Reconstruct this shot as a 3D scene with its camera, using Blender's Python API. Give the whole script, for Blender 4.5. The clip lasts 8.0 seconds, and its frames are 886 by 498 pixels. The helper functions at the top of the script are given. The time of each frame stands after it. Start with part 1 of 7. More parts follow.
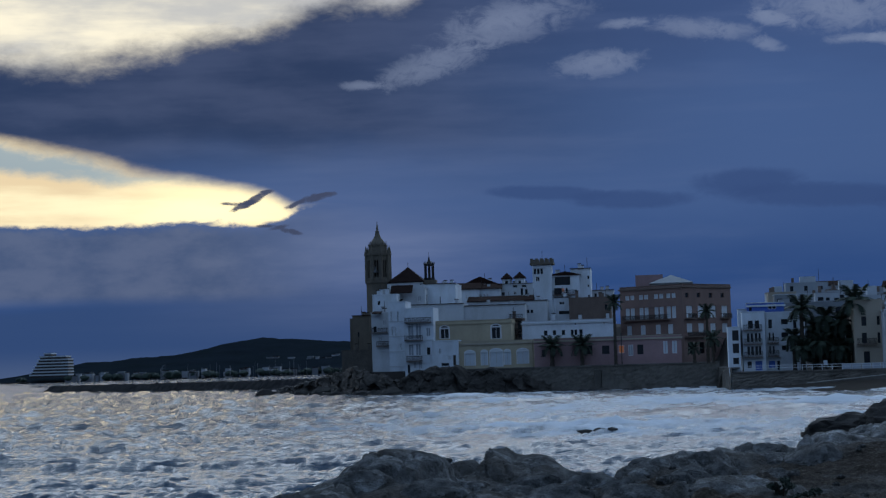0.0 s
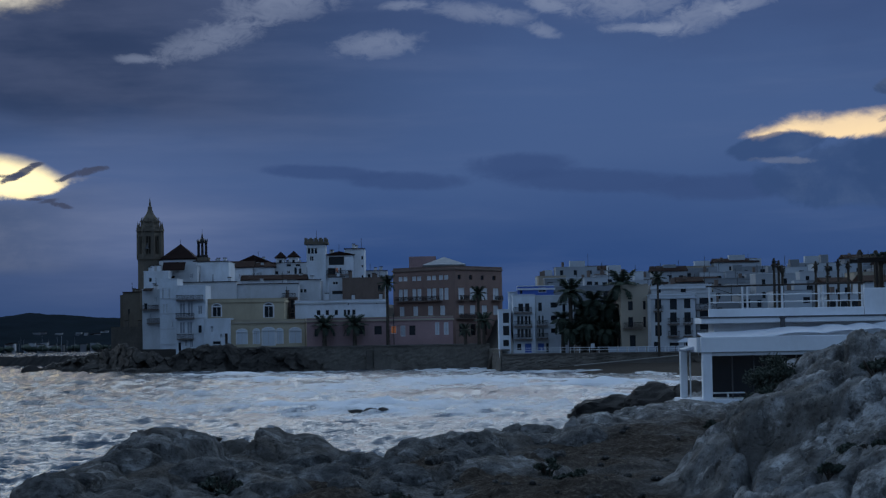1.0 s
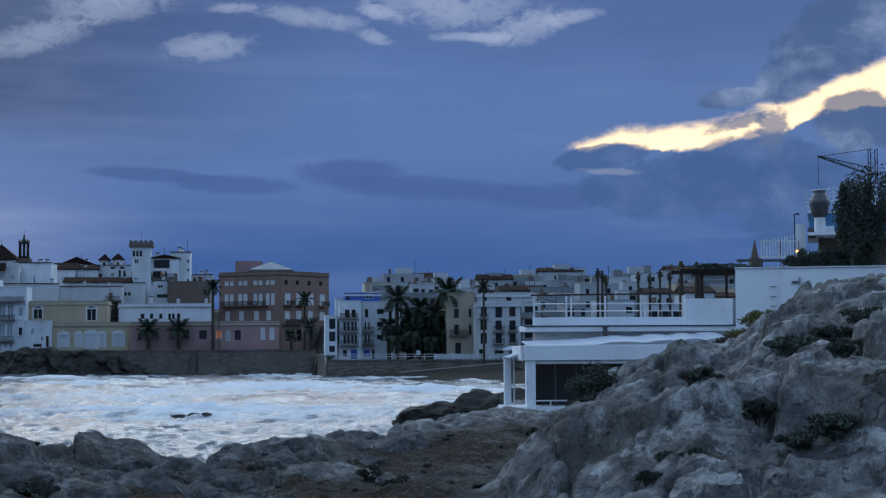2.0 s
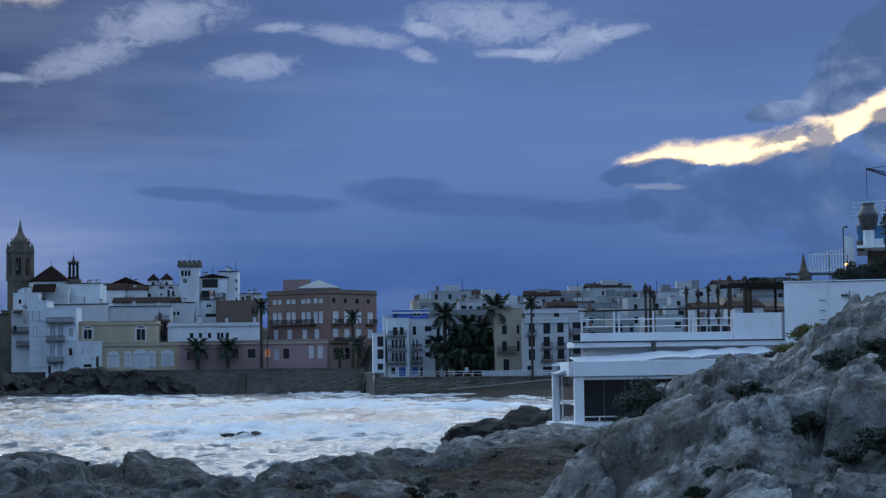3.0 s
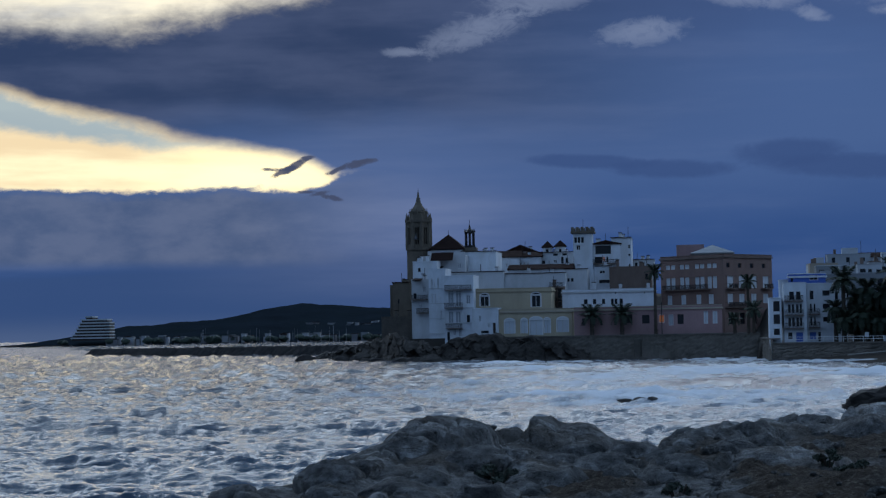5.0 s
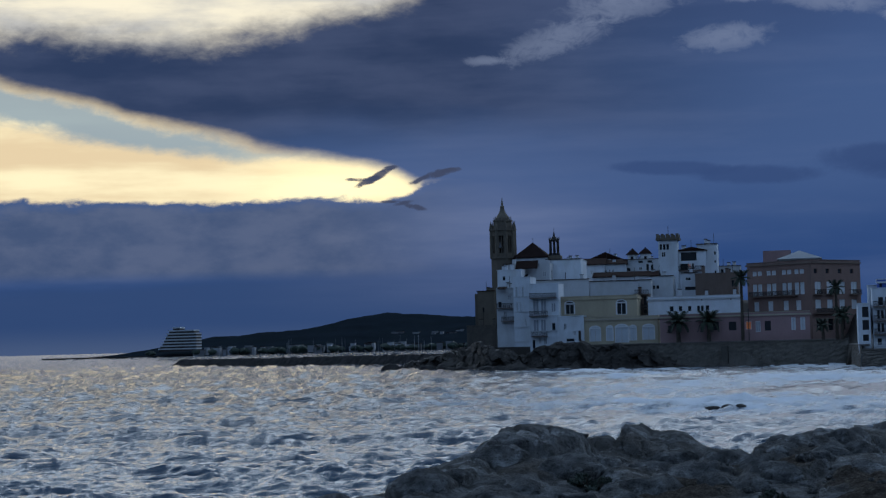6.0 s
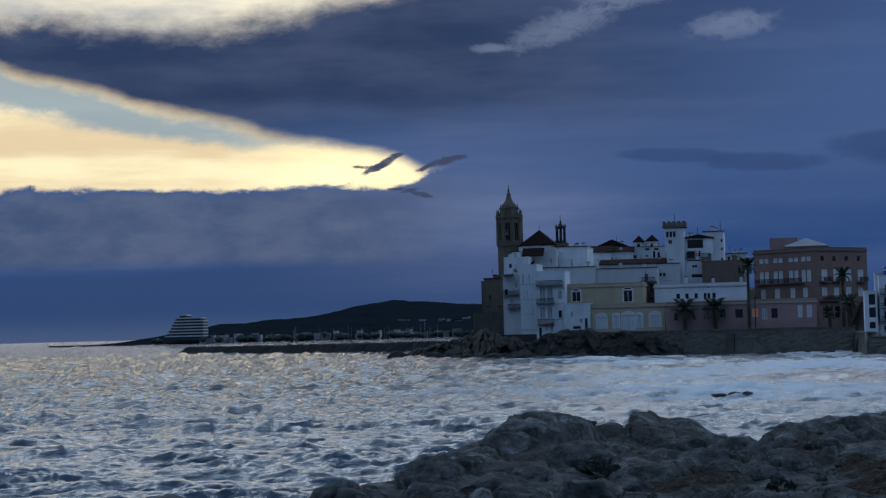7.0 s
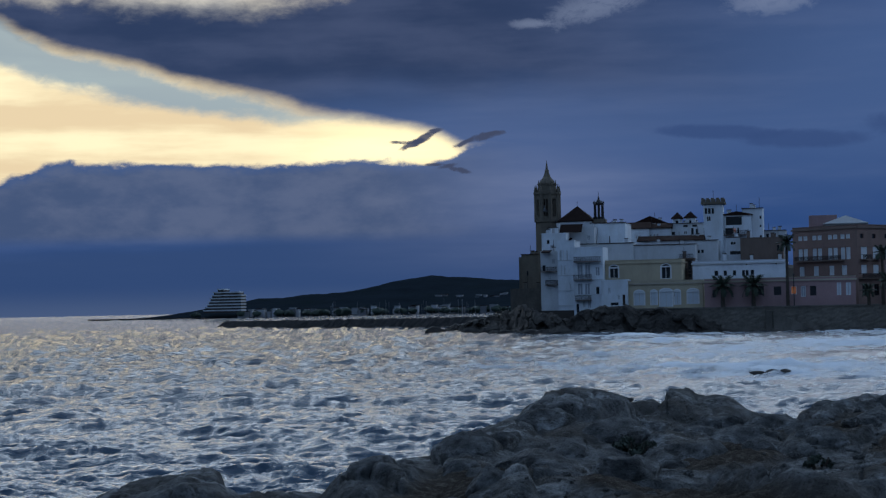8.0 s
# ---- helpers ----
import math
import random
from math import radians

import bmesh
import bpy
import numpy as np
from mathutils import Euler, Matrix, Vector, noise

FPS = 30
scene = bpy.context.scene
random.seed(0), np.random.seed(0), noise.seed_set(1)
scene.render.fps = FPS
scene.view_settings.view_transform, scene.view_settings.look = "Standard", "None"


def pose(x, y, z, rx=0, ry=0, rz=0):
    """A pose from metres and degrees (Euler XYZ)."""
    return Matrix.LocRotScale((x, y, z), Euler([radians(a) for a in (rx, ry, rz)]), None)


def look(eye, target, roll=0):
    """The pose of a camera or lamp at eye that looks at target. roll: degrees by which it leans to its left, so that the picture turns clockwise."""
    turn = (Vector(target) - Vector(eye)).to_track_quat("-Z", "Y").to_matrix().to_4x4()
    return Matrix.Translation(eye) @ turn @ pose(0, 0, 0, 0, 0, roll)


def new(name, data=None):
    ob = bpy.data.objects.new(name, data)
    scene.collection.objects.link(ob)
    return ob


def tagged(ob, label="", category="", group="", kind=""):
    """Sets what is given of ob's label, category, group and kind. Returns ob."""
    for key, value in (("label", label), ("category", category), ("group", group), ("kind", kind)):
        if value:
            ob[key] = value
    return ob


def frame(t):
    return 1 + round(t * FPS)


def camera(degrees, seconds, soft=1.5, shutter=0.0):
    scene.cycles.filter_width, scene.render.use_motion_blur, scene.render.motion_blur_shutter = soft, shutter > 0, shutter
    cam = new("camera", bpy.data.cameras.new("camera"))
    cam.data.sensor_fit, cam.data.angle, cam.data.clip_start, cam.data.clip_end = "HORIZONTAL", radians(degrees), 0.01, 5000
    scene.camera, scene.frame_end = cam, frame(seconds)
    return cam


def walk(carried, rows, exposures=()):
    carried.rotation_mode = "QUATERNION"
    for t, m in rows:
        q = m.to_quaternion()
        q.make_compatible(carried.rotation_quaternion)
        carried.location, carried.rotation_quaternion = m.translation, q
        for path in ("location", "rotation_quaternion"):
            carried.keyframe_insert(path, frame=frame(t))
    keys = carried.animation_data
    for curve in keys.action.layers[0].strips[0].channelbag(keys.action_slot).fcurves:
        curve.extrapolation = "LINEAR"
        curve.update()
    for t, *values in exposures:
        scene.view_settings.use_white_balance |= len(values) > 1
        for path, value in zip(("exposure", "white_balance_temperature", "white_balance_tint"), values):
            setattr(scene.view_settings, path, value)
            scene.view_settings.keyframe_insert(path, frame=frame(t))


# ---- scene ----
# ---- camera: a hand-held pan from a rocky headland, 6.6 m above the sea ----
EYE_HEIGHT = 6.6
cam = camera(27.54, 8.0, soft=1.3)


def aim(x, yaw, pitch, roll):
    """Camera at x metres along the rock, turned yaw degrees clockwise from north, pitched up, leaning left by roll."""
    eye = Vector((x, 0, EYE_HEIGHT))
    a, e = radians(yaw), radians(pitch)
    return look(eye, eye + Vector((math.sin(a) * math.cos(e), math.cos(a) * math.cos(e), math.sin(e))), roll)


walk(cam, [
    (0.0, aim(0.00, -7.135, 3.627, -1.727)),
    (0.5, aim(0.00, -4.980, 3.387, -1.647)),
    (1.0, aim(0.00, 0.000, 2.819, -0.973)),
    (1.5, aim(0.00, 4.493, 2.728, -0.130)),
    (1.7, aim(0.01, 5.205, 2.820, -0.130)),
    (2.2, aim(0.03, 5.500, 3.050, -0.350)),
    (2.8, aim(0.05, 4.530, 3.440, -0.730)),
    (3.0, aim(0.05, 3.974, 3.505, -0.820)),
    (3.5, aim(-0.01, 0.242, 3.731, -1.214)),
    (4.0, aim(-0.07, -3.818, 3.514, -1.321)),
    (4.5, aim(-0.10, -6.677, 3.084, -1.153)),
    (5.0, aim(-0.12, -8.434, 2.627, -1.080)),
    (5.2, aim(-0.14, -9.170, 2.340, -1.100)),
    (6.3, aim(-0.26, -11.560, 3.100, -1.570)),
    (6.5, aim(-0.27, -11.767, 2.999, -1.572)),
    (7.0, aim(-0.27, -11.301, 2.566, -1.477)),
    (7.5, aim(-0.27, -10.715, 2.283, -1.314)),
    (8.0, aim(-0.26, -12.515, 1.822, -1.159)),
], exposures=[(0.0, 0.05, 6000, 6), (1.0, 0.05, 6150, 6), (1.5, 0.6, 6350, 5), (3.0, 0.95, 6350, 5), (3.5, 1.0, 6300, 5), (4.0, 0.7, 6150, 6), (4.5, 0.38, 6000, 6), (6.5, -0.02, 6000, 6), (8.0, 0.04, 5980, 6)])

# ---- world: dusk sky with broken cloud, sun low behind the church ----
SUN_AZ, SUN_EL = -13.0, 6.0
world = bpy.data.worlds.new("dusk_sky")
scene.world = world
world.use_nodes = True
wt = world.node_tree
wt.nodes.clear()


def link(a, b):
    wt.links.new(a, b)


def val(sock, v):
    if isinstance(v, (int, float)):
        sock.default_value = v
    elif isinstance(v, tuple):
        sock.default_value = v
    else:
        link(v, sock)


def m(op, a, b=0.0, c=0.0, clamp=False):
    n = wt.nodes.new("ShaderNodeMath")
    n.operation, n.use_clamp = op, clamp
    for i, v in enumerate((a, b, c)):
        val(n.inputs[i], v)
    return n.outputs[0]


def step(x, lo, hi):
    n = wt.nodes.new("ShaderNodeMapRange")
    n.interpolation_type = "SMOOTHSTEP"
    val(n.inputs[0], x)
    val(n.inputs[1], lo)
    val(n.inputs[2], hi)
    return n.outputs[0]


def mix(fac, a, b):
    n = wt.nodes.new("ShaderNodeMix")
    n.data_type = "RGBA"
    val(n.inputs[0], fac)
    val(n.inputs[6], (*a, 1) if isinstance(a, tuple) else a)
    val(n.inputs[7], (*b, 1) if isinstance(b, tuple) else b)
    return n.outputs[2]


def cloud_noise(scale, stretch, detail=6, offset=0.0, rough=0.55, distortion=0.0):
    mp = wt.nodes.new("ShaderNodeMapping")
    mp.inputs["Location"].default_value = (offset, offset * 0.7, offset * 1.3)
    mp.inputs["Scale"].default_value = (scale, scale, scale * stretch)
    link(direction, mp.inputs["Vector"])
    n = wt.nodes.new("ShaderNodeTexNoise")
    n.inputs["Scale"].default_value = 1.0
    n.inputs["Detail"].default_value = detail
    n.inputs["Roughness"].default_value = rough
    n.inputs["Distortion"].default_value = distortion
    link(mp.outputs[0], n.inputs["Vector"])
    return m("SUBTRACT", n.outputs["Fac"], 0.5)


coords = wt.nodes.new("ShaderNodeTexCoord")
direction = coords.outputs["Generated"]
vor = wt.nodes.new("ShaderNodeTexVoronoi")
vor.feature = "SMOOTH_F1"
vor.inputs["Scale"].default_value = 70.0
vor.inputs["Smoothness"].default_value = 0.25
vor.inputs["Detail"].default_value = 2.0
link(direction, vor.inputs["Vector"])
sep = wt.nodes.new("ShaderNodeSeparateXYZ")
link(direction, sep.inputs[0])
AZ = m("MULTIPLY", m("ARCTAN2", sep.outputs[0], sep.outputs[1]), 57.29578)
EL = m("MULTIPLY", m("ARCSINE", sep.outputs[2]), 57.29578)


def edge(points, lo=-45.0, hi=30.0, base=-5.0, top=25.0):
    """A cloud edge: elevation as a smooth function of azimuth, both in degrees."""
    n = wt.nodes.new("ShaderNodeValToRGB")
    n.color_ramp.interpolation = "B_SPLINE"
    els = n.color_ramp.elements
    pts = sorted(points)
    while len(els) < len(pts):
        els.new(0.5)
    for e, (a, v) in zip(els, pts):
        e.position = (a - lo) / (hi - lo)
        k = (v - base) / (top - base)
        e.color = (k, k, k, 1)
    link(m("DIVIDE", m("SUBTRACT", AZ, lo), hi - lo), n.inputs[0])
    return m("MULTIPLY_ADD", n.outputs[0], top - base, base)


n_big = cloud_noise(5, 3.0, 4, 1.0)
n_mid = cloud_noise(14, 3.0, 6, 4.0)
n_fine = cloud_noise(40, 2.0, 6, 9.0, 0.6)
n_streak = cloud_noise(6, 9.0, 5, 2.0)
n_puff = cloud_noise(30, 1.2, 6, 14.0, 0.6, 0.4)
n_wisp = cloud_noise(75, 1.8, 8, 21.0, 0.68, 0.6)


n_bill = m("SUBTRACT", vor.outputs["Distance"], 0.35)


def heap(az, el, ra, re, lean=0.0):
    """A heaped cumulus with cauliflower edges."""
    dx = m("SUBTRACT", AZ, az)
    dy = m("SUBTRACT", m("SUBTRACT", EL, el), m("MULTIPLY", dx, lean))
    a = m("POWER", m("ABSOLUTE", m("DIVIDE", dx, ra)), 2.0)
    b = m("POWER", m("ABSOLUTE", m("DIVIDE", dy, re)), 2.0)
    q = m("ADD", m("ADD", a, b), m("ADD", m("MULTIPLY", n_bill, 0.30), m("ADD", m("MULTIPLY", n_puff, 2.2), m("MULTIPLY", n_wisp, 0.7))))
    return step(q, 1.65, 1.10)


def puff(az, el, ra, re, lean=0.0, soft=1.25, rag=1.7):
    """A small cloud: a ragged patch round (az, el), ra by re degrees, tilted by lean."""
    dx = m("SUBTRACT", AZ, az)
    dy = m("SUBTRACT", m("SUBTRACT", EL, el), m("MULTIPLY", dx, lean))
    a = m("POWER", m("ABSOLUTE", m("DIVIDE", dx, ra)), 2.0)
    b = m("POWER", m("ABSOLUTE", m("DIVIDE", dy, re)), 2.0)
    q = m("ADD", m("ADD", a, b), m("ADD", m("MULTIPLY", n_wisp, rag * 5.0), m("MULTIPLY", n_puff, rag * 1.5)))
    return step(q, 1.0 + soft, 1.0 - soft)


# overcast base: deep blue low down, paler slate above
sky = mix(step(m("ADD", EL, m("MULTIPLY", n_big, 4.0)), 0.5, 6.5), (0.024, 0.058, 0.175), (0.062, 0.105, 0.235))
sky = mix(step(m("ADD", EL, m("MULTIPLY", n_big, 6.0)), 7.0, 10.5), sky, (0.050, 0.082, 0.19))
sky = mix(m("MULTIPLY", step(n_streak, -0.05, 0.25), 0.30), sky, (0.10, 0.14, 0.27))
belt = m("MULTIPLY", step(AZ, 4.0, -12.0), step(m("ADD", EL, m("MULTIPLY", n_big, 3.0)), 5.0, 7.5))
sky = mix(m("MULTIPLY", belt, 0.88), sky, mix(step(m("ADD", m("MULTIPLY", n_streak, 1.0), n_mid), -0.22, 0.28), (0.026, 0.040, 0.088), (0.055, 0.070, 0.130)))
low = m("MULTIPLY", step(AZ, -2.0, -14.0), step(m("ADD", EL, m("MULTIPLY", n_streak, 2.0)), 2.6, 1.6))
sky = mix(m("MULTIPLY", low, 0.85), sky, mix(step(EL, 0.9, -0.2), (0.036, 0.066, 0.16), (0.075, 0.105, 0.19)))
# lilac glow beside the opening
glow = m("MULTIPLY", step(m("ABSOLUTE", m("ADD", AZ, 10.5)), 8.0, 0.0), step(m("ABSOLUTE", m("SUBTRACT", EL, 3.6)), 3.6, 0.0))
sky = mix(m("MULTIPLY", glow, m("MULTIPLY_ADD", n_streak, 1.2, 0.5)), sky, (0.17, 0.20, 0.325))

# the great opening before the sun
up = edge([(-45, 13.0), (-34, 11.0), (-26.21, 8.99), (-24.33, 8.41), (-21.91, 7.78), (-19.28, 7.14), (-17.15, 6.56), (-15.01, 6.21), (-13.58, 5.94), (-12.33, 5.56), (-11.69, 5.08), (-9, 5.0), (0, 5.0), (30, 5.0)])
dn = edge([(-45, 3.4), (-34, 3.6), (-26.27, 4.06), (-25.24, 4.35), (-24.04, 4.49), (-21.08, 4.54), (-19.32, 4.38), (-18.43, 4.51), (-15.76, 4.51), (-13.25, 4.52), (-12.17, 4.70), (-11.70, 5.01), (-9, 5.2), (0, 5.2), (30, 5.2)])
wob = m("ADD", m("MULTIPLY", n_mid, 0.8), m("ADD", m("MULTIPLY", n_fine, 0.6), m("MULTIPLY", n_wisp, 0.35)))
wob_soft = m("ADD", m("MULTIPLY", n_mid, 0.7), m("MULTIPLY", n_fine, 0.3))
over = m("SUBTRACT", m("ADD", up, wob_soft), EL)
under = m("SUBTRACT", EL, m("ADD", dn, wob))
gap = m("MULTIPLY", step(over, -0.10, 0.50), step(under, -0.04, 0.16))
warm = mix(step(m("ADD", n_streak, m("MULTIPLY", n_mid, 0.5)), -0.12, 0.2), (0.86, 0.64, 0.38), (1.12, 0.92, 0.56))
warm = mix(step(over, 1.1, 0.1), warm, (1.05, 0.80, 0.46))
# a strip of clear pale sky in the opening
clear_up = edge([(-45, 11.5), (-26.21, 8.72), (-23.65, 7.92), (-21.04, 7.22), (-18.40, 6.58), (-16.80, 6.20), (-14, 6.0), (30, 6.0)])
clear_dn = edge([(-45, 9), (-26.22, 7.62), (-23.66, 6.92), (-21.05, 6.46), (-18.41, 6.18), (-16.80, 6.02), (-14, 6.2), (30, 6.2)])
clear = m("MULTIPLY", step(m("SUBTRACT", m("ADD", clear_up, wob), EL), -0.25, 0.2), step(m("SUBTRACT", EL, m("ADD", clear_dn, wob)), -0.35, 0.15))
warm = mix(m("MULTIPLY", clear, 0.85), warm, (0.27, 0.36, 0.42))
sunglow = m("MULTIPLY", step(m("ABSOLUTE", m("SUBTRACT", AZ, -13.0)), 6.0, 0.0), step(m("ABSOLUTE", m("SUBTRACT", EL, 5.2)), 1.6, 0.0))
warm = mix(m("MULTIPLY", sunglow, 0.6), warm, (1.6, 1.3, 0.7))
sky = mix(gap, sky, warm)
# grey bank under the opening
bank = m("MULTIPLY", step(under, 0.1, -0.3), step(m("SUBTRACT", EL, 2.2), -0.2, 0.3))
bank = m("MULTIPLY", bank, step(AZ, -9.0, -15.0))
sky = mix(m("MULTIPLY", bank, 0.8), sky, mix(step(m("ADD", n_mid, n_fine), -0.25, 0.25), (0.065, 0.090, 0.165), (0.115, 0.135, 0.21)))
# upper bright cloud beyond the dark belt
hi_edge = edge([(-45, 11.2), (-27.21, 9.65), (-25.18, 9.43), (-21.00, 9.53), (-18.89, 9.21), (-16.38, 9.52), (-8.34, 10.69), (-11.98, 10.54), (-10.41, 11.40), (-6.50, 12.34), (5, 13.5), (30, 13.5)])
high = step(m("SUBTRACT", EL, m("ADD", hi_edge, m("MULTIPLY", wob, 1.7))), -0.3, 1.1)
sky = mix(high, sky, mix(step(AZ, 2.0, -14.0), (0.25, 0.29, 0.42), mix(step(m("ADD", n_mid, n_streak), -0.25, 0.2), (0.58, 0.54, 0.50), (1.05, 0.90, 0.66))))
# pale fair-weather scraps
for az, el, ra, re, lean in ((-7.25, 9.45, 1.5, 0.42, 0.28), (-4.91, 10.68, 2.0, 0.55, 0.18), (-9.64, 8.86, 0.5, 0.14, 0.0),
                             (-1.97, 9.32, 1.15, 0.36, 0.05), (1.30, 10.23, 1.3, 0.28, -0.12), (3.48, 10.40, 0.6, 0.2, -0.3), (3.36, 9.60, 0.45, 0.2, -0.2),
                             (5.73, 10.63, 2.0, 0.6, -0.08), (8.12, 9.91, 1.1, 0.45, 0.2), (9.63, 10.23, 0.9, 0.2, 0.15), (5.88, 9.65, 0.6, 0.15, 0.0),
                             (7.13, 9.60, 0.6, 0.2, 0.0), (-1.13, 10.51, 0.7, 0.14, 0.05)):
    sky = mix(m("MULTIPLY", puff(az, el, ra * 0.95, re * 0.9, lean, 1.6, 1.5), m("MULTIPLY_ADD", n_wisp, 1.2, 0.50, True)), sky, (0.265, 0.295, 0.40))
# long dark clouds
for az, el, ra, re, lean in ((-3.75, 5.29, 1.9, 0.22, -0.06), (-1.24, 5.00, 1.9, 0.28, -0.03), (2.54, 5.40, 1.6, 0.4, 0.0), (4.86, 4.89, 3.2, 0.36, -0.05),
                             (9.10, 4.58, 2.6, 0.4, 0.0)):
    sky = mix(m("MULTIPLY", puff(az, el, ra, re, lean, 0.6, 0.3), 0.8), sky, (0.040, 0.070, 0.175))
# the second opening, above the cumulus
up2 = edge([(-45, 5.0), (4, 5.0), (9.09, 6.15), (10.17, 6.63), (11.95, 6.85), (14.23, 7.00), (16.15, 7.48), (17.88, 8.20), (21, 9.6), (30, 10.5)])
dn2 = edge([(-45, 6.0), (4, 6.0), (9.09, 6.08), (9.81, 6.02), (11.05, 6.27), (11.94, 5.99), (13.52, 5.96), (15.10, 6.40), (16.31, 6.43), (17.87, 7.34), (21, 7.0), (30, 8.0)])
over2 = m("SUBTRACT", m("ADD", up2, wob), EL)
under2 = m("SUBTRACT", EL, m("ADD", dn2, m("MULTIPLY", n_puff, 1.3)))
gap2 = m("MULTIPLY", step(over2, -0.05, 0.45), step(under2, -0.05, 0.12))
sky = mix(gap2, sky, mix(step(under2, 0.0, 0.9), (1.0, 0.72, 0.42), (0.85, 0.62, 0.40)))
# heaped cumulus below and right of it
for az, el, ra, re, lean in ((10.52, 5.81, 1.4, 0.36, 0.1), (12.98, 4.82, 2.6, 0.95, 0.0), (15.26, 5.14, 2.2, 1.15, 0.05), (17.14, 4.40, 2.4, 1.5, 0.0)):
    sky = mix(m("MULTIPLY", heap(az, el, ra, re, lean), 0.8), sky, mix(step(m("ADD", n_puff, m("MULTIPLY", n_mid, 0.8)), -0.10, 0.42), (0.036, 0.068, 0.165), (0.075, 0.115, 0.225)))
for az, el, ra, re, lean in ((14.76, 7.60, 1.0, 0.30, 0.1), (16.59, 8.25, 1.3, 0.75, 0.3), (18.06, 9.40, 2.0, 1.2, 0.3), (18.45, 6.71, 1.2, 0.9, 0.0)):
    sky = mix(m("MULTIPLY", heap(az, el, ra, re, lean), 0.85), sky, mix(step(m("ADD", n_puff, m("MULTIPLY", n_mid, 0.8)), -0.06, 0.40), (0.042, 0.070, 0.150), (0.17, 0.21, 0.32)))
for az, el, ra, re, lean in ((15.88, 6.61, 0.45, 0.75, 0.2), (14.76, 6.81, 0.9, 0.2, 0.25)):
    sky = mix(m("MULTIPLY", puff(az, el, ra, re, lean, 0.8, 0.9), 0.85), sky, (0.075, 0.10, 0.18))
sky = mix(m("MULTIPLY", puff(10.87, 5.35, 0.9, 0.10, -0.05, 0.9, 0.9), 0.5), sky, (0.17, 0.19, 0.27))
# small dark scraps crossing the sun
for az, el, ra, re, lean in ((-13.45, 5.16, 0.30, 0.10, 0.35), (-13.05, 5.36, 0.32, 0.11, 0.45), (-12.72, 5.55, 0.24, 0.07, 0.2), (-13.75, 5.22, 0.3, 0.05, 0.0), (-11.75, 5.18, 0.3, 0.07, 0.35),
                             (-11.2, 5.34, 0.42, 0.10, 0.2), (-10.75, 5.44, 0.3, 0.07, 0.1), (-12.3, 4.45, 0.35, 0.06, 0.2), (-11.95, 4.32, 0.35, 0.07, -0.25), (-12.75, 4.5, 0.3, 0.05, 0.0)):
    sky = mix(m("MULTIPLY", puff(az, el, ra, re, lean, 0.9, 1.5), 0.95), sky, (0.055, 0.065, 0.115))

# all round and overhead, unseen: dusk sky brightened to light the land and sea
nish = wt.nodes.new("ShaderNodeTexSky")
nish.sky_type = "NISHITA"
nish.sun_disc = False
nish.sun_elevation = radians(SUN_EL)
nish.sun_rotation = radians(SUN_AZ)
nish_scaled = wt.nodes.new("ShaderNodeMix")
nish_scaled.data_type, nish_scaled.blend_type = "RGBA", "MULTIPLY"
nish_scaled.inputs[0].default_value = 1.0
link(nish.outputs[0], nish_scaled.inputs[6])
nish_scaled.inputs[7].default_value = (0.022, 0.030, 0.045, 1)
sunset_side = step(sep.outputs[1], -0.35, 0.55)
# bright band added above view to light the sea, fading to dull blue zenith
fill_band = mix(sunset_side, (0.32, 0.475, 0.76), (1.60, 1.90, 2.32))
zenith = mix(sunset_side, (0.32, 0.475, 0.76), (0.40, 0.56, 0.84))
overcast = mix(step(EL, 10.0, 21.0), (0.050, 0.090, 0.19), mix(step(EL, 24.0, 47.0), fill_band, zenith))
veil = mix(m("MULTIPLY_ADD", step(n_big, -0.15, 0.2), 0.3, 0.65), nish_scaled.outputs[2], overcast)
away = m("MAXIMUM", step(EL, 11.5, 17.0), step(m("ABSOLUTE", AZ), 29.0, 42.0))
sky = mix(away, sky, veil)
background = wt.nodes.new("ShaderNodeBackground")
background.inputs["Strength"].default_value = 1.0
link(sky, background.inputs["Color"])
wout = wt.nodes.new("ShaderNodeOutputWorld")
link(background.outputs[0], wout.inputs["Surface"])

sun = new("sun", bpy.data.lights.new("sun", "SUN"))
sun.data.energy, sun.data.angle, sun.data.color = 0.15, radians(45), (1.0, 0.86, 0.68)
sun.matrix_world = look((0, 0, 300), Vector((0, 0, 300)) - Vector((math.sin(radians(SUN_AZ)), math.cos(radians(SUN_AZ)), math.tan(radians(SUN_EL)))))


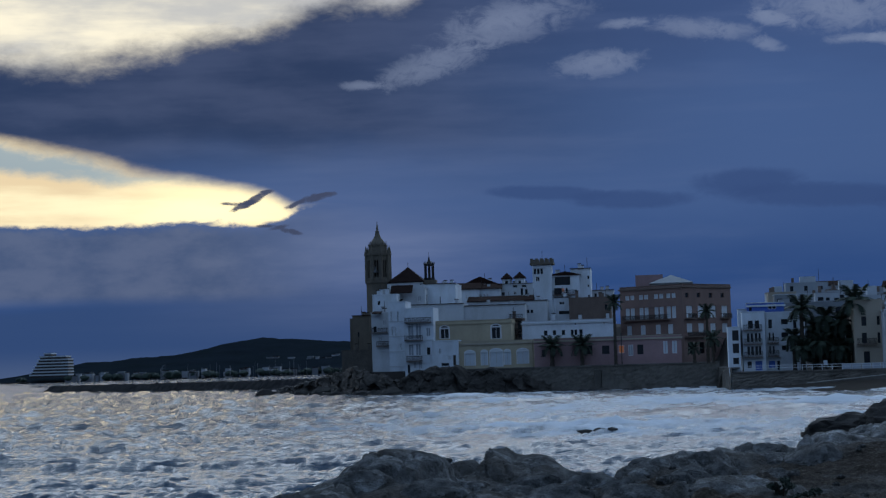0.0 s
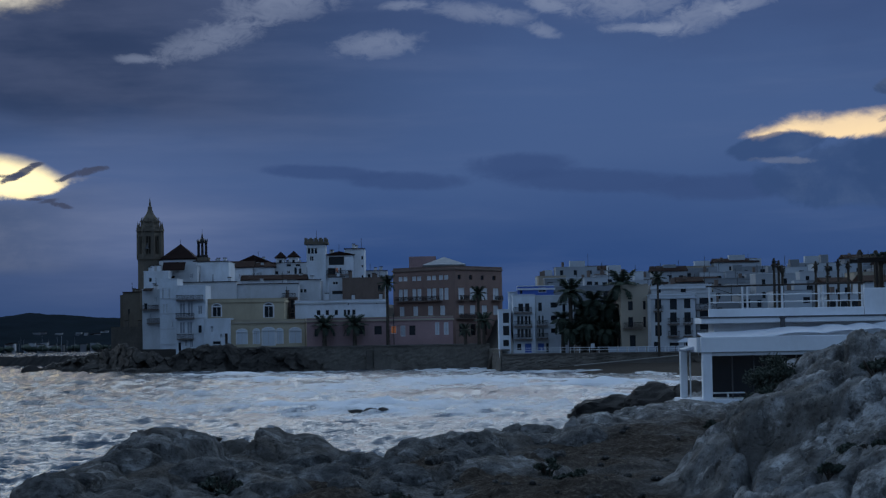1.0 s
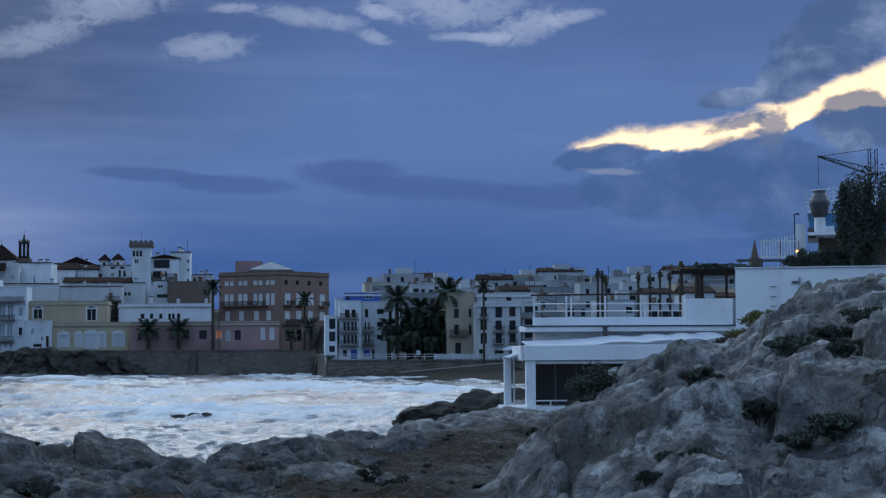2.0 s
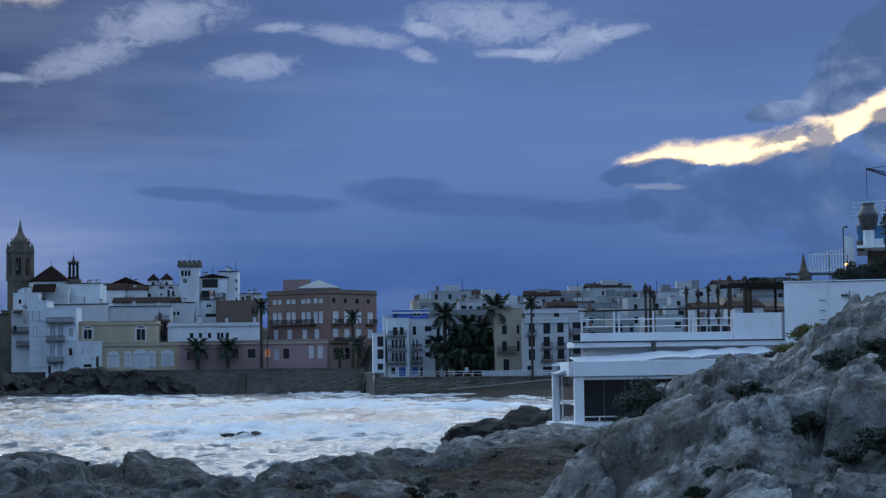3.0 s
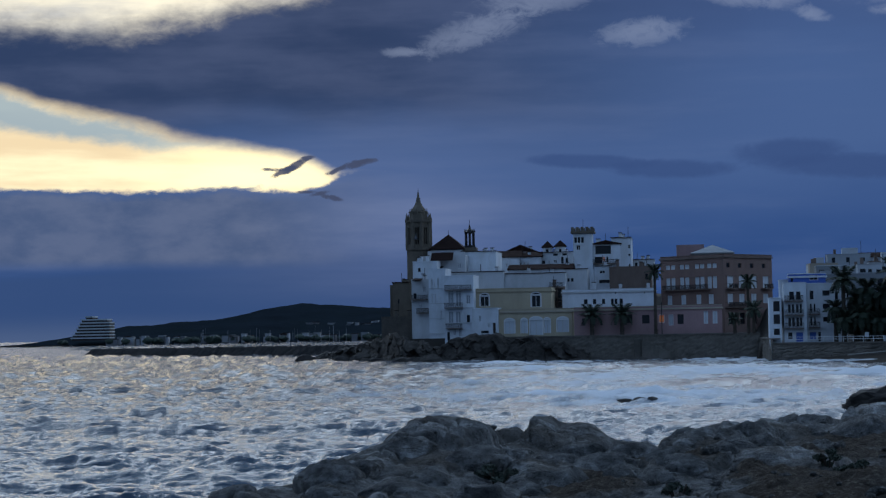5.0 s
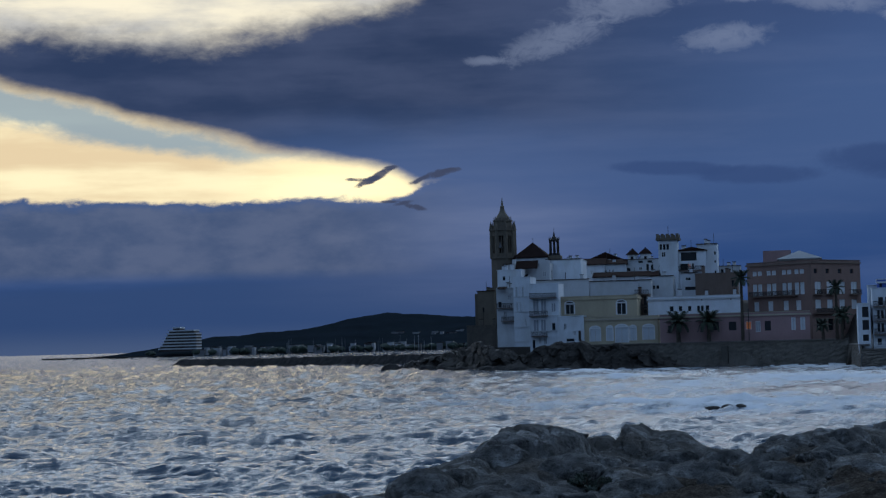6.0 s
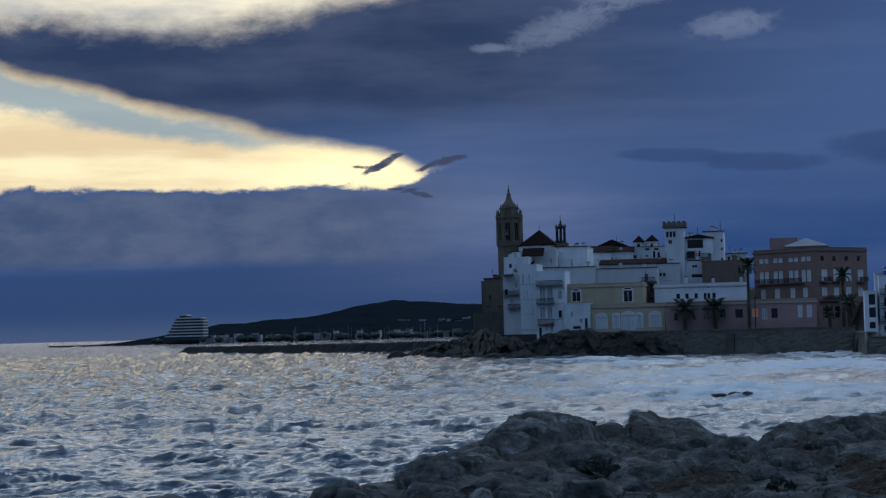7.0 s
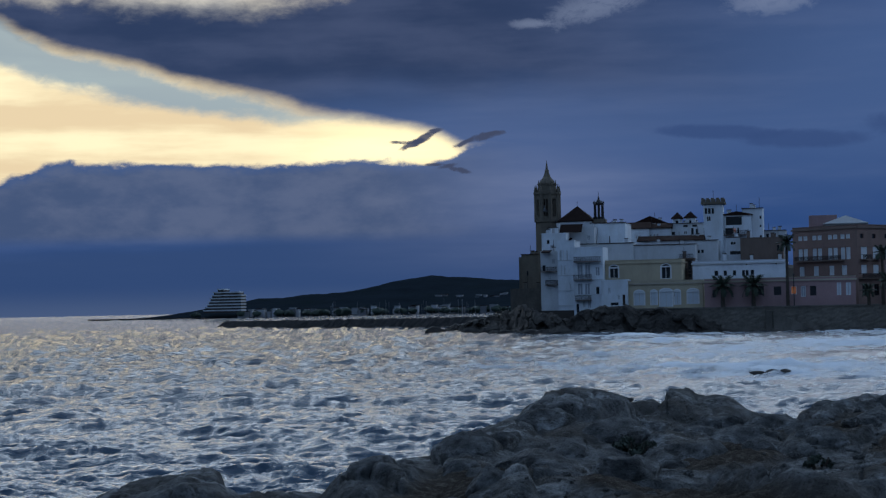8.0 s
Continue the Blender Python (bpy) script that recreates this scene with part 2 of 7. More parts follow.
# ---- materials ----
def material(name, base, rough=0.85, vary=0.25, scale=1.0, bump=0.2, stain=None, metallic=0.0, per_object=0.0, spec=0.3, detail_scale=None):
    """Mottled surface: two scales of colour variation, fine relief, optional stains of another colour."""
    mat = bpy.data.materials.new(name)
    mat.use_nodes = True
    nt = mat.node_tree
    bsdf = nt.nodes["Principled BSDF"]
    bsdf.inputs["Roughness"].default_value = rough
    bsdf.inputs["Metallic"].default_value = metallic
    bsdf.inputs["Specular IOR Level"].default_value = spec
    tc = nt.nodes.new("ShaderNodeTexCoord")
    big = nt.nodes.new("ShaderNodeTexNoise")
    big.inputs["Scale"].default_value = scale
    big.inputs["Detail"].default_value = 5
    fine = nt.nodes.new("ShaderNodeTexNoise")
    fine.inputs["Scale"].default_value = detail_scale or scale * 9
    fine.inputs["Detail"].default_value = 6
    fine.inputs["Roughness"].default_value = 0.65
    for n in (big, fine):
        nt.links.new(tc.outputs["Object"], n.inputs["Vector"])
    ramp = nt.nodes.new("ShaderNodeValToRGB")
    ramp.color_ramp.elements[0].position, ramp.color_ramp.elements[1].position = 0.3, 0.7
    dark = tuple(c * (1 - vary) for c in base)
    light = tuple(min(1, c * (1 + vary * 0.6)) for c in base)
    ramp.color_ramp.elements[0].color, ramp.color_ramp.elements[1].color = (*dark, 1), (*light, 1)
    blend = nt.nodes.new("ShaderNodeMix")
    blend.inputs[0].default_value = 0.45
    nt.links.new(big.outputs["Fac"], blend.inputs[2])
    nt.links.new(fine.outputs["Fac"], blend.inputs[3])
    nt.links.new(blend.outputs[0], ramp.inputs[0])
    colour = ramp.outputs[0]
    if stain:
        st = nt.nodes.new("ShaderNodeTexNoise")
        st.inputs["Scale"].default_value = scale * 0.6
        st.inputs["Detail"].default_value = 7
        st.inputs["Roughness"].default_value = 0.7
        mp = nt.nodes.new("ShaderNodeMapping")
        mp.inputs["Location"].default_value = (3.1, 7.7, 1.9)
        mp.inputs["Scale"].default_value = (1, 1, 0.35)
        nt.links.new(tc.outputs["Object"], mp.inputs["Vector"])
        nt.links.new(mp.outputs[0], st.inputs["Vector"])
        sr = nt.nodes.new("ShaderNodeMapRange")
        sr.inputs[1].default_value, sr.inputs[2].default_value, sr.inputs[4].default_value = 0.5, 0.72, 0.75
        nt.links.new(st.outputs["Fac"], sr.inputs[0])
        sm = nt.nodes.new("ShaderNodeMix")
        sm.data_type = "RGBA"
        nt.links.new(sr.outputs[0], sm.inputs[0])
        nt.links.new(colour, sm.inputs[6])
        sm.inputs[7].default_value = (*stain, 1)
        colour = sm.outputs[2]
    if per_object:
        info = nt.nodes.new("ShaderNodeObjectInfo")
        rng = nt.nodes.new("ShaderNodeMapRange")
        rng.inputs[3].default_value, rng.inputs[4].default_value = 1 - per_object, 1 + per_object
        nt.links.new(info.outputs["Random"], rng.inputs[0])
        hs = nt.nodes.new("ShaderNodeHueSaturation")
        nt.links.new(rng.outputs[0], hs.inputs["Value"])
        nt.links.new(colour, hs.inputs["Color"])
        colour = hs.outputs[0]
    nt.links.new(colour, bsdf.inputs["Base Color"])
    if bump:
        bp = nt.nodes.new("ShaderNodeBump")
        bp.inputs["Strength"].default_value = bump
        bp.inputs["Distance"].default_value = 0.3 / (detail_scale or scale * 9)
        nt.links.new(fine.outputs["Fac"], bp.inputs["Height"])
        nt.links.new(bp.outputs[0], bsdf.inputs["Normal"])
    return mat


WHITE = material("whitewash", (0.60, 0.63, 0.67), 0.9, 0.16, 0.35, 0.15, stain=(0.42, 0.43, 0.43), per_object=0.13)
WHITE_OLD = material("old_whitewash", (0.50, 0.515, 0.535), 0.9, 0.14, 0.3, 0.2, stain=(0.36, 0.36, 0.35))
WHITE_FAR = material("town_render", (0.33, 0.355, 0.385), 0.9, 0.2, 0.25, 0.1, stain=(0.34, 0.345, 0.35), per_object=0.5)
YELLOW = material("ochre_render", (0.41, 0.35, 0.245), 0.9, 0.12, 0.3, 0.15, stain=(0.29, 0.25, 0.18))
CREAM = material("cream_render", (0.36, 0.31, 0.24), 0.9, 0.12, 0.3, 0.15, stain=(0.34, 0.29, 0.23))
PINK = material("rose_render", (0.20, 0.132, 0.112), 0.9, 0.18, 0.3, 0.15, stain=(0.13, 0.095, 0.085))
PINK_LOW = material("pale_rose_render", (0.30, 0.195, 0.19), 0.9, 0.16, 0.3, 0.15, stain=(0.21, 0.14, 0.135))
BROWN = material("brown_render", (0.16, 0.12, 0.10), 0.9, 0.2, 0.3, 0.2, stain=(0.10, 0.075, 0.06))
SANDSTONE = material("sandstone", (0.135, 0.115, 0.09), 0.92, 0.25, 0.4, 0.4, stain=(0.08, 0.068, 0.056), detail_scale=2.2, spec=0.1)
ROOF_TILE = material("clay_roof_tile", (0.026, 0.014, 0.011), 0.9, 0.35, 0.8, 0.5, stain=(0.042, 0.026, 0.021), detail_scale=3.0, spec=0.05)
ROOF_DARK = material("glazed_dark_tile", (0.022, 0.013, 0.011), 0.85, 0.3, 0.8, 0.5, detail_scale=3.0, spec=0.05)
ROOF_PALE = material("zinc_roof", (0.24, 0.245, 0.25), 0.6, 0.15, 0.5, 0.1)
ROOF_FLAT = material("roof_terrace", (0.20, 0.17, 0.15), 0.9, 0.2, 0.4, 0.2)
FRAME = material("window_paint", (0.62, 0.63, 0.64), 0.6, 0.08, 1.0, 0.0)
SHUTTER = material("pale_shutter", (0.50, 0.53, 0.56), 0.75, 0.10, 1.0, 0.1)
DARK_WOOD = material("dark_joinery", (0.045, 0.032, 0.025), 0.7, 0.2, 1.5, 0.1)
BLUE_PAINT = material("blue_paint", (0.06, 0.12, 0.42), 0.6, 0.12, 1.0, 0.05)
IRON = material("black_ironwork", (0.02, 0.02, 0.022), 0.55, 0.2, 3.0, 0.1, metallic=0.3)
STONE_WALL = material("sea_wall_stone", (0.125, 0.110, 0.092), 0.93, 0.45, 0.3, 0.9, stain=(0.045, 0.041, 0.036), detail_scale=1.6)
STONE_BLOCK = material("wall_block", (0.13, 0.115, 0.10), 0.93, 0.25, 0.6, 0.6, stain=(0.10, 0.09, 0.075), per_object=0.25, detail_scale=3.0)
PAVING = material("promenade_paving", (0.28, 0.26, 0.23), 0.9, 0.15, 0.6, 0.2)
SAND = material("wet_sand", (0.045, 0.038, 0.031), 0.95, 0.25, 0.15, 0.2, spec=0.03)
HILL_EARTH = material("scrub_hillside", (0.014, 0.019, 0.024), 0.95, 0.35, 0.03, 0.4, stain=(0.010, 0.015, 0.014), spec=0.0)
FAR_WALL = material("hazy_far_render", (0.26, 0.26, 0.27), 0.9, 0.3, 0.2, 0.0, per_object=0.6)
SEA_ROCK = material("wave_washed_rock", (0.060, 0.053, 0.046), 0.8, 0.5, 0.35, 0.9, stain=(0.020, 0.019, 0.018), detail_scale=1.5, spec=0.1)
MOLE_ROCK = material("breakwater_boulder", (0.026, 0.025, 0.025), 0.9, 0.5, 0.4, 0.9, stain=(0.012, 0.012, 0.012), detail_scale=1.5, spec=0.05)
CONCRETE_WHITE = material("white_painted_concrete", (0.72, 0.74, 0.77), 0.8, 0.08, 0.5, 0.15, stain=(0.52, 0.53, 0.53))
AWNING = material("white_awning_cloth", (0.34, 0.37, 0.42), 0.6, 0.06, 1.2, 0.1)
STEEL_PALE = material("painted_steel", (0.60, 0.62, 0.64), 0.45, 0.1, 2.0, 0.0, metallic=0.2)
STEEL_DARK = material("weathered_steel", (0.09, 0.09, 0.095), 0.5, 0.25, 1.5, 0.1, metallic=0.6)
TIMBER = material("weathered_timber", (0.028, 0.022, 0.019), 0.85, 0.3, 2.0, 0.4)
BARK = material("palm_bark", (0.055, 0.044, 0.034), 0.95, 0.35, 1.5, 0.7)
FROND = material("palm_frond", (0.030, 0.042, 0.027), 0.7, 0.3, 1.0, 0.0, per_object=0.3)
FROND_DRY = material("dry_palm_frond", (0.032, 0.028, 0.021), 0.85, 0.3, 1.0, 0.0, per_object=0.3)
LEAF = material("evergreen_leaf", (0.03, 0.042, 0.03), 0.75, 0.35, 0.6, 0.0)
LEAF_SCRUB = material("coastal_scrub_leaf", (0.045, 0.056, 0.042), 0.8, 0.4, 3.0, 0.0)
LEAF_YELLOW = material("yellow_scrub_flower", (0.12, 0.11, 0.035), 0.8, 0.4, 4.0, 0.0)
BLUE_SHEET = material("blue_panel", (0.08, 0.22, 0.40), 0.5, 0.1, 0.8, 0.05)


def glass_material(name, base, rough=0.12):
    mat = bpy.data.materials.new(name)
    mat.use_nodes = True
    b = mat.node_tree.nodes["Principled BSDF"]
    b.inputs["Base Color"].default_value = (*base, 1)
    b.inputs["Roughness"].default_value = rough
    b.inputs["Specular IOR Level"].default_value = 0.5
    return mat


GLASS = glass_material("window_glass", (0.012, 0.014, 0.018))
# pale base colour stands in for sky reflected by the window panes
PALE_PANE = material("reflecting_pane", (0.27, 0.29, 0.32), 0.5, 0.25, 1.2, 0.0, spec=0.5)


def lamp_material(name, colour, strength):
    mat = bpy.data.materials.new(name)
    mat.use_nodes = True
    b = mat.node_tree.nodes["Principled BSDF"]
    b.inputs["Base Color"].default_value = (*colour, 1)
    b.inputs["Emission Color"].default_value = (*colour, 1)
    b.inputs["Emission Strength"].default_value = strength
    return mat


LAMP_WARM = lamp_material("warm_lamp", (1.0, 0.55, 0.2), 1.6)
LIT_WINDOW = lamp_material("lit_window", (0.6, 0.2, 0.07), 0.12)


def rock_material():
    """Pale limestone on top, brown earth in hollows, dark lichen stains and cracks."""
    mat = bpy.data.materials.new("limestone_rock")
    mat.use_nodes = True
    nt = mat.node_tree
    b = nt.nodes["Principled BSDF"]
    b.inputs["Roughness"].default_value = 0.95
    b.inputs["Specular IOR Level"].default_value = 0.04
    tc = nt.nodes.new("ShaderNodeTexCoord")

    def noise_node(scale, detail=7, rough=0.6):
        n = nt.nodes.new("ShaderNodeTexNoise")
        n.inputs["Scale"].default_value, n.inputs["Detail"].default_value, n.inputs["Roughness"].default_value = scale, detail, rough
        nt.links.new(tc.outputs["Object"], n.inputs["Vector"])
        return n.outputs["Fac"]

    def ramp(f, stops):
        n = nt.nodes.new("ShaderNodeValToRGB")
        while len(n.color_ramp.elements) < len(stops):
            n.color_ramp.elements.new(0.5)
        for e, (p, c) in zip(n.color_ramp.elements, stops):
            e.position, e.color = p, (*c, 1)
        nt.links.new(f, n.inputs[0])
        return n.outputs[0]

    def blend(f, a, c):
        n = nt.nodes.new("ShaderNodeMix")
        n.data_type = "RGBA"
        nt.links.new(f, n.inputs[0])
        nt.links.new(a, n.inputs[6])
        if isinstance(c, tuple):
            n.inputs[7].default_value = (*c, 1)
        else:
            nt.links.new(c, n.inputs[7])
        return n.outputs[2]

    def rng(f, lo, hi, top=1.0):
        n = nt.nodes.new("ShaderNodeMapRange")
        n.inputs[1].default_value, n.inputs[2].default_value, n.inputs[4].default_value = lo, hi, top
        nt.links.new(f, n.inputs[0])
        return n.outputs[0]

    stone = ramp(noise_node(2.5), [(0.32, (0.056, 0.057, 0.057)), (0.5, (0.170, 0.169, 0.165)), (0.68, (0.33, 0.325, 0.315))])
    stone = blend(rng(noise_node(0.7, 4), 0.45, 0.65, 0.6), stone, (0.125, 0.112, 0.095))
    lichen = rng(noise_node(3.2, 8, 0.66), 0.54, 0.68, 0.6)
    stone = blend(lichen, stone, (0.035, 0.034, 0.031))
    speck = rng(noise_node(22.0, 4, 0.7), 0.56, 0.7, 0.6)
    stone = blend(speck, stone, (0.04, 0.037, 0.033))
    pale = rng(noise_node(1.1, 9, 0.72), 0.54, 0.64, 0.8)
    stone = blend(pale, stone, (0.50, 0.50, 0.49))
    pits = rng(noise_node(13.0, 3, 0.5), 0.62, 0.70, 0.6)
    stone = blend(pits, stone, (0.022, 0.020, 0.018))
    # local exposure difference put into the rock colour: seaward darker, inland lighter
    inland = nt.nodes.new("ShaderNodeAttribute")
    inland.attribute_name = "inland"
    side_tone = nt.nodes.new("ShaderNodeMix")
    side_tone.data_type, side_tone.blend_type = "RGBA", "MULTIPLY"
    side_tone.inputs[0].default_value = 1.0
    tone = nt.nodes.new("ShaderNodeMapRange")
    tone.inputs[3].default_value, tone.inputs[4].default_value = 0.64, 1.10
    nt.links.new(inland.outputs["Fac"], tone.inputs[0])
    nt.links.new(stone, side_tone.inputs[6])
    nt.links.new(tone.outputs[0], side_tone.inputs[7])
    stone = side_tone.outputs[2]
    attr = nt.nodes.new("ShaderNodeAttribute")
    attr.attribute_name = "soil"
    soil = ramp(noise_node(9.0, 6, 0.7), [(0.3, (0.022, 0.018, 0.014)), (0.52, (0.044, 0.036, 0.029)), (0.75, (0.15, 0.132, 0.106))])
    colour = blend(attr.outputs["Fac"], stone, soil)
    nt.links.new(colour, b.inputs["Base Color"])
    vor = nt.nodes.new("ShaderNodeTexVoronoi")
    vor.feature = "DISTANCE_TO_EDGE"
    vor.inputs["Scale"].default_value = 1.3
    warp = nt.nodes.new("ShaderNodeTexNoise")
    warp.inputs["Scale"].default_value = 2.0
    warp.inputs["Detail"].default_value = 5
    nt.links.new(tc.outputs["Object"], warp.inputs["Vector"])
    add = nt.nodes.new("ShaderNodeVectorMath")
    nt.links.new(tc.outputs["Object"], add.inputs[0])
    nt.links.new(warp.outputs["Color"], add.inputs[1])
    nt.links.new(add.outputs[0], vor.inputs["Vector"])
    crack = rng(vor.outputs["Distance"], 0.0, 0.05)
    b1 = nt.nodes.new("ShaderNodeBump")
    b1.inputs["Strength"].default_value, b1.inputs["Distance"].default_value = 1.0, 0.17
    nt.links.new(noise_node(6.0, 9, 0.7), b1.inputs["Height"])
    b2 = nt.nodes.new("ShaderNodeBump")
    b2.inputs["Strength"].default_value, b2.inputs["Distance"].default_value = 0.5, 0.06
    nt.links.new(crack, b2.inputs["Height"])
    nt.links.new(b1.outputs[0], b2.inputs["Normal"])
    nt.links.new(b2.outputs[0], b.inputs["Normal"])
    return mat


ROCK = rock_material()


def water_material():
    mat = bpy.data.materials.new("sea_water")
    mat.use_nodes = True
    nt = mat.node_tree
    b = nt.nodes["Principled BSDF"]
    b.inputs["Roughness"].default_value = 0.07
    b.inputs["IOR"].default_value = 1.333
    tc = nt.nodes.new("ShaderNodeTexCoord")
    mp = nt.nodes.new("ShaderNodeMapping")
    mp.inputs["Scale"].default_value = (0.30, 0.16, 1.0)
    nt.links.new(tc.outputs["Object"], mp.inputs["Vector"])

    def noise_node(scale, detail, rough):
        n = nt.nodes.new("ShaderNodeTexNoise")
        n.inputs["Scale"].default_value, n.inputs["Detail"].default_value, n.inputs["Roughness"].default_value = scale, detail, rough
        nt.links.new(mp.outputs[0], n.inputs["Vector"])
        return n.outputs["Fac"]

    foam = nt.nodes.new("ShaderNodeAttribute")
    foam.attribute_name = "foam"
    lace = noise_node(1.0, 10, 0.78)
    sub = nt.nodes.new("ShaderNodeMath")
    sub.operation = "MULTIPLY_ADD"
    nt.links.new(lace, sub.inputs[0])
    sub.inputs[1].default_value = 2.6
    nt.links.new(foam.outputs["Fac"], sub.inputs[2])
    rng = nt.nodes.new("ShaderNodeMapRange")
    rng.inputs[1].default_value, rng.inputs[2].default_value = 1.68, 2.25
    nt.links.new(sub.outputs[0], rng.inputs[0])
    cm = nt.nodes.new("ShaderNodeMix")
    cm.data_type = "RGBA"
    nt.links.new(rng.outputs[0], cm.inputs[0])
    cm.inputs[6].default_value = (0.012, 0.030, 0.055, 1)
    cm.inputs[7].default_value = (0.52, 0.54, 0.56, 1)
    nt.links.new(cm.outputs[2], b.inputs["Base Color"])
    rr = nt.nodes.new("ShaderNodeMapRange")
    rr.inputs[3].default_value, rr.inputs[4].default_value = 0.07, 0.75
    nt.links.new(rng.outputs[0], rr.inputs[0])
    nt.links.new(rr.outputs[0], b.inputs["Roughness"])
    bp = nt.nodes.new("ShaderNodeBump")
    bp.inputs["Strength"].default_value = 1.0
    chop = nt.nodes.new("ShaderNodeTexNoise")
    chop.inputs["Scale"].default_value, chop.inputs["Detail"].default_value, chop.inputs["Roughness"].default_value = 1.5, 5, 0.6
    ripple = nt.nodes.new("ShaderNodeMapping")
    ripple.inputs["Scale"].default_value = (0.8, 1.3, 1.0)
    nt.links.new(tc.outputs["Object"], ripple.inputs["Vector"])
    nt.links.new(ripple.outputs[0], chop.inputs["Vector"])
    rough_sea = nt.nodes.new("ShaderNodeAttribute")
    rough_sea.attribute_name = "chop"
    nt.links.new(rough_sea.outputs["Fac"], bp.inputs["Distance"])
    nt.links.new(chop.outputs["Fac"], bp.inputs["Height"])
    nt.links.new(bp.outputs[0], b.inputs["Normal"])
    return mat


WATER = water_material()



def two_way(name, sand, earth):
    """Sand on the shore, grey-brown earth and paving inland."""
    mat = sand.copy()
    mat.name = name
    nt = mat.node_tree
    b = nt.nodes["Principled BSDF"]
    old = b.inputs["Base Color"].links[0].from_socket
    at = nt.nodes.new("ShaderNodeAttribute")
    at.attribute_name = "soil"
    mx = nt.nodes.new("ShaderNodeMix")
    mx.data_type = "RGBA"
    nt.links.new(at.outputs["Fac"], mx.inputs[0])
    nt.links.new(old, mx.inputs[6])
    mx.inputs[7].default_value = (*earth, 1)
    nt.links.new(mx.outputs[2], b.inputs["Base Color"])
    return mat


TOWN_GROUND = two_way("town_ground", SAND, (0.05, 0.045, 0.04))

# ---- numeric noise for ground forms ----
_rng = np.random.RandomState(7)
_perm = _rng.permutation(1024)
_ang = _rng.rand(1024) * 2 * np.pi
_gx, _gy = np.cos(_ang), np.sin(_ang)
_val = _rng.rand(1024)


def perlin(x, y):
    xi, yi = np.floor(x).astype(int), np.floor(y).astype(int)
    xf, yf = x - xi, y - yi
    u, v = xf * xf * xf * (xf * (xf * 6 - 15) + 10), yf * yf * yf * (yf * (yf * 6 - 15) + 10)

    def g(i, j, fx, fy):
        h = _perm[(_perm[i & 1023] + j) & 1023]
        return _gx[h] * fx + _gy[h] * fy

    a, b = g(xi, yi, xf, yf), g(xi + 1, yi, xf - 1, yf)
    c, d = g(xi, yi + 1, xf, yf - 1), g(xi + 1, yi + 1, xf - 1, yf - 1)
    return (a + (b - a) * u) + ((c + (d - c) * u) - (a + (b - a) * u)) * v


def fbm(x, y, octaves=5, gain=0.5, ridged=False):
    total, amp = np.zeros_like(x), 1.0
    for k in range(octaves):
        n = perlin(x * 2 ** k + 17.3 * k, y * 2 ** k - 9.1 * k)
        total += amp * ((1 - np.abs(n) * 2.2) - 0.5 if ridged else n)
        amp *= gain
    return total


def cells(x, y):
    """Distance to the nearest two of a jittered grid of points, and that cell's own random number."""
    xi, yi = np.floor(x).astype(int), np.floor(y).astype(int)
    d1, d2, own = np.full(x.shape, 9.0), np.full(x.shape, 9.0), np.zeros_like(x)
    for i in (-1, 0, 1):
        for j in (-1, 0, 1):
            h = _perm[(_perm[(xi + i) & 1023] + yi + j) & 1023]
            px, py = xi + i + _val[h], yi + j + _val[(h * 7 + 3) & 1023]
            d = np.hypot(px - x, py - y)
            nearer = d < d1
            d2 = np.where(nearer, d1, np.minimum(d2, d))
            own = np.where(nearer, _val[(h * 13 + 5) & 1023], own)
            d1 = np.where(nearer, d, d1)
    return d1, d2, own


def sheet(name, X, Y, Z, mat, attributes=(), smooth=True):
    """A grid mesh from arrays of coordinates."""
    rows, cols = X.shape
    me = bpy.data.meshes.new(name)
    co = np.stack([X, Y, Z], -1).reshape(-1, 3).astype(np.float32)
    idx = np.arange(rows * cols).reshape(rows, cols)
    quads = np.stack([idx[:-1, :-1], idx[:-1, 1:], idx[1:, 1:], idx[1:, :-1]], -1).reshape(-1, 4)
    me.vertices.add(len(co))
    me.vertices.foreach_set("co", co.ravel())
    me.loops.add(quads.size)
    me.loops.foreach_set("vertex_index", quads.ravel().astype(np.int32))
    me.polygons.add(len(quads))
    me.polygons.foreach_set("loop_start", np.arange(0, quads.size, 4, dtype=np.int32))
    me.polygons.foreach_set("loop_total", np.full(len(quads), 4, dtype=np.int32))
    me.update(calc_edges=True)
    me.polygons.foreach_set("use_smooth", np.full(len(quads), smooth))
    for key, data in attributes:
        a = me.attributes.new(key, "FLOAT", "POINT")
        a.data.foreach_set("value", data.ravel().astype(np.float32))
    me.materials.append(mat)
    return new(name, me)


def smoothstep(x, lo, hi):
    k = np.clip((x - lo) / (hi - lo), 0, 1)
    return k * k * (3 - 2 * k)


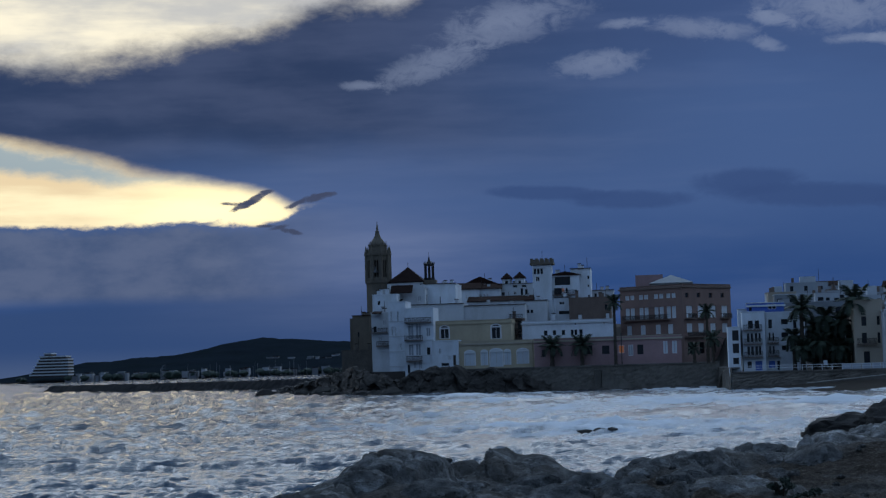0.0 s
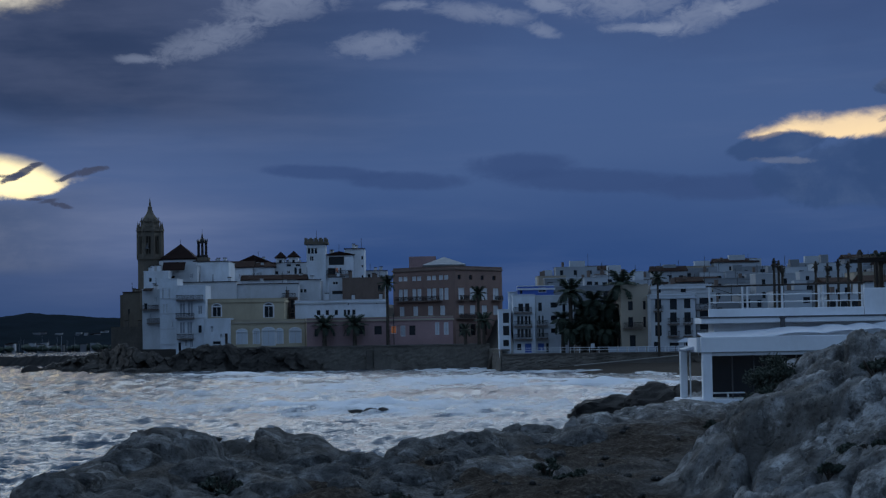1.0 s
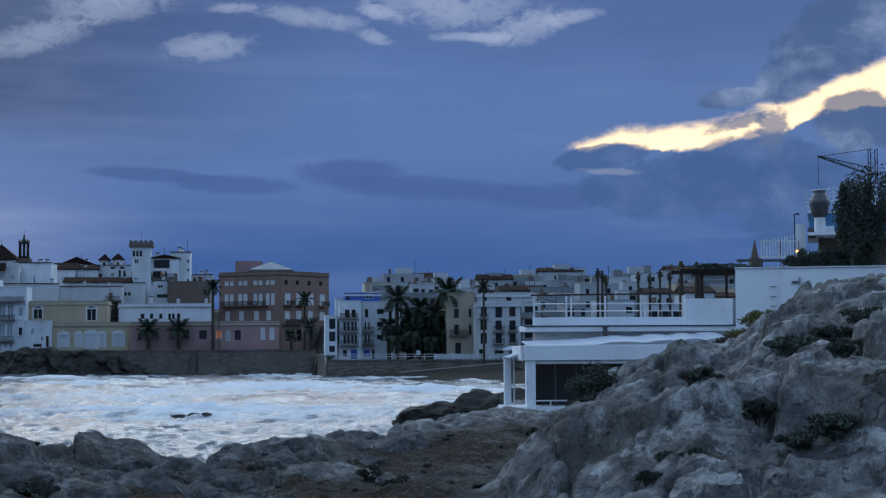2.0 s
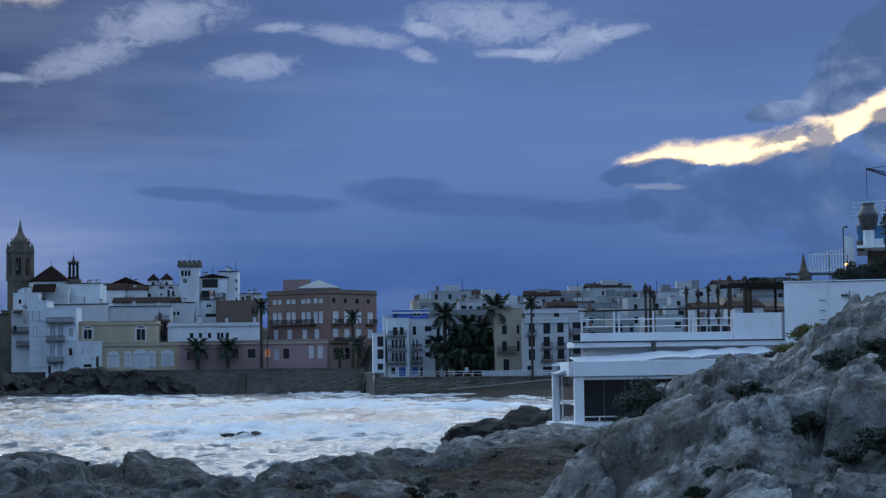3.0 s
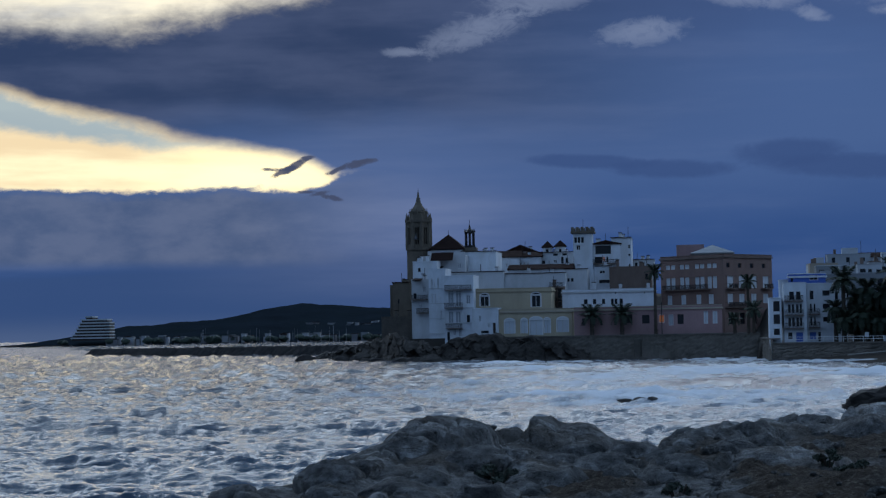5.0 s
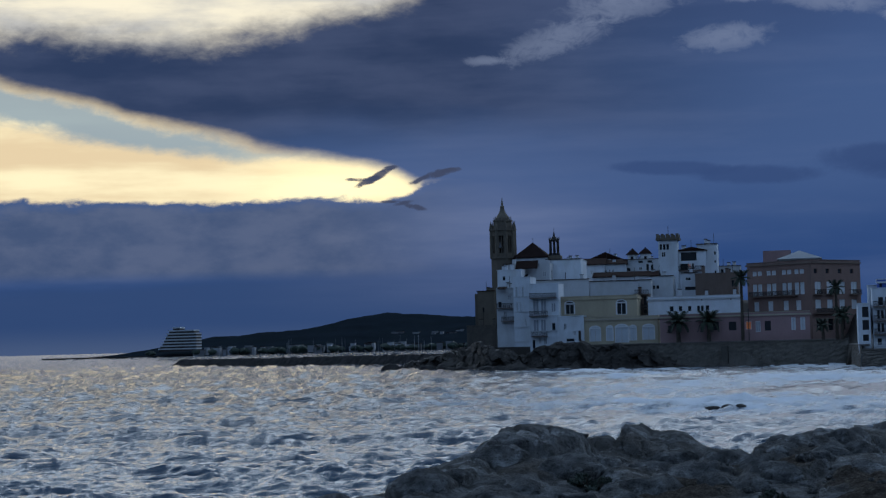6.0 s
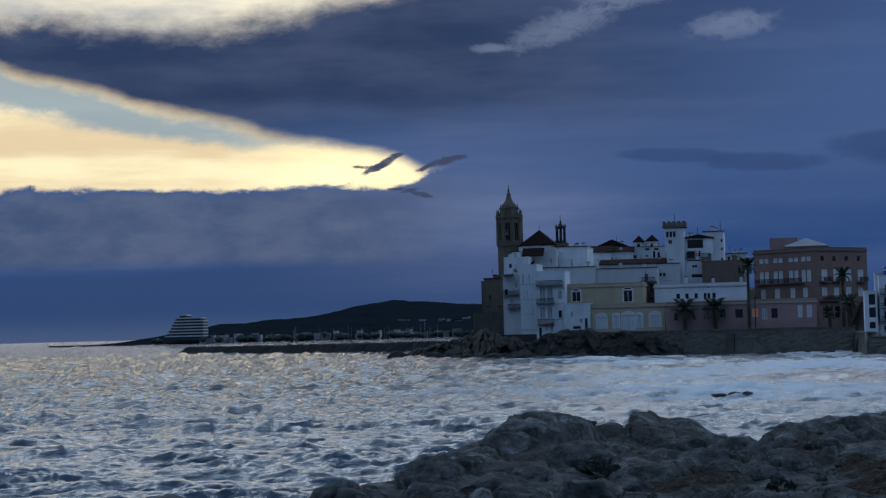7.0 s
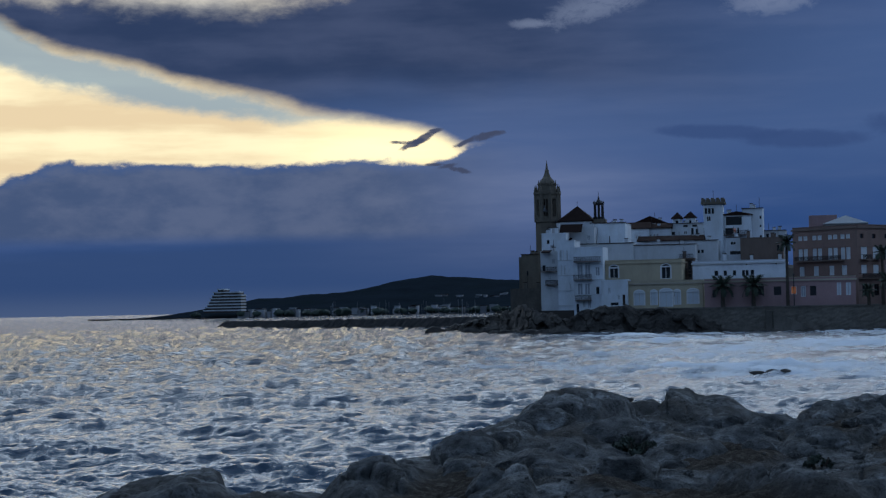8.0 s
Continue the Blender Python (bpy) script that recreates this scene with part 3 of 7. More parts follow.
# ---- the sea: one sheet to the horizon, waves, surf along the shore ----
az = np.radians(np.concatenate([np.linspace(-180, -28, 30)[:-1], np.linspace(-28, 12, 600), np.linspace(12, 180, 30)[1:]]))
inv = np.concatenate([np.linspace(1 / 12.0, 1 / 38.0, 40)[:-1], np.linspace(1 / 38.0, 1 / 240.0, 820)[:-1], np.linspace(1 / 240.0, 1 / 4800.0, 160)])
rad = 1 / inv
rad = np.concatenate([[0.5, 6.0], rad])
R_, A_ = np.meshgrid(rad, az, indexing="ij")
SX, SY = R_ * np.sin(A_), R_ * np.cos(A_)
wave = np.zeros_like(SX)
for k, (length, angle, amp) in enumerate(((23, 25, 0.15), (14, 8, 0.10), (9.5, 40, 0.07), (6.1, -12, 0.06))):
    kx, ky = math.sin(radians(angle)) * 2 * math.pi / length, math.cos(radians(angle)) * 2 * math.pi / length
    ph = SX * kx + SY * ky + 5.0 * perlin(SX / (length * 2.2) + 3 * k, SY / (length * 1.4)) + k
    s = 0.5 + 0.5 * np.sin(ph)
    wave += amp * (s ** 2.0 * 2 - 0.75) * (0.55 + 1.2 * np.abs(perlin(SX / (length * 4) + 31 * k, SY / (length * 3))))
# finer chop only where the sheet can carry it, leaning on the backs of the swell
lee = 0.65 + 0.9 * np.clip(wave, -0.25, 0.4)
# rougher outside the shelter of the bay
exposed = smoothstep(R_, 70, 300) * smoothstep(-np.degrees(A_), 5, 13)
wave += 0.12 * lee * fbm(SX / 1.1, SY / 0.60, 2, 0.55, True) * (1 - smoothstep(R_, 80, 140))
wave += 0.24 * lee * fbm(SX / 2.3 + 20, SY / 1.3, 2, 0.55, True) * (1 - smoothstep(R_, 150, 260))
wave += (0.42 + 0.45 * exposed) * lee * fbm(SX / 6.0 + 40, SY / 3.0, 2, 0.55, True)
wave += (0.38 + 0.55 * exposed) * lee * fbm(SX / 15.0 + 80, SY / 7.0, 2, 0.5, True)
# breakers rolling to the beach
surf_zone = smoothstep(SX, -75, -25) * smoothstep(SY, 130, 180)
breaker = np.zeros_like(SX)
for cx, cy, half, tall, lean in ((21, 232, 13, 1.0, 0.35), (10, 262, 16, 0.7, 0.2), (-14, 178, 12, 0.55, 0.15), (-30, 300, 18, 0.6, 0.1), (30, 200, 9, 0.7, 0.4), (-45, 345, 16, 0.8, 0.05)):
    u = (SX - cx) / half
    v = SY - cy - lean * (SX - cx) + 2.5 * perlin(SX / 9 + cx, SY / 9)
    bump_ = tall * np.exp(-u ** 2 * 1.5) * np.exp(-(v / (2.2 + 0 * v)) ** 2)
    breaker += bump_
wave += breaker
calm = np.clip(R_ / 14, 0, 1)
patches = fbm(SX / 40 + 5, SY / 60, 4, 0.6)
foam = 0.05 + surf_zone * (0.36 + 0.36 * patches) + 0.9 * np.clip(breaker, 0, 1) + 0.50 * np.clip(wave - 0.28, 0, 1) * (0.15 + surf_zone)
foam += 0.45 * smoothstep(SY, 352, 378) * smoothstep(SX, -90, -60) * (0.6 + patches)
foam += 0.40 * smoothstep(SX, -25, 5) * smoothstep(SY, 45, 70) * (0.5 + patches)
sea = sheet("water", SX, SY, wave * calm, WATER, [("foam", foam), ("chop", 0.17 + 1.3 * exposed)])
tagged(sea, "choppy slate-blue sea with white surf rolling in", "sea", kind="structure")

# ---- the headland of rock and earth under the camera ----
az_deg = np.concatenate([np.linspace(-180, -60, 40)[:-1], np.linspace(-60, -27, 30)[:-1], np.linspace(-27, 20.5, 860), np.linspace(20.5, 60, 30)[1:], np.linspace(60, 180, 40)[1:]])
rr = np.concatenate([np.linspace(0.02, 19.0, 30)[:-1], np.geomspace(19.0, 92.0, 540)[:-1], np.linspace(92, 150, 40)])
G_R, G_A = np.meshgrid(rr, az_deg, indexing="ij")
GX, GY = G_R * np.sin(np.radians(G_A)), G_R * np.cos(np.radians(G_A))
# skyline of the low rocks towards the sea: azimuth, elevation in degrees, distance in metres
crest = ((-60, -6, 26), (-24, -6, 28), (-20.34, -5.4, 29), (-18.64, -5.8, 29), (-17.02, -5.7, 30), (-16.43, -5.1, 30), (-15.51, -4.6, 31), (-14.61, -4.7, 31),
         (-13.39, -4.55, 32), (-11.88, -3.85, 33), (-9.95, -3, 35), (-9.2, -2.8, 35), (-8.32, -3.05, 35), (-7.54, -2.92, 36), (-7.04, -3.05, 36),
         (-6.04, -2.98, 36), (-5.43, -3.02, 37), (-5.03, -3.32, 37), (-4.06, -3.36, 38), (-3.31, -3.78, 38), (-2.15, -3.66, 39), (-0.49, -3.25, 40),
         (0.25, -2.95, 41), (1.2, -2.84, 42), (1.9, -3.05, 43), (3, -2.98, 45), (3.9, -2.78, 48), (4.8, -2.5, 52), (6, -2.22, 58), (7.4, -2, 62),
         (8.3, -2.15, 64), (9.4, -2.3, 66), (20, -2.3, 70), (60, -2.3, 70))
c_az, c_el, c_r = np.array(crest, dtype=float).T
RC = np.interp(G_A, c_az, c_r) + 0.9 * perlin(G_A / 1.3, G_A * 0 + 4.4)
ZC = EYE_HEIGHT + RC * np.tan(np.radians(np.interp(G_A, c_az, c_el)))
land_level = np.where(G_A < 4.0, -1.2, np.interp(G_A, [4.0, 7.0, 9.0], [-1.2, 1.6, 3.1]))
land_level = land_level + 4.0 * smoothstep(G_R, 103, 111) * smoothstep(G_A, 9.0, 10.0)
fall = np.interp(G_A, [2.0, 8.0], [0.85, 0.25])
floor_z = 4.15 + 0.012 * (G_R - 25) + 0.50 * fbm(GX / 5, GY / 5, 3)
lip = np.exp(-np.maximum(RC - G_R, 0) / np.interp(G_A, [-10, 3, 8], [3.0, 4.0, 10.0]))
floor_z = np.where(G_A < -10, np.minimum(floor_z, ZC + 0.15 - 0.05 * (RC - G_R)), floor_z)
Z = floor_z * (1 - lip) + ZC * lip
behind = np.maximum(G_R - RC, 0)
Z = np.where(G_R > RC, np.maximum(ZC - fall * behind - 0.06 * behind ** 1.5, land_level + 0.3 * fbm(GX / 4, GY / 4, 3)), Z)
# two ridges of limestone climbing inland
front = ((5.6, -6.2), (6.4, -5.2), (7.4, -4.25), (8.3, -3.6), (9.4, -3.05), (10.5, -2.55), (11.9, -1.9), (13.6, -1.15), (15.4, -0.85), (17.1, -0.35), (18.3, 0.0), (24, 1.0), (60, 3))
rear = ((8.6, -3.4), (9.4, -2.6), (10.6, -1.32), (11.9, -0.88), (12.8, -0.56), (14.3, -0.46), (14.9, -0.05), (15.7, 0.7), (16.8, 1.15), (18.3, 1.5), (24, 2.6), (60, 4))
f_az, f_el = np.array(front).T
b_az, b_el = np.array(rear).T
RF = 27.0 + 0.12 * (G_A - 6) + 0.8 * perlin(G_A / 2.1, G_A * 0 + 1.7)
ZF = EYE_HEIGHT + RF * np.tan(np.radians(np.interp(G_A, f_az, f_el)))
hump = np.where(G_R < RF, ZF - 0.30 * np.maximum(RF - G_R, 0) ** 1.02, ZF - 0.22 * (G_R - RF))
RB = 44.0 + 1.5 * perlin(G_A / 2.4, G_A * 0 + 8.2)
ZB = EYE_HEIGHT + RB * np.tan(np.radians(np.interp(G_A, b_az, b_el)))
hump_b = np.where(G_R < RB, ZB - 0.20 * (RB - G_R), ZB - 0.10 * (G_R - RB))
ledge = 0.16 * np.abs(((GX * 0.55 + GY * 0.25 + 1.2 * fbm(GX / 5, GY / 5, 3)) % 1.9) / 1.9 - 0.5) * 2
ridge = np.maximum(np.where(G_A > 5.0, hump, -9), np.where(G_A > 8.4, hump_b, -9))
on_ridge = smoothstep(ridge - Z, -0.35, 0.25)
Z = np.maximum(Z, ridge)
# broken, blocky relief
d1, d2, own = cells(GX / 1.9 + 0.25 * fbm(GX / 1.3, GY / 1.3, 2), GY / 2.6)
e1, e2, own2 = cells(GX / 0.55 + 3 + 0.4 * fbm(GX * 2, GY * 2, 2), GY / 0.7)
near_lip = np.clip(lip * (G_R < RC + 2), 0, 1)
path = smoothstep(G_A, 2.5, 5.0)
rocky = np.clip(smoothstep(lip, 0.12, 0.45) + on_ridge + (1 - 0.75 * path) * smoothstep(perlin(GX / 2.6 + 9, GY / 3.0), -0.08, 0.12), 0, 1)
dome = np.sqrt(np.clip(1 - (d1 * 1.2) ** 2, 0, 1)) * smoothstep(d2 - d1, 0.0, 0.16)
dome2 = np.sqrt(np.clip(1 - (e1 * 1.2) ** 2, 0, 1)) * smoothstep(e2 - e1, 0.0, 0.2)
blocks = 0.62 * (own - 0.25) * dome - 0.15
small = 0.055 * own2 * dome2
# long slabs of the climbing ridges, split by slanting cracks
q1, q2, own3 = cells((GX * 0.80 - GY * 0.35 + 0.5 * fbm(GX / 2, GY / 2, 3)) / 2.6 + 9, (GX * 0.45 + GY * 0.7 + 0.4 * fbm(GX / 2 + 7, GY / 2, 3)) / 1.25)
s1, s2, own4 = cells((GX * 0.75 - GY * 0.5 + 0.4 * fbm(GX, GY, 3)) / 1.1 + 5, (GX * 0.5 + GY * 0.75) / 0.55)
slabs = 0.85 * (own3 - 0.45) * smoothstep(q2 - q1, 0.0, 0.14) + 0.50 * smoothstep(q2 - q1, 0.0, 0.09) - 0.40
slabs += 0.24 * (own4 - 0.5) * smoothstep(s2 - s1, 0.0, 0.2) + 0.14 * smoothstep(s2 - s1, 0.0, 0.12)
Z += rocky * (blocks * (1 - 0.85 * on_ridge) + small * (1 - 0.5 * on_ridge) + 0.11 * fbm(GX / 1.1, GY / 1.1, 6, 0.58) - 0.07 * (1 - smoothstep(e2 - e1, 0.0, 0.14)) * smoothstep(own2, 0.3, 0.6)) + on_ridge * (ledge - 0.1 + slabs + 0.05 * fbm(GX / 0.75 + 3, GY / 0.9, 4, 0.55, True))
Z += (1 - rocky) * (0.11 * fbm(GX * 1.3, GY * 1.3, 5, 0.62) + 0.05 * np.clip(own2 - 0.75, 0, 1) * 4 * smoothstep(e2 - e1, 0.1, 0.5))
under_foot = 5.0 + 0.08 * fbm(GX, GY, 3)
rear_side = smoothstep(np.abs(G_A), 30, 60)
Z_rear = np.where(G_R < 40, under_foot + 0.3 * fbm(GX / 4, GY / 4, 4), 5.0 - 0.4 * (G_R - 40))
Z = Z * (1 - rear_side) + np.maximum(Z_rear, -1.5) * rear_side
near_eye = 1 - smoothstep(G_R, 6, 14)
Z = Z * (1 - near_eye) + under_foot * near_eye
soil = np.clip(1 - rocky + 0.25 * perlin(GX * 1.1, GY * 1.1), 0, 1)
# inland also rises with azimuth, lightening the right-hand rock colour
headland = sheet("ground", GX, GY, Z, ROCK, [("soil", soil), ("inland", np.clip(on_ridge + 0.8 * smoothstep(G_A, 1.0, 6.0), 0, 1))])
tagged(headland, "rugged limestone headland with brown earth between rocks", "rocky ground", kind="structure")


def ground_at(a, r):
    """Height of the headland at azimuth a degrees and distance r."""
    i, j = int(np.argmin(np.abs(rr - r))), int(np.argmin(np.abs(az_deg - a)))
    return float(Z[i, j])


# ---- the town's land: promontory, beach and hill in one sheet ----
tx = np.concatenate([np.linspace(-135, 140, 200), np.geomspace(145, 3500, 24)])
ty = np.concatenate([np.linspace(222, 480, 216), np.geomspace(486, 4700, 40)])
TY, TX = np.meshgrid(ty, tx, indexing="ij")
wall_y = np.interp(TX, [-135, -78, -64, -50, -46, 9, 12, 72, 140], [480, 424, 393.4, 390.6, 386, 386, 346.5, 313, 300])
shore_y = np.interp(TX, [-135, -70, 8, 14, 20, 36, 60, 140], [470, 384, 384, 340, 324, 286, 262, 255])
inland = np.clip(TY - wall_y, 0, 900)
promenade = np.interp(TX, [-64, 8, 12, 140], [5.2, 5.2, 3.25, 2.6])
hill_up = np.interp(inland, [0, 22, 60, 200, 900], [0, 0, 9, 11, 22]) * np.interp(TX, [-100, -60, 10, 40, 140, 400], [0.6, 1.3, 0.9, 0.45, 0.9, 1.6])
beach = np.clip((TY - shore_y) * 0.04, -1.6, 1.5)
TZ = np.where(TY > wall_y, promenade + hill_up, beach)
TZ = np.where((TX < -66) & (TY < wall_y), -1.5, TZ)
TZ = np.where(TX < np.where(TY < 480, -83.0, -0.185 * TY + 5.8), -2.0, TZ)
TZ += np.where(TY > wall_y + 60, 0.8 * fbm(TX / 60, TY / 60, 3), 0)
town_land = sheet("ground", TX, TY, TZ, TOWN_GROUND, [("soil", np.where(TY > wall_y, 1.0, 0.0))], smooth=False)
tagged(town_land, "sandy beach and built-up rise behind the promenade", "ground", kind="structure")

# ---- mesh helpers ----
def part(name, bm, mat, parent=None, label=""):
    """Links a bmesh as one mesh object, under a thing or a part."""
    me = bpy.data.meshes.new(name)
    bm.to_mesh(me)
    bm.free()
    me.materials.append(mat)
    ob = new(name, me)
    if parent is not None:
        ob.parent = parent
    if label:
        ob["label"] = label
    return ob


def thing(name, label, category, x=0, y=0, z=0, turn=0, group="", kind=""):
    ob = new(name)
    ob.empty_display_size = 0.2
    ob.matrix_world = pose(x, y, z, 0, 0, turn)
    return tagged(ob, label, category, group, kind)


def box(bm, x0, x1, y0, y1, z0, z1, bevel=0.0):
    v = [bm.verts.new(c) for c in ((x0, y0, z0), (x1, y0, z0), (x1, y1, z0), (x0, y1, z0), (x0, y0, z1), (x1, y0, z1), (x1, y1, z1), (x0, y1, z1))]
    for f in ((3, 2, 1, 0), (4, 5, 6, 7), (0, 1, 5, 4), (1, 2, 6, 5), (2, 3, 7, 6), (3, 0, 4, 7)):
        bm.faces.new([v[i] for i in f])
    if bevel:
        es = {e for q in v for e in q.link_edges}
        bmesh.ops.bevel(bm, geom=list(es), offset=bevel, segments=1, affect="EDGES")
    return bm


def B(*args, **kw):
    return box(bmesh.new(), *args, **kw)


def ring(bm, r0, r1, z0, z1, n=12, x=0, y=0, turn=0.0, caps=True):
    """A frustum."""
    lo, hi = [], []
    for i in range(n):
        a = 2 * math.pi * i / n + turn
        lo.append(bm.verts.new((x + r0 * math.cos(a), y + r0 * math.sin(a), z0)))
        if r1 > 1e-4:
            hi.append(bm.verts.new((x + r1 * math.cos(a), y + r1 * math.sin(a), z1)))
    if r1 <= 1e-4:
        tip = bm.verts.new((x, y, z1))
        for i in range(n):
            bm.faces.new((lo[i], lo[(i + 1) % n], tip))
    else:
        for i in range(n):
            bm.faces.new((lo[i], lo[(i + 1) % n], hi[(i + 1) % n], hi[i]))
        if caps:
            bm.faces.new(hi)
    if caps:
        bm.faces.new(lo[::-1])
    return bm


def lathe(bm, profile, n=12, x=0, y=0):
    for (r0, z0), (r1, z1) in zip(profile, profile[1:]):
        ring(bm, max(r0, 1e-3), r1, z0, z1, n, x, y)
    return bm


def tube(bm, a, b, r=0.03, n=5):
    a, b = Vector(a), Vector(b)
    q = (b - a).to_track_quat("Z", "Y").to_matrix()
    lo, hi = [], []
    for i in range(n):
        d = q @ Vector((r * math.cos(2 * math.pi * i / n), r * math.sin(2 * math.pi * i / n), 0))
        lo.append(bm.verts.new(a + d))
        hi.append(bm.verts.new(b + d))
    for i in range(n):
        bm.faces.new((lo[i], lo[(i + 1) % n], hi[(i + 1) % n], hi[i]))
    bm.faces.new(hi)
    bm.faces.new(lo[::-1])
    return bm


def face_wall(bm, u0, u1, z0, z1, holes, place, depth=0.3):
    """One outer wall with openings cut through it; place(u, inset, z) gives the corner in space."""
    us = sorted({u0, u1, *[h[0] for h in holes], *[h[1] for h in holes]})
    zs = sorted({z0, z1, *[h[2] for h in holes], *[h[3] for h in holes]})
    us, zs = [u for u in us if u0 <= u <= u1], [z for z in zs if z0 <= z <= z1]

    def quad(c):
        bm.faces.new([bm.verts.new(place(*p)) for p in c])

    for ua, ub in zip(us, us[1:]):
        for za, zb in zip(zs, zs[1:]):
            cu, cz = (ua + ub) / 2, (za + zb) / 2
            if not any(h[0] < cu < h[1] and h[2] < cz < h[3] for h in holes):
                quad(((ua, 0, za), (ub, 0, za), (ub, 0, zb), (ua, 0, zb)))
    for a, b, c, d in holes:
        quad(((a, 0, c), (b, 0, c), (b, depth, c), (a, depth, c)))
        quad(((a, 0, d), (a, depth, d), (b, depth, d), (b, 0, d)))
        quad(((a, 0, c), (a, depth, c), (a, depth, d), (a, 0, d)))
        quad(((b, 0, c), (b, 0, d), (b, depth, d), (b, depth, c)))


def opening(kind, a, b, c, d, place, parent, trim=None):
    """Fills one opening: a window or door with its frame; kinds: glass, shutter, door, dark, lit, panel."""
    def slab(bm, u0, u1, n0, n1, z0, z1):
        v = [bm.verts.new(place(*p)) for p in ((u0, n0, z0), (u1, n0, z0), (u1, n1, z0), (u0, n1, z0), (u0, n0, z1), (u1, n0, z1), (u1, n1, z1), (u0, n1, z1))]
        for f in ((3, 2, 1, 0), (4, 5, 6, 7), (0, 1, 5, 4), (1, 2, 6, 5), (2, 3, 7, 6), (3, 0, 4, 7)):
            bm.faces.new([v[i] for i in f])

    name = "door" if kind in ("door", "panel") else "window"
    bm = bmesh.new()
    mat = {"glass": GLASS, "dark": GLASS, "shutter": SHUTTER, "door": DARK_WOOD, "panel": SHUTTER, "lit": LIT_WINDOW, "blue": BLUE_PAINT, "curtain": PALE_PANE}[kind]
    w = (b - a) / 2 if kind in ("shutter", "panel") else b - a
    if kind in ("shutter", "panel"):
        slab(bm, a + 0.03, a + w - 0.03, 0.15, 0.22, c, d)
    else:
        slab(bm, a, b, 0.24, 0.28, c, d)
    win = part(name, bm, mat, parent)
    if kind in ("shutter", "panel"):
        bm = bmesh.new()
        slab(bm, a + w + 0.03, b - 0.03, 0.15, 0.22, c, d)
        part("leaf", bm, mat, win)
    if kind in ("glass", "lit", "shutter", "curtain"):
        bm = bmesh.new()
        t = 0.09
        for u0, u1, z0, z1 in ((a, a + t, c, d), (b - t, b, c, d), (a + t, b - t, c, c + t), (a + t, b - t, d - t, d)):
            slab(bm, u0, u1, 0.10, 0.25, z0, z1)
        if kind != "shutter":
            mid = (a + b) / 2
            slab(bm, mid - t / 2, mid + t / 2, 0.12, 0.25, c + t, d - t)
        part("frame", bm, FRAME, win)
    if trim:
        bm = bmesh.new()
        t = 0.22
        for u0, u1, z0, z1 in ((a - t, a, c, d + t), (b, b + t, c, d + t), (a, b, d, d + t)):
            slab(bm, u0, u1, -0.06, 0.05, z0, z1)
        part("surround", bm, trim, win)
        if kind != "dark" and d - c > 1.2:
            rise = min(0.55, (b - a) * 0.35)
            for nm, r0, n0, n1, mt in (("arch_head", 0.0, -0.03, 0.1, mat), ("arch_moulding", t, -0.09, -0.031, trim)):
                bm = bmesh.new()
                ua, ub = a - r0, b + r0
                pts = [((ua + ub) / 2 - (ub - ua) / 2 * math.cos(math.pi * k / 10), d + 0.01 + (rise + r0) * math.sin(math.pi * k / 10)) for k in range(11)]
                if nm == "arch_moulding":
                    inner = [((a + b) / 2 - (b - a) / 2 * math.cos(math.pi * k / 10), d + 0.01 + rise * math.sin(math.pi * k / 10)) for k in range(11)]
                    for k in range(10):
                        bm.faces.new([bm.verts.new(place(u, n0, z)) for u, z in (pts[k], inner[k], inner[k + 1], pts[k + 1])])
                        bm.faces.new([bm.verts.new(q) for q in (place(pts[k][0], n0, pts[k][1]), place(pts[k + 1][0], n0, pts[k + 1][1]), place(pts[k + 1][0], n1 + 0.03, pts[k + 1][1]), place(pts[k][0], n1 + 0.03, pts[k][1]))])
                else:
                    bm.faces.new([bm.verts.new(place(u, n0, z)) for u, z in pts])
                part(nm, bm, mt, win)
    return win


def balcony(u0, u1, z, place, parent, out=0.9, rail=1.0, mat=None):
    """Slab with an iron balustrade."""
    def slab(bm, a, b, n0, n1, z0, z1):
        v = [bm.verts.new(place(*p)) for p in ((a, n0, z0), (b, n0, z0), (b, n1, z0), (a, n1, z0), (a, n0, z1), (b, n0, z1), (b, n1, z1), (a, n1, z1))]
        for f in ((3, 2, 1, 0), (4, 5, 6, 7), (0, 1, 5, 4), (1, 2, 6, 5), (2, 3, 7, 6), (3, 0, 4, 7)):
            bm.faces.new([v[i] for i in f])

    bm = bmesh.new()
    slab(bm, u0, u1, -out, 0.0, z - 0.18, z)
    ob = part("balcony", bm, mat or BROWN, parent)
    bm = bmesh.new()
    slab(bm, u0, u1, -out, -out + 0.07, z + rail - 0.09, z + rail)
    slab(bm, u0, u0 + 0.05, -out, 0, z + rail - 0.06, z + rail)
    slab(bm, u1 - 0.05, u1, -out, 0, z + rail - 0.06, z + rail)
    n = max(4, int((u1 - u0) / 0.15))
    for i in range(n + 1):
        u = u0 + 0.02 + (u1 - u0 - 0.06) * i / n
        slab(bm, u, u + 0.06, -out + 0.005, -out + 0.045, z, z + rail - 0.06)
    part("railing", bm, IRON, ob)
    return ob


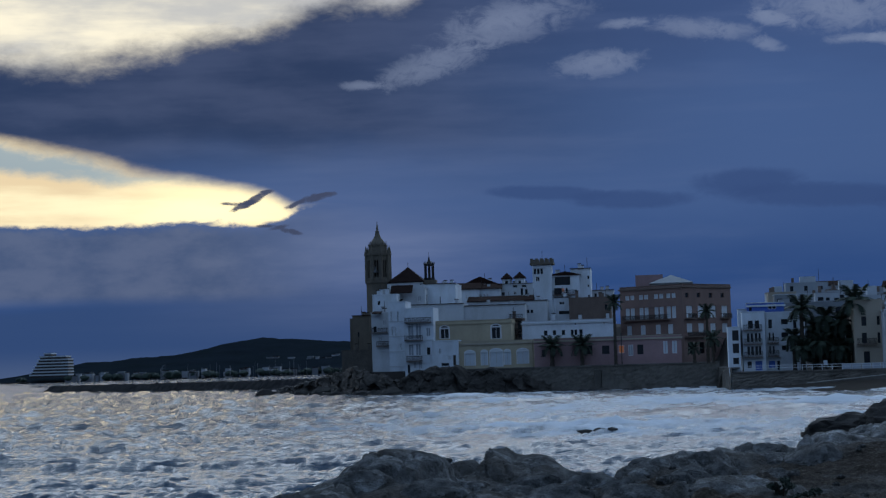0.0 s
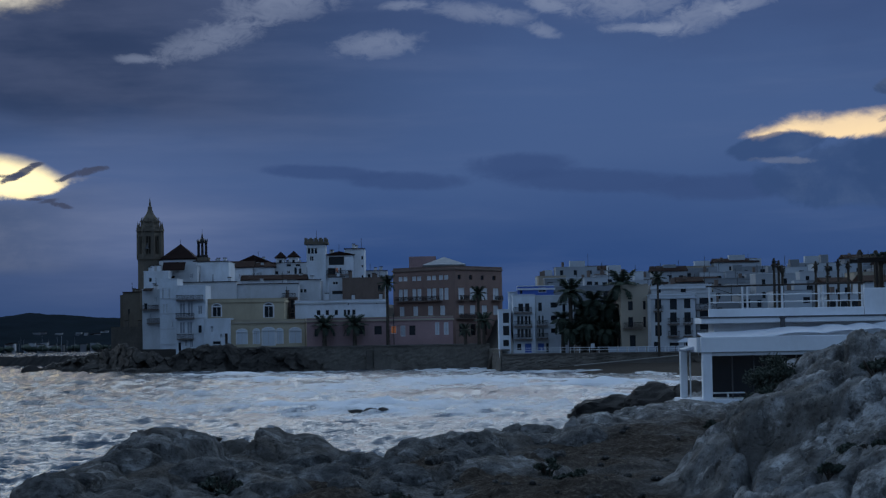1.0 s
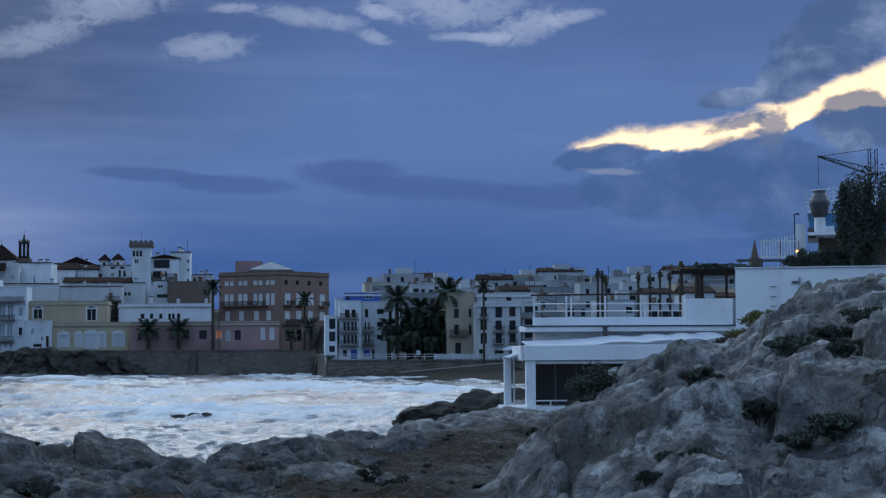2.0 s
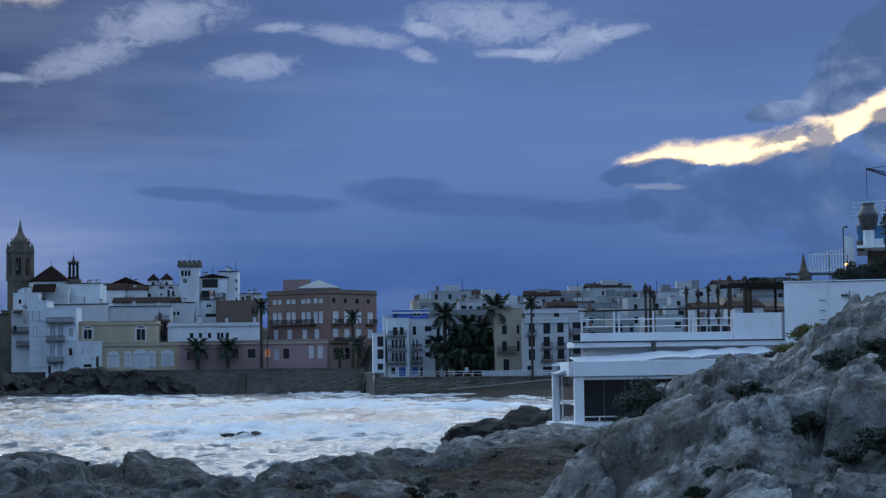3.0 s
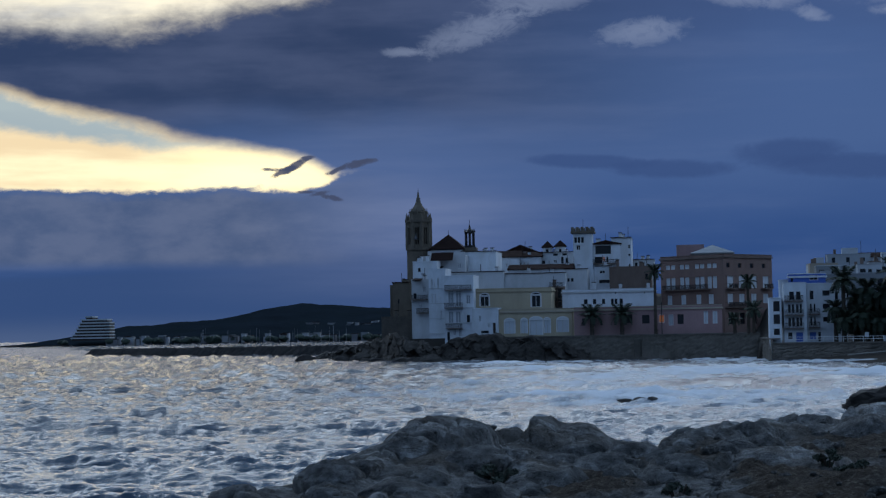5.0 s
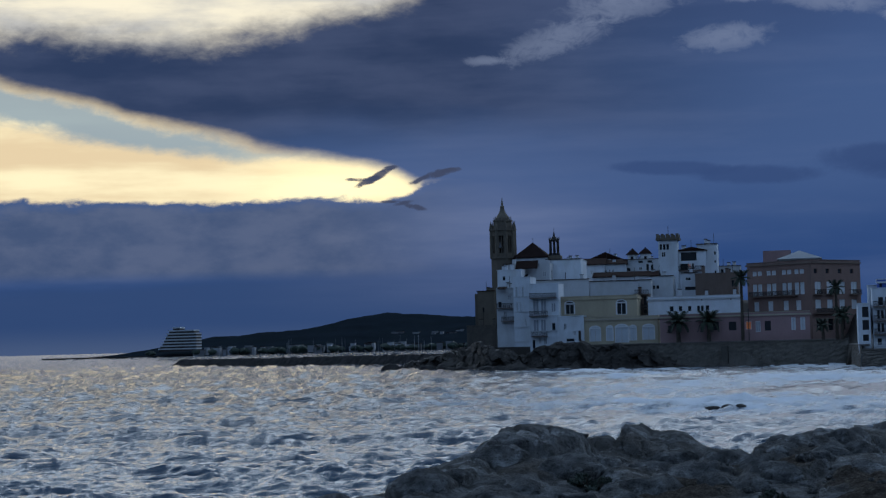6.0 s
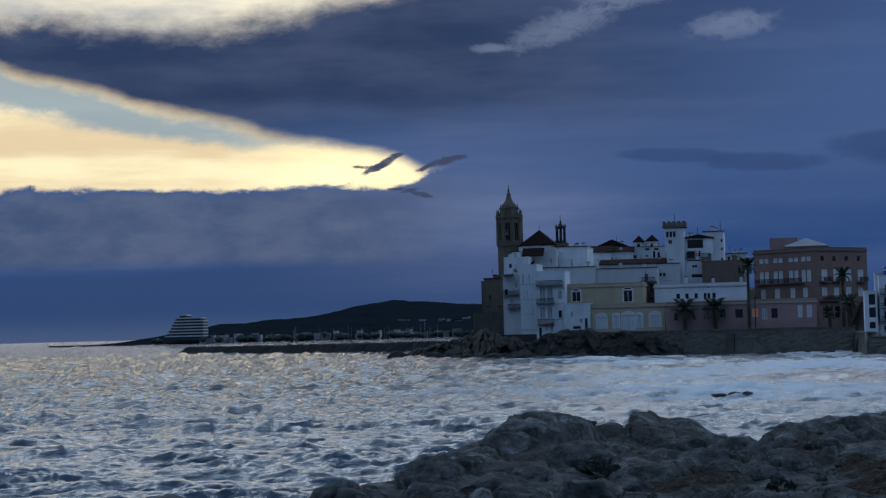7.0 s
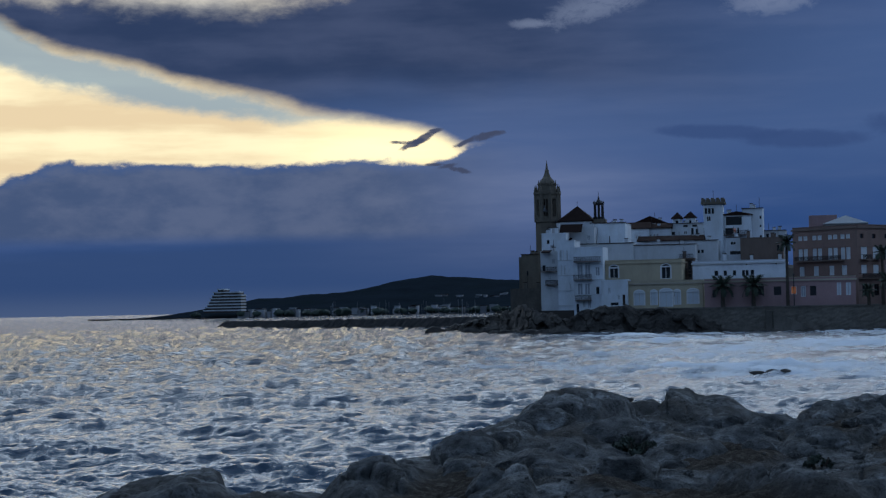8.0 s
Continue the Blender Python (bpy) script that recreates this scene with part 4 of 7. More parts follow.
def house(label, x0, x1, z0, z1, y, deep, wall, openings=(), side=(), balconies=(), roof="flat", roof_mat=None, cornice=None, turn=0.0,
          parapet=0.5, trim=None, name="house", category="house", group="", roof_rise=1.5, sink=4.0):
    """A building with its front at y: openings are (kind, x0, x1, z0, z1) on the front; side the same along the right-hand wall, from its front corner."""
    base = z0
    ob = thing(name, label, category, x1 if turn else (x0 + x1) / 2, y, base, turn, group)
    off = x1 if turn else (x0 + x1) / 2
    w0, w1, h = x0 - off, x1 - off, z1 - z0

    def front(u, n, z):
        return (u, n, z)

    def right(u, n, z):
        return (w1 - n, u, z)

    fr = [(k, a - off, b - off, c - base, d - base) for k, a, b, c, d in openings]
    fr = [(k, max(a, w0 + 0.1), min(b, w1 - 0.1), max(c, -0.0), min(d, h - 0.1)) for k, a, b, c, d in fr]
    sd = [(k, a, b, c - base, d - base) for k, a, b, c, d in side]
    bm = bmesh.new()
    face_wall(bm, w0, w1, -sink, h, [o[1:] for o in fr], front)
    face_wall(bm, 0, deep, -sink, h, [o[1:] for o in sd], right)
    v = [bm.verts.new(p) for p in ((w0, deep, -sink), (w0, 0, -sink), (w0, 0, h), (w0, deep, h))]
    bm.faces.new(v)
    v = [bm.verts.new(p) for p in ((w1, deep, -sink), (w0, deep, -sink), (w0, deep, h), (w1, deep, h))]
    bm.faces.new(v)
    bmesh.ops.remove_doubles(bm, verts=bm.verts, dist=0.001)
    bmesh.ops.recalc_face_normals(bm, faces=bm.faces)
    part("wall", bm, wall, ob)
    # dark room behind the openings
    bm = bmesh.new()
    if roof == "flat":
        box(bm, w0 + 0.02, w1 - 0.02, 0.02, deep - 0.02, h - 0.25, h - 0.02 if not parapet else h - 0.2)
        part("roof", bm, roof_mat or ROOF_FLAT, ob)
        if parapet:
            bm = bmesh.new()
            for a, b, c, d in ((w0 - 0.08, w1 + 0.08, -0.08, 0.22), (w0 - 0.08, w1 + 0.08, deep - 0.22, deep + 0.08), (w0 - 0.08, w0 + 0.22, 0.22, deep - 0.22), (w1 - 0.22, w1 + 0.08, 0.22, deep - 0.22)):
                box(bm, a, b, c, d, h, h + 0.14)
            part("parapet_coping", bm, cornice or wall, ob)
    else:
        e = 0.35
        a, b, c, d = w0 - e, w1 + e, -e, deep + e
        cx, cy = (a + b) / 2, (c + d) / 2
        vs = [bm.verts.new(p) for p in ((a, c, h), (b, c, h), (b, d, h), (a, d, h))]
        us = [bm.verts.new(p) for p in ((a, c, h + 0.18), (b, c, h + 0.18), (b, d, h + 0.18), (a, d, h + 0.18))]
        bm.faces.new(vs[::-1])
        for i in range(4):
            bm.faces.new((vs[i], vs[(i + 1) % 4], us[(i + 1) % 4], us[i]))
        if roof == "pyramid":
            tip = bm.verts.new((cx, cy, h + 0.18 + roof_rise))
            for i in range(4):
                bm.faces.new((us[i], us[(i + 1) % 4], tip))
        elif roof == "gable":   # ridge across, eaves to the front
            r0, r1 = bm.verts.new((a, cy, h + 0.18 + roof_rise)), bm.verts.new((b, cy, h + 0.18 + roof_rise))
            bm.faces.new((us[0], us[1], r1, r0))
            bm.faces.new((us[2], us[3], r0, r1))
            bm.faces.new((us[1], us[2], r1))
            bm.faces.new((us[3], us[0], r0))
        elif roof == "gable_front":
            r0, r1 = bm.verts.new((cx, c, h + 0.18 + roof_rise)), bm.verts.new((cx, d, h + 0.18 + roof_rise))
            bm.faces.new((us[1], us[2], r1, r0))
            bm.faces.new((us[3], us[0], r0, r1))
            bm.faces.new((us[0], us[1], r0))
            bm.faces.new((us[2], us[3], r1))
        part("roof", bm, roof_mat or ROOF_TILE, ob)
    if cornice:
        bm = bmesh.new()
        box(bm, w0 - 0.25, w1 + 0.25, -0.25, -0.003, h - 0.7, h - 0.35)
        box(bm, w1 + 0.003, w1 + 0.25, 0.0, deep, h - 0.7, h - 0.35)
        part("cornice", bm, cornice, ob)
    for o in fr:
        opening(o[0], *o[1:], front, ob, trim)
    for o in sd:
        opening(o[0], *o[1:], right, ob, trim)
    if 388 < y < 396 and x1 < -50 and h > 8:
        for k in range(1, int(h / 3.3)):
            part("storey_band", B(w0 - 0.05, w1 + 0.05, -0.13, -0.003, k * 3.3 + 0.55, k * 3.3 + 0.75), WHITE_OLD, ob)
    if 395 < y < 452 and x1 < 0 and category == "house" and x1 - x0 > 3:
        r = random.Random(int(abs(x0) * 10))
        for _ in range(r.randint(1, 3)):
            u, n_, tall_ = r.uniform(w0 + 0.6, w1 - 1.2), r.uniform(1.0, max(1.2, deep - 2)), r.uniform(0.9, 1.7)
            ch = part("chimney", B(u, u + 0.7, n_, n_ + 0.7, h - 0.3, h + tall_), wall, ob)
            part("cap", B(u - 0.1, u + 0.8, n_ - 0.1, n_ + 0.8, h + tall_, h + tall_ + 0.14), ROOF_DARK, ch)
        if r.random() < 0.5:
            u = r.uniform(w0 + 0.5, w1 - 0.5)
            part("aerial", tube(bmesh.new(), (u, 2, h - 0.2), (u, 2, h + r.uniform(1.8, 3.4)), 0.05, 4), IRON, ob)
        if roof == "flat" and r.random() < 0.6:
            part("tile_edge", B(w0 - 0.2, w1 + 0.2, -0.22, 0.5, h + 0.145, h + 0.30), ROOF_TILE, ob)
    for bl in balconies:
        f = right if bl[0] == "side" else front
        u0, u1 = (bl[1], bl[2]) if bl[0] == "side" else (bl[1] - off, bl[2] - off)
        balcony(u0, u1, bl[3] - base, f, ob)
    return ob


# ---- houses on the sea wall ----
house("ochre two-storey villa, rear range with arched white windows", -52.10, -34.90, 5.48, 15.84, 395, 12, YELLOW,
      [("glass", -50.60, -48.70, 12.07, 14.26), ("glass", -39.30, -37.30, 11.69, 14.25)], trim=FRAME, cornice=YELLOW)
house("ochre villa front range with white shuttered doors", -46.10, -30.00, 5.48, 11.14, 390, 4.8, YELLOW,
      [("panel", -44.70, -42.60, 5.98, 8.62), ("panel", -41.10, -39.90, 5.97, 8.74), ("panel", -39.20, -36.60, 5.60, 8.85),
       ("panel", -36.10, -34.90, 5.96, 8.73), ("panel", -33.30, -31.00, 6.07, 8.72)], trim=FRAME, cornice=CREAM)
house("small whitewashed house on the sea wall", -51.70, -46.00, 5.51, 11.50, 389, 5.5, WHITE,
      [("curtain", -50.30, -49.70, 8.63, 9.95), ("door", -47.20, -46.60, 6.11, 8.38), ("curtain", -48.30, -47.70, 7.31, 8.27), ("dark", -49.80, -48.10, 6.11, 6.71)])
house("tall whitewashed house with glazed bay windows", -58.10, -51.60, 4.56, 18.78, 391.5, 9, WHITE,
      [("curtain", -57.30, -56.00, 12.15, 15.52), ("curtain", -55.60, -54.30, 12.15, 15.52), ("curtain", -57.30, -56.10, 8.53, 11.06), ("curtain", -55.70, -54.50, 8.53, 11.06),
       ("curtain", -53.30, -52.30, 12.63, 14.56), ("dark", -53.20, -52.50, 8.65, 10.21), ("dark", -57.60, -57.00, 4.69, 6.61), ("curtain", -56.30, -55.60, 5.76, 7.21), ("curtain", -55.10, -54.40, 5.52, 7.45)],
      balconies=[("front", -57.9, -52.0, 15.8), ("front", -58.00, -53.96, 11.9), ("front", -57.76, -54.19, 7.4)])
house("narrow white house with tall slit windows", -61.90, -58.10, 2.31, 20.44, 394, 9, WHITE,
      [("curtain", -61.50, -61.00, 16.00, 18.49), ("curtain", -60.70, -60.40, 15.98, 18.47), ("curtain", -60.00, -59.60, 15.97, 18.45), ("curtain", -61.30, -60.90, 12.76, 15.13), ("curtain", -60.60, -60.20, 12.75, 15.11),
       ("curtain", -59.80, -59.60, 12.73, 15.09), ("curtain", -59.40, -59.00, 9.49, 11.35)])
house("white house stepping down to the rocks", -66.90, -62.70, 9.01, 18.38, 401, 9, WHITE_OLD,
      [("dark", -66.50, -65.80, 14.11, 15.38), ("curtain", -65.30, -64.60, 11.80, 13.06), ("curtain", -64.30, -63.60, 15.58, 16.84)],
      balconies=[("front", -66.8, -63.2, 14.0), ("front", -65.8, -62.8, 11.0)])
house("white house with stepped top below the bell tower", -67.70, -62.10, 16.76, 22.69, 408, 8, WHITE,
      [("dark", -66.50, -65.90, 20.41, 21.31), ("dark", -64.10, -63.60, 19.83, 20.86), ("dark", -65.30, -64.90, 18.57, 19.35)])
house("white terrace house by the church", -66.60, -56.40, 19.41, 24.11, 414, 10, WHITE_OLD,
      [("dark", -64.20, -63.40, 22.35, 23.14), ("curtain", -58.10, -57.30, 21.13, 22.44)])
house("weathered brown stone house at the cape", -77.40, -73.20, 5.87, 18.71, 436, 14, SANDSTONE, [("dark", -76.20, -75.80, 13.75, 14.86)])
house("old stone retaining house on the cape rocks", -77.00, -69.90, 3.67, 10.29, 418, 14, STONE_WALL)
# ---- white houses higher up ----
house("large blank whitewashed gable wall", -58.00, -49.90, 19.93, 25.12, 420, 12, WHITE, [("dark", -53.70, -53.50, 20.58, 22.26), ("dark", -59.00, -58.50, 21.74, 22.78)])
house("long white blank garden wall house", -60.50, -46.80, 12.88, 19.92, 408, 8, WHITE_OLD, [("dark", -48.10, -44.30, 15.14, 15.39)])
house("long white blank garden wall house", -46.90, -32.90, 12.88, 19.33, 409, 8, WHITE_OLD)
house("white house with low brown tiled roof", -51.70, -46.10, 20.44, 24.35, 436, 8, WHITE,
      [("glass", -49.40, -49.00, 22.05, 22.86), ("glass", -48.50, -48.10, 22.05, 22.86), ("glass", -51.30, -50.70, 22.59, 23.94)], roof="gable", roof_rise=1.6)
house("white house with arched windows and tiled roof", -46.70, -41.10, 20.47, 24.39, 437, 8, WHITE,
      [("glass", -46.20, -45.60, 22.09, 23.17), ("glass", -45.20, -44.70, 22.09, 23.17), ("glass", -44.40, -43.90, 22.09, 23.17)], roof="gable", roof_rise=1.2)
house("white upper terrace house with tiled gable", -51.20, -42.40, 24.34, 25.72, 446, 8, WHITE, [("dark", -45.10, -44.10, 24.90, 25.45)], roof="gable_front", roof_rise=2.0)
house("white terraced house with many small windows", -41.70, -33.30, 20.84, 25.34, 440, 9, WHITE,
      [("dark", -41.00, -40.20, 22.75, 23.56), ("glass", -38.10, -37.30, 22.88, 23.70), ("dark", -36.30, -35.70, 22.75, 24.39), ("dark", -35.20, -34.60, 22.75, 24.11), ("dark", -38.20, -37.10, 24.66, 25.20), ("dark", -36.00, -34.90, 24.66, 25.20)])
house("long tiled lean-to roofed white house", -47.40, -32.50, 19.01, 20.85, 424, 7, WHITE_OLD, roof="gable", roof_rise=1.2)
house("small white lookout with pyramid tile roof", -41.00, -38.80, 25.05, 26.84, 443, 2.3, WHITE, [("dark", -40.30, -39.60, 25.60, 26.43)], roof="pyramid", roof_rise=1.5, roof_mat=ROOF_DARK, group="rooftop lookouts")
house("small white lookout with pyramid tile roof", -38.00, -35.60, 25.10, 27.03, 444, 2.3, WHITE, [("dark", -37.10, -36.50, 25.65, 26.47)], roof="pyramid", roof_rise=1.5, roof_mat=ROOF_DARK, group="rooftop lookouts")
house("white house with twin windows", -33.40, -28.30, 12.57, 20.29, 415, 8, WHITE_OLD, [("dark", -33.00, -32.40, 17.59, 18.36), ("dark", -32.10, -31.50, 17.59, 18.36)])
house("dark brown house with timber balconies", -36.40, -33.00, 11.18, 16.19, 405, 5, BROWN,
      [("dark", -35.70, -35.00, 13.81, 15.69), ("dark", -34.30, -33.60, 13.81, 15.69), ("dark", -35.70, -34.90, 11.94, 13.31), ("dark", -34.30, -33.60, 11.93, 13.31)],
      balconies=[("front", -36.18, -33.07, 13.0), ("front", -36.18, -33.07, 16.2)])
house("long low white house with a row of small windows", -33.10, -12.70, 11.38, 15.37, 402, 9, WHITE,
      [("dark", -28.30, -27.50, 12.14, 13.26), ("dark", -26.30, -25.60, 12.13, 13.25), ("dark", -24.30, -23.60, 12.13, 13.25), ("dark", -22.30, -21.70, 12.00, 13.25),
       ("dark", -21.50, -20.90, 12.00, 13.25), ("dark", -20.40, -19.70, 12.25, 13.25), ("dark", -15.00, -14.80, 14.37, 14.62), ("dark", -21.40, -21.10, 14.37, 14.62)], cornice=WHITE_OLD)
house("plain brown rendered house with flat roof", -23.30, -13.80, 13.61, 20.71, 416, 10, BROWN, [("dark", -15.10, -14.50, 17.74, 19.03)])
house("narrow white house with lean-to roof", -26.60, -23.00, 14.98, 20.98, 420, 8, WHITE, [("glass", -25.80, -24.50, 19.41, 20.19), ("dark", -25.90, -23.50, 17.20, 17.98)])
house("flat-topped white house with terrace", -19.20, -13.80, 20.57, 23.03, 440, 8, WHITE_OLD, [("dark", -18.40, -17.80, 21.66, 22.49), ("dark", -16.70, -16.20, 21.67, 22.49)])
# square lookout tower
tower = house("square whitewashed tower with battlements", -32.50, -28.00, 19.18, 29.33, 430, 4.6, WHITE,
              [("dark", -32.20, -31.60, 27.19, 28.52), ("dark", -31.40, -30.80, 27.19, 28.52), ("dark", -30.60, -30.00, 27.19, 28.53), ("glass", -31.80, -30.80, 25.45, 26.65)], name="watch_tower", category="tower", parapet=0)
W0, W1, HT = -2.29, 2.29, 10.25
part("cornice", B(W0 - 0.5, W1 + 0.5, -0.5, 5.1, HT, HT + 0.55), SANDSTONE, tower)
for i in range(5):
    for side_y in (-0.45, 4.55):
        part("merlon", B(W0 - 0.4 + i * 1.15, W0 + 0.3 + i * 1.15, side_y, side_y + 0.5, HT + 0.55, HT + 1.5), SANDSTONE, tower)
bm = tube(bmesh.new(), (0, 2.3, HT + 0.5), (0, 2.3, HT + 3.4), 0.05)
part("mast", bm, IRON, tower)
house("white terrace house with dark loggia", -28.20, -21.50, 19.24, 26.76, 432, 8, WHITE,
      [("dark", -27.40, -23.70, 24.47, 26.49), ("dark", -27.60, -25.80, 22.19, 23.80), ("lit", -25.80, -25.10, 22.73, 23.80), ("dark", -24.80, -24.40, 22.46, 23.80)],
      balconies=[("front", -28.12, -22.01, 22.2)], roof="gable_front", roof_rise=0.8, roof_mat=ROOF_TILE)
house("tall white slab house with a blank flank", -23.60, -18.90, 19.27, 28.16, 433, 8, WHITE, [("dark", -19.60, -19.20, 25.73, 26.54), ("dark", -19.60, -19.20, 23.85, 24.39), ("dark", -19.60, -19.20, 21.42, 21.96)])

# ---- low rose range and the great rose house ----
NEAR = 386.5 / 393


def nearer(z):
    return EYE_HEIGHT + (z - EYE_HEIGHT) * NEAR


house("low pale rose seafront range with dark windows", -29.90 * NEAR, 1.90 * NEAR, 5.2, nearer(11.26), 386.5, 5, PINK_LOW,
      [(k, a * NEAR, b * NEAR, nearer(c), nearer(d)) for k, a, b, c, d in
       (("dark", -15.20, -13.60, 7.61, 9.44), ("lit", -11.60, -10.40, 7.72, 9.43), ("curtain", -9.50, -8.50, 7.11, 9.43), ("dark", -7.60, -6.30, 7.35, 9.42), ("shutter", -2.00, -1.10, 7.34, 10.03),
        ("shutter", -0.10, 0.90, 7.33, 10.02), ("dark", -28.20, -27.50, 7.39, 8.97), ("dark", -18.60, -17.30, 7.74, 9.56))], cornice=CREAM)
FAR = 1.031


def farther(z):
    return EYE_HEIGHT + (z - EYE_HEIGHT) * FAR


house("big brown-rose rendered palace with shuttered windows", -14.6 * FAR, 2.4 * FAR, 5.6, farther(21.8), 384 * FAR, 17.5, PINK,
      [(k, (x + d) * FAR, (x + d + w) * FAR, farther(z), farther(z + h)) for x in (-13.1, -9.3, -5.2, -1.9) for k, d, w, z, h in
       (("shutter", 0, 1.1, 19.05, 0.95), ("shutter", 1.4, 1.1, 19.05, 0.95), ("shutter", 0, 1.1, 14.75, 2.5), ("shutter", 1.4, 1.1, 14.75, 2.5), ("shutter", 0.2, 1.3, 11.5, 2.0), ("dark", 0.2, 1.4, 7.1, 2.4))],
      side=[(k, (x + d) * FAR, (x + d + w) * FAR, farther(z), farther(z + h)) for x in (1.0, 5.0, 9.2, 13.4) for k, d, w, z, h in
            (("dark", 0, 1.2, 19.05, 0.95), ("shutter", 0.2, 2.1, 14.75, 2.5), ("shutter", 0.2, 1.9, 11.5, 2.0), ("dark", 0.3, 1.8, 7.1, 2.4))],
      balconies=[("front", -14.0, -1.2, farther(14.65)), ("side", 0.7, 3.9, farther(14.65)), ("side", 5.0, 8.0, farther(14.65)), ("side", 13.4, 16.7, farther(14.65)), ("side", 0.4, 8.2, farther(10.75))],
      turn=-38, cornice=BROWN, trim=None, name="palace", category="building", roof_mat=ROOF_FLAT)
house("penthouse in red-brown render", -7.60 * FAR, -1.60 * FAR, 22.0, farther(24.75), 413, 5, PINK_LOW, name="penthouse", category="building", parapet=0)
house("pale pyramid roof lantern on the palace", -4.20 * FAR, 4.60 * FAR, 22.0, farther(22.55), 409, 8, ROOF_PALE, roof="pyramid", roof_rise=1.9, roof_mat=ROOF_PALE, name="roof_lantern", category="roof lantern")

# ---- the white corner house and its neighbours along the beach ----
Y4 = 352
house("white four-storey corner house with blue ground floor", 13.40, 17.70, 3.27, 14.70, 352, 9, WHITE,
      [("dark", 14.50, 15.40, 11.51, 13.05), ("dark", 15.80, 16.60, 11.51, 13.05)]
      + [("dark", 14.20, 14.70, 8.98, 10.63), ("dark", 14.90, 15.40, 8.98, 10.63), ("dark", 15.70, 16.20, 8.98, 10.63), ("dark", 16.40, 16.80, 8.98, 10.63)]
      + [("dark", 14.20, 14.70, 6.46, 8.10), ("dark", 14.90, 15.40, 6.46, 8.10), ("dark", 15.70, 16.20, 6.45, 8.10), ("dark", 16.40, 16.80, 6.45, 8.10),
         ("dark", 14.10, 14.90, 4.04, 5.25), ("blue", 15.60, 16.90, 3.49, 5.25)],
      balconies=[("front", 13.52, 17.04, 11.3), ("front", 13.52, 17.04, 8.6), ("front", 13.52, 17.04, 6.1)])
house("white seafront house wing with balconies", 17.80, 25.30, 3.24, 14.50, 353, 9, WHITE,
      [("dark", 18.40, 19.10, 11.52, 13.18), ("dark", 20.80, 22.10, 12.18, 13.17), ("dark", 18.40, 18.70, 9.09, 10.64), ("dark", 19.10, 19.40, 9.09, 10.64), ("dark", 20.80, 22.10, 9.64, 10.63),
       ("dark", 18.40, 18.70, 6.56, 8.10), ("dark", 19.10, 19.40, 6.56, 8.10), ("dark", 20.80, 22.10, 7.21, 8.10), ("blue", 18.20, 19.40, 3.91, 5.24), ("dark", 19.80, 20.30, 3.47, 5.23), ("dark", 23.10, 23.70, 11.40, 12.95)],
      balconies=[("front", 18.08, 20.18, 8.7), ("front", 18.08, 20.18, 6.2)])
house("narrow white house with tall dark openings", 10.60, 12.90, 3.51, 11.83, 351, 7, WHITE,
      [("dark", 11.40, 12.60, 9.31, 11.28), ("dark", 11.40, 12.60, 6.90, 8.76), ("dark", 11.40, 12.50, 4.82, 6.03)])
house("white stair tower behind the corner house", 12.90, 14.60, 10.37, 15.40, 358, 5, WHITE, [("dark", 13.40, 13.70, 12.94, 13.94)])
house("roof room with blue painted panels", 14.60, 21.70, 14.79, 16.46, 356, 5, BLUE_PAINT, [("dark", 15.00, 15.50, 15.02, 16.13), ("glass", 18.60, 20.20, 15.24, 16.24)], cornice=WHITE, parapet=0.2)
house("cream rendered seafront house with long balcony", 33.10, 38.20, 2.50, 15.86, 338, 9, CREAM,
      [("dark", 37.20, 37.70, 11.29, 12.88), ("dark", 37.20, 37.70, 8.00, 9.91), ("dark", 34.40, 35.30, 11.19, 12.88), ("dark", 34.40, 35.30, 8.00, 9.91), ("dark", 34.60, 35.70, 3.24, 6.52)],
      balconies=[("front", 33.45, 36.97, 7.9)])
house("white four-storey seafront house with pilasters", 38.00, 46.30, 2.53, 13.83, 333, 9, WHITE_OLD,
      [("dark", 38.90, 40.00, 11.32, 13.31), ("dark", 38.80, 40.00, 8.81, 10.69), ("dark", 38.80, 40.00, 6.30, 8.29), ("dark", 41.60, 42.90, 11.11, 13.10), ("dark", 41.60, 42.80, 8.81, 10.58), ("dark", 41.60, 42.80, 6.40, 8.18),
       ("dark", 44.20, 45.40, 11.31, 13.10), ("dark", 44.20, 45.40, 8.80, 10.58), ("dark", 44.20, 45.40, 6.50, 8.17), ("dark", 38.50, 39.60, 2.96, 5.26), ("dark", 41.40, 43.10, 2.95, 5.04), ("dark", 44.10, 45.50, 2.94, 5.03)],
      balconies=[("front", 38.53, 40.22, 10.9), ("front", 41.06, 43.17, 8.5), ("front", 41.06, 43.17, 6.2), ("front", 43.91, 45.60, 8.5), ("front", 43.91, 45.60, 6.2)], cornice=WHITE)
house("pale upper storey set back behind a parapet", 38.80, 50.10, 13.94, 15.75, 338, 6, WHITE_OLD, [("dark", 40.00, 40.60, 14.37, 15.43), ("dark", 44.30, 45.30, 14.36, 15.43)], cornice=WHITE)
house("white apartment house with open balconies", 46.60, 50.30, 2.50, 14.06, 334, 8, WHITE_OLD,
      [("dark", 47.20, 49.70, 12.06, 13.22), ("dark", 47.20, 49.70, 9.75, 10.90), ("dark", 47.20, 49.60, 7.33, 8.49), ("dark", 47.20, 49.60, 4.18, 5.86)],
      balconies=[("front", 46.58, 50.29, 11.0), ("front", 46.58, 50.29, 8.6), ("front", 46.58, 50.29, 6.2)])


# ---- the church ----
church = thing("church", "brown sandstone church with octagonal bell tower and tiled roof", "church", -66, 450, 8)


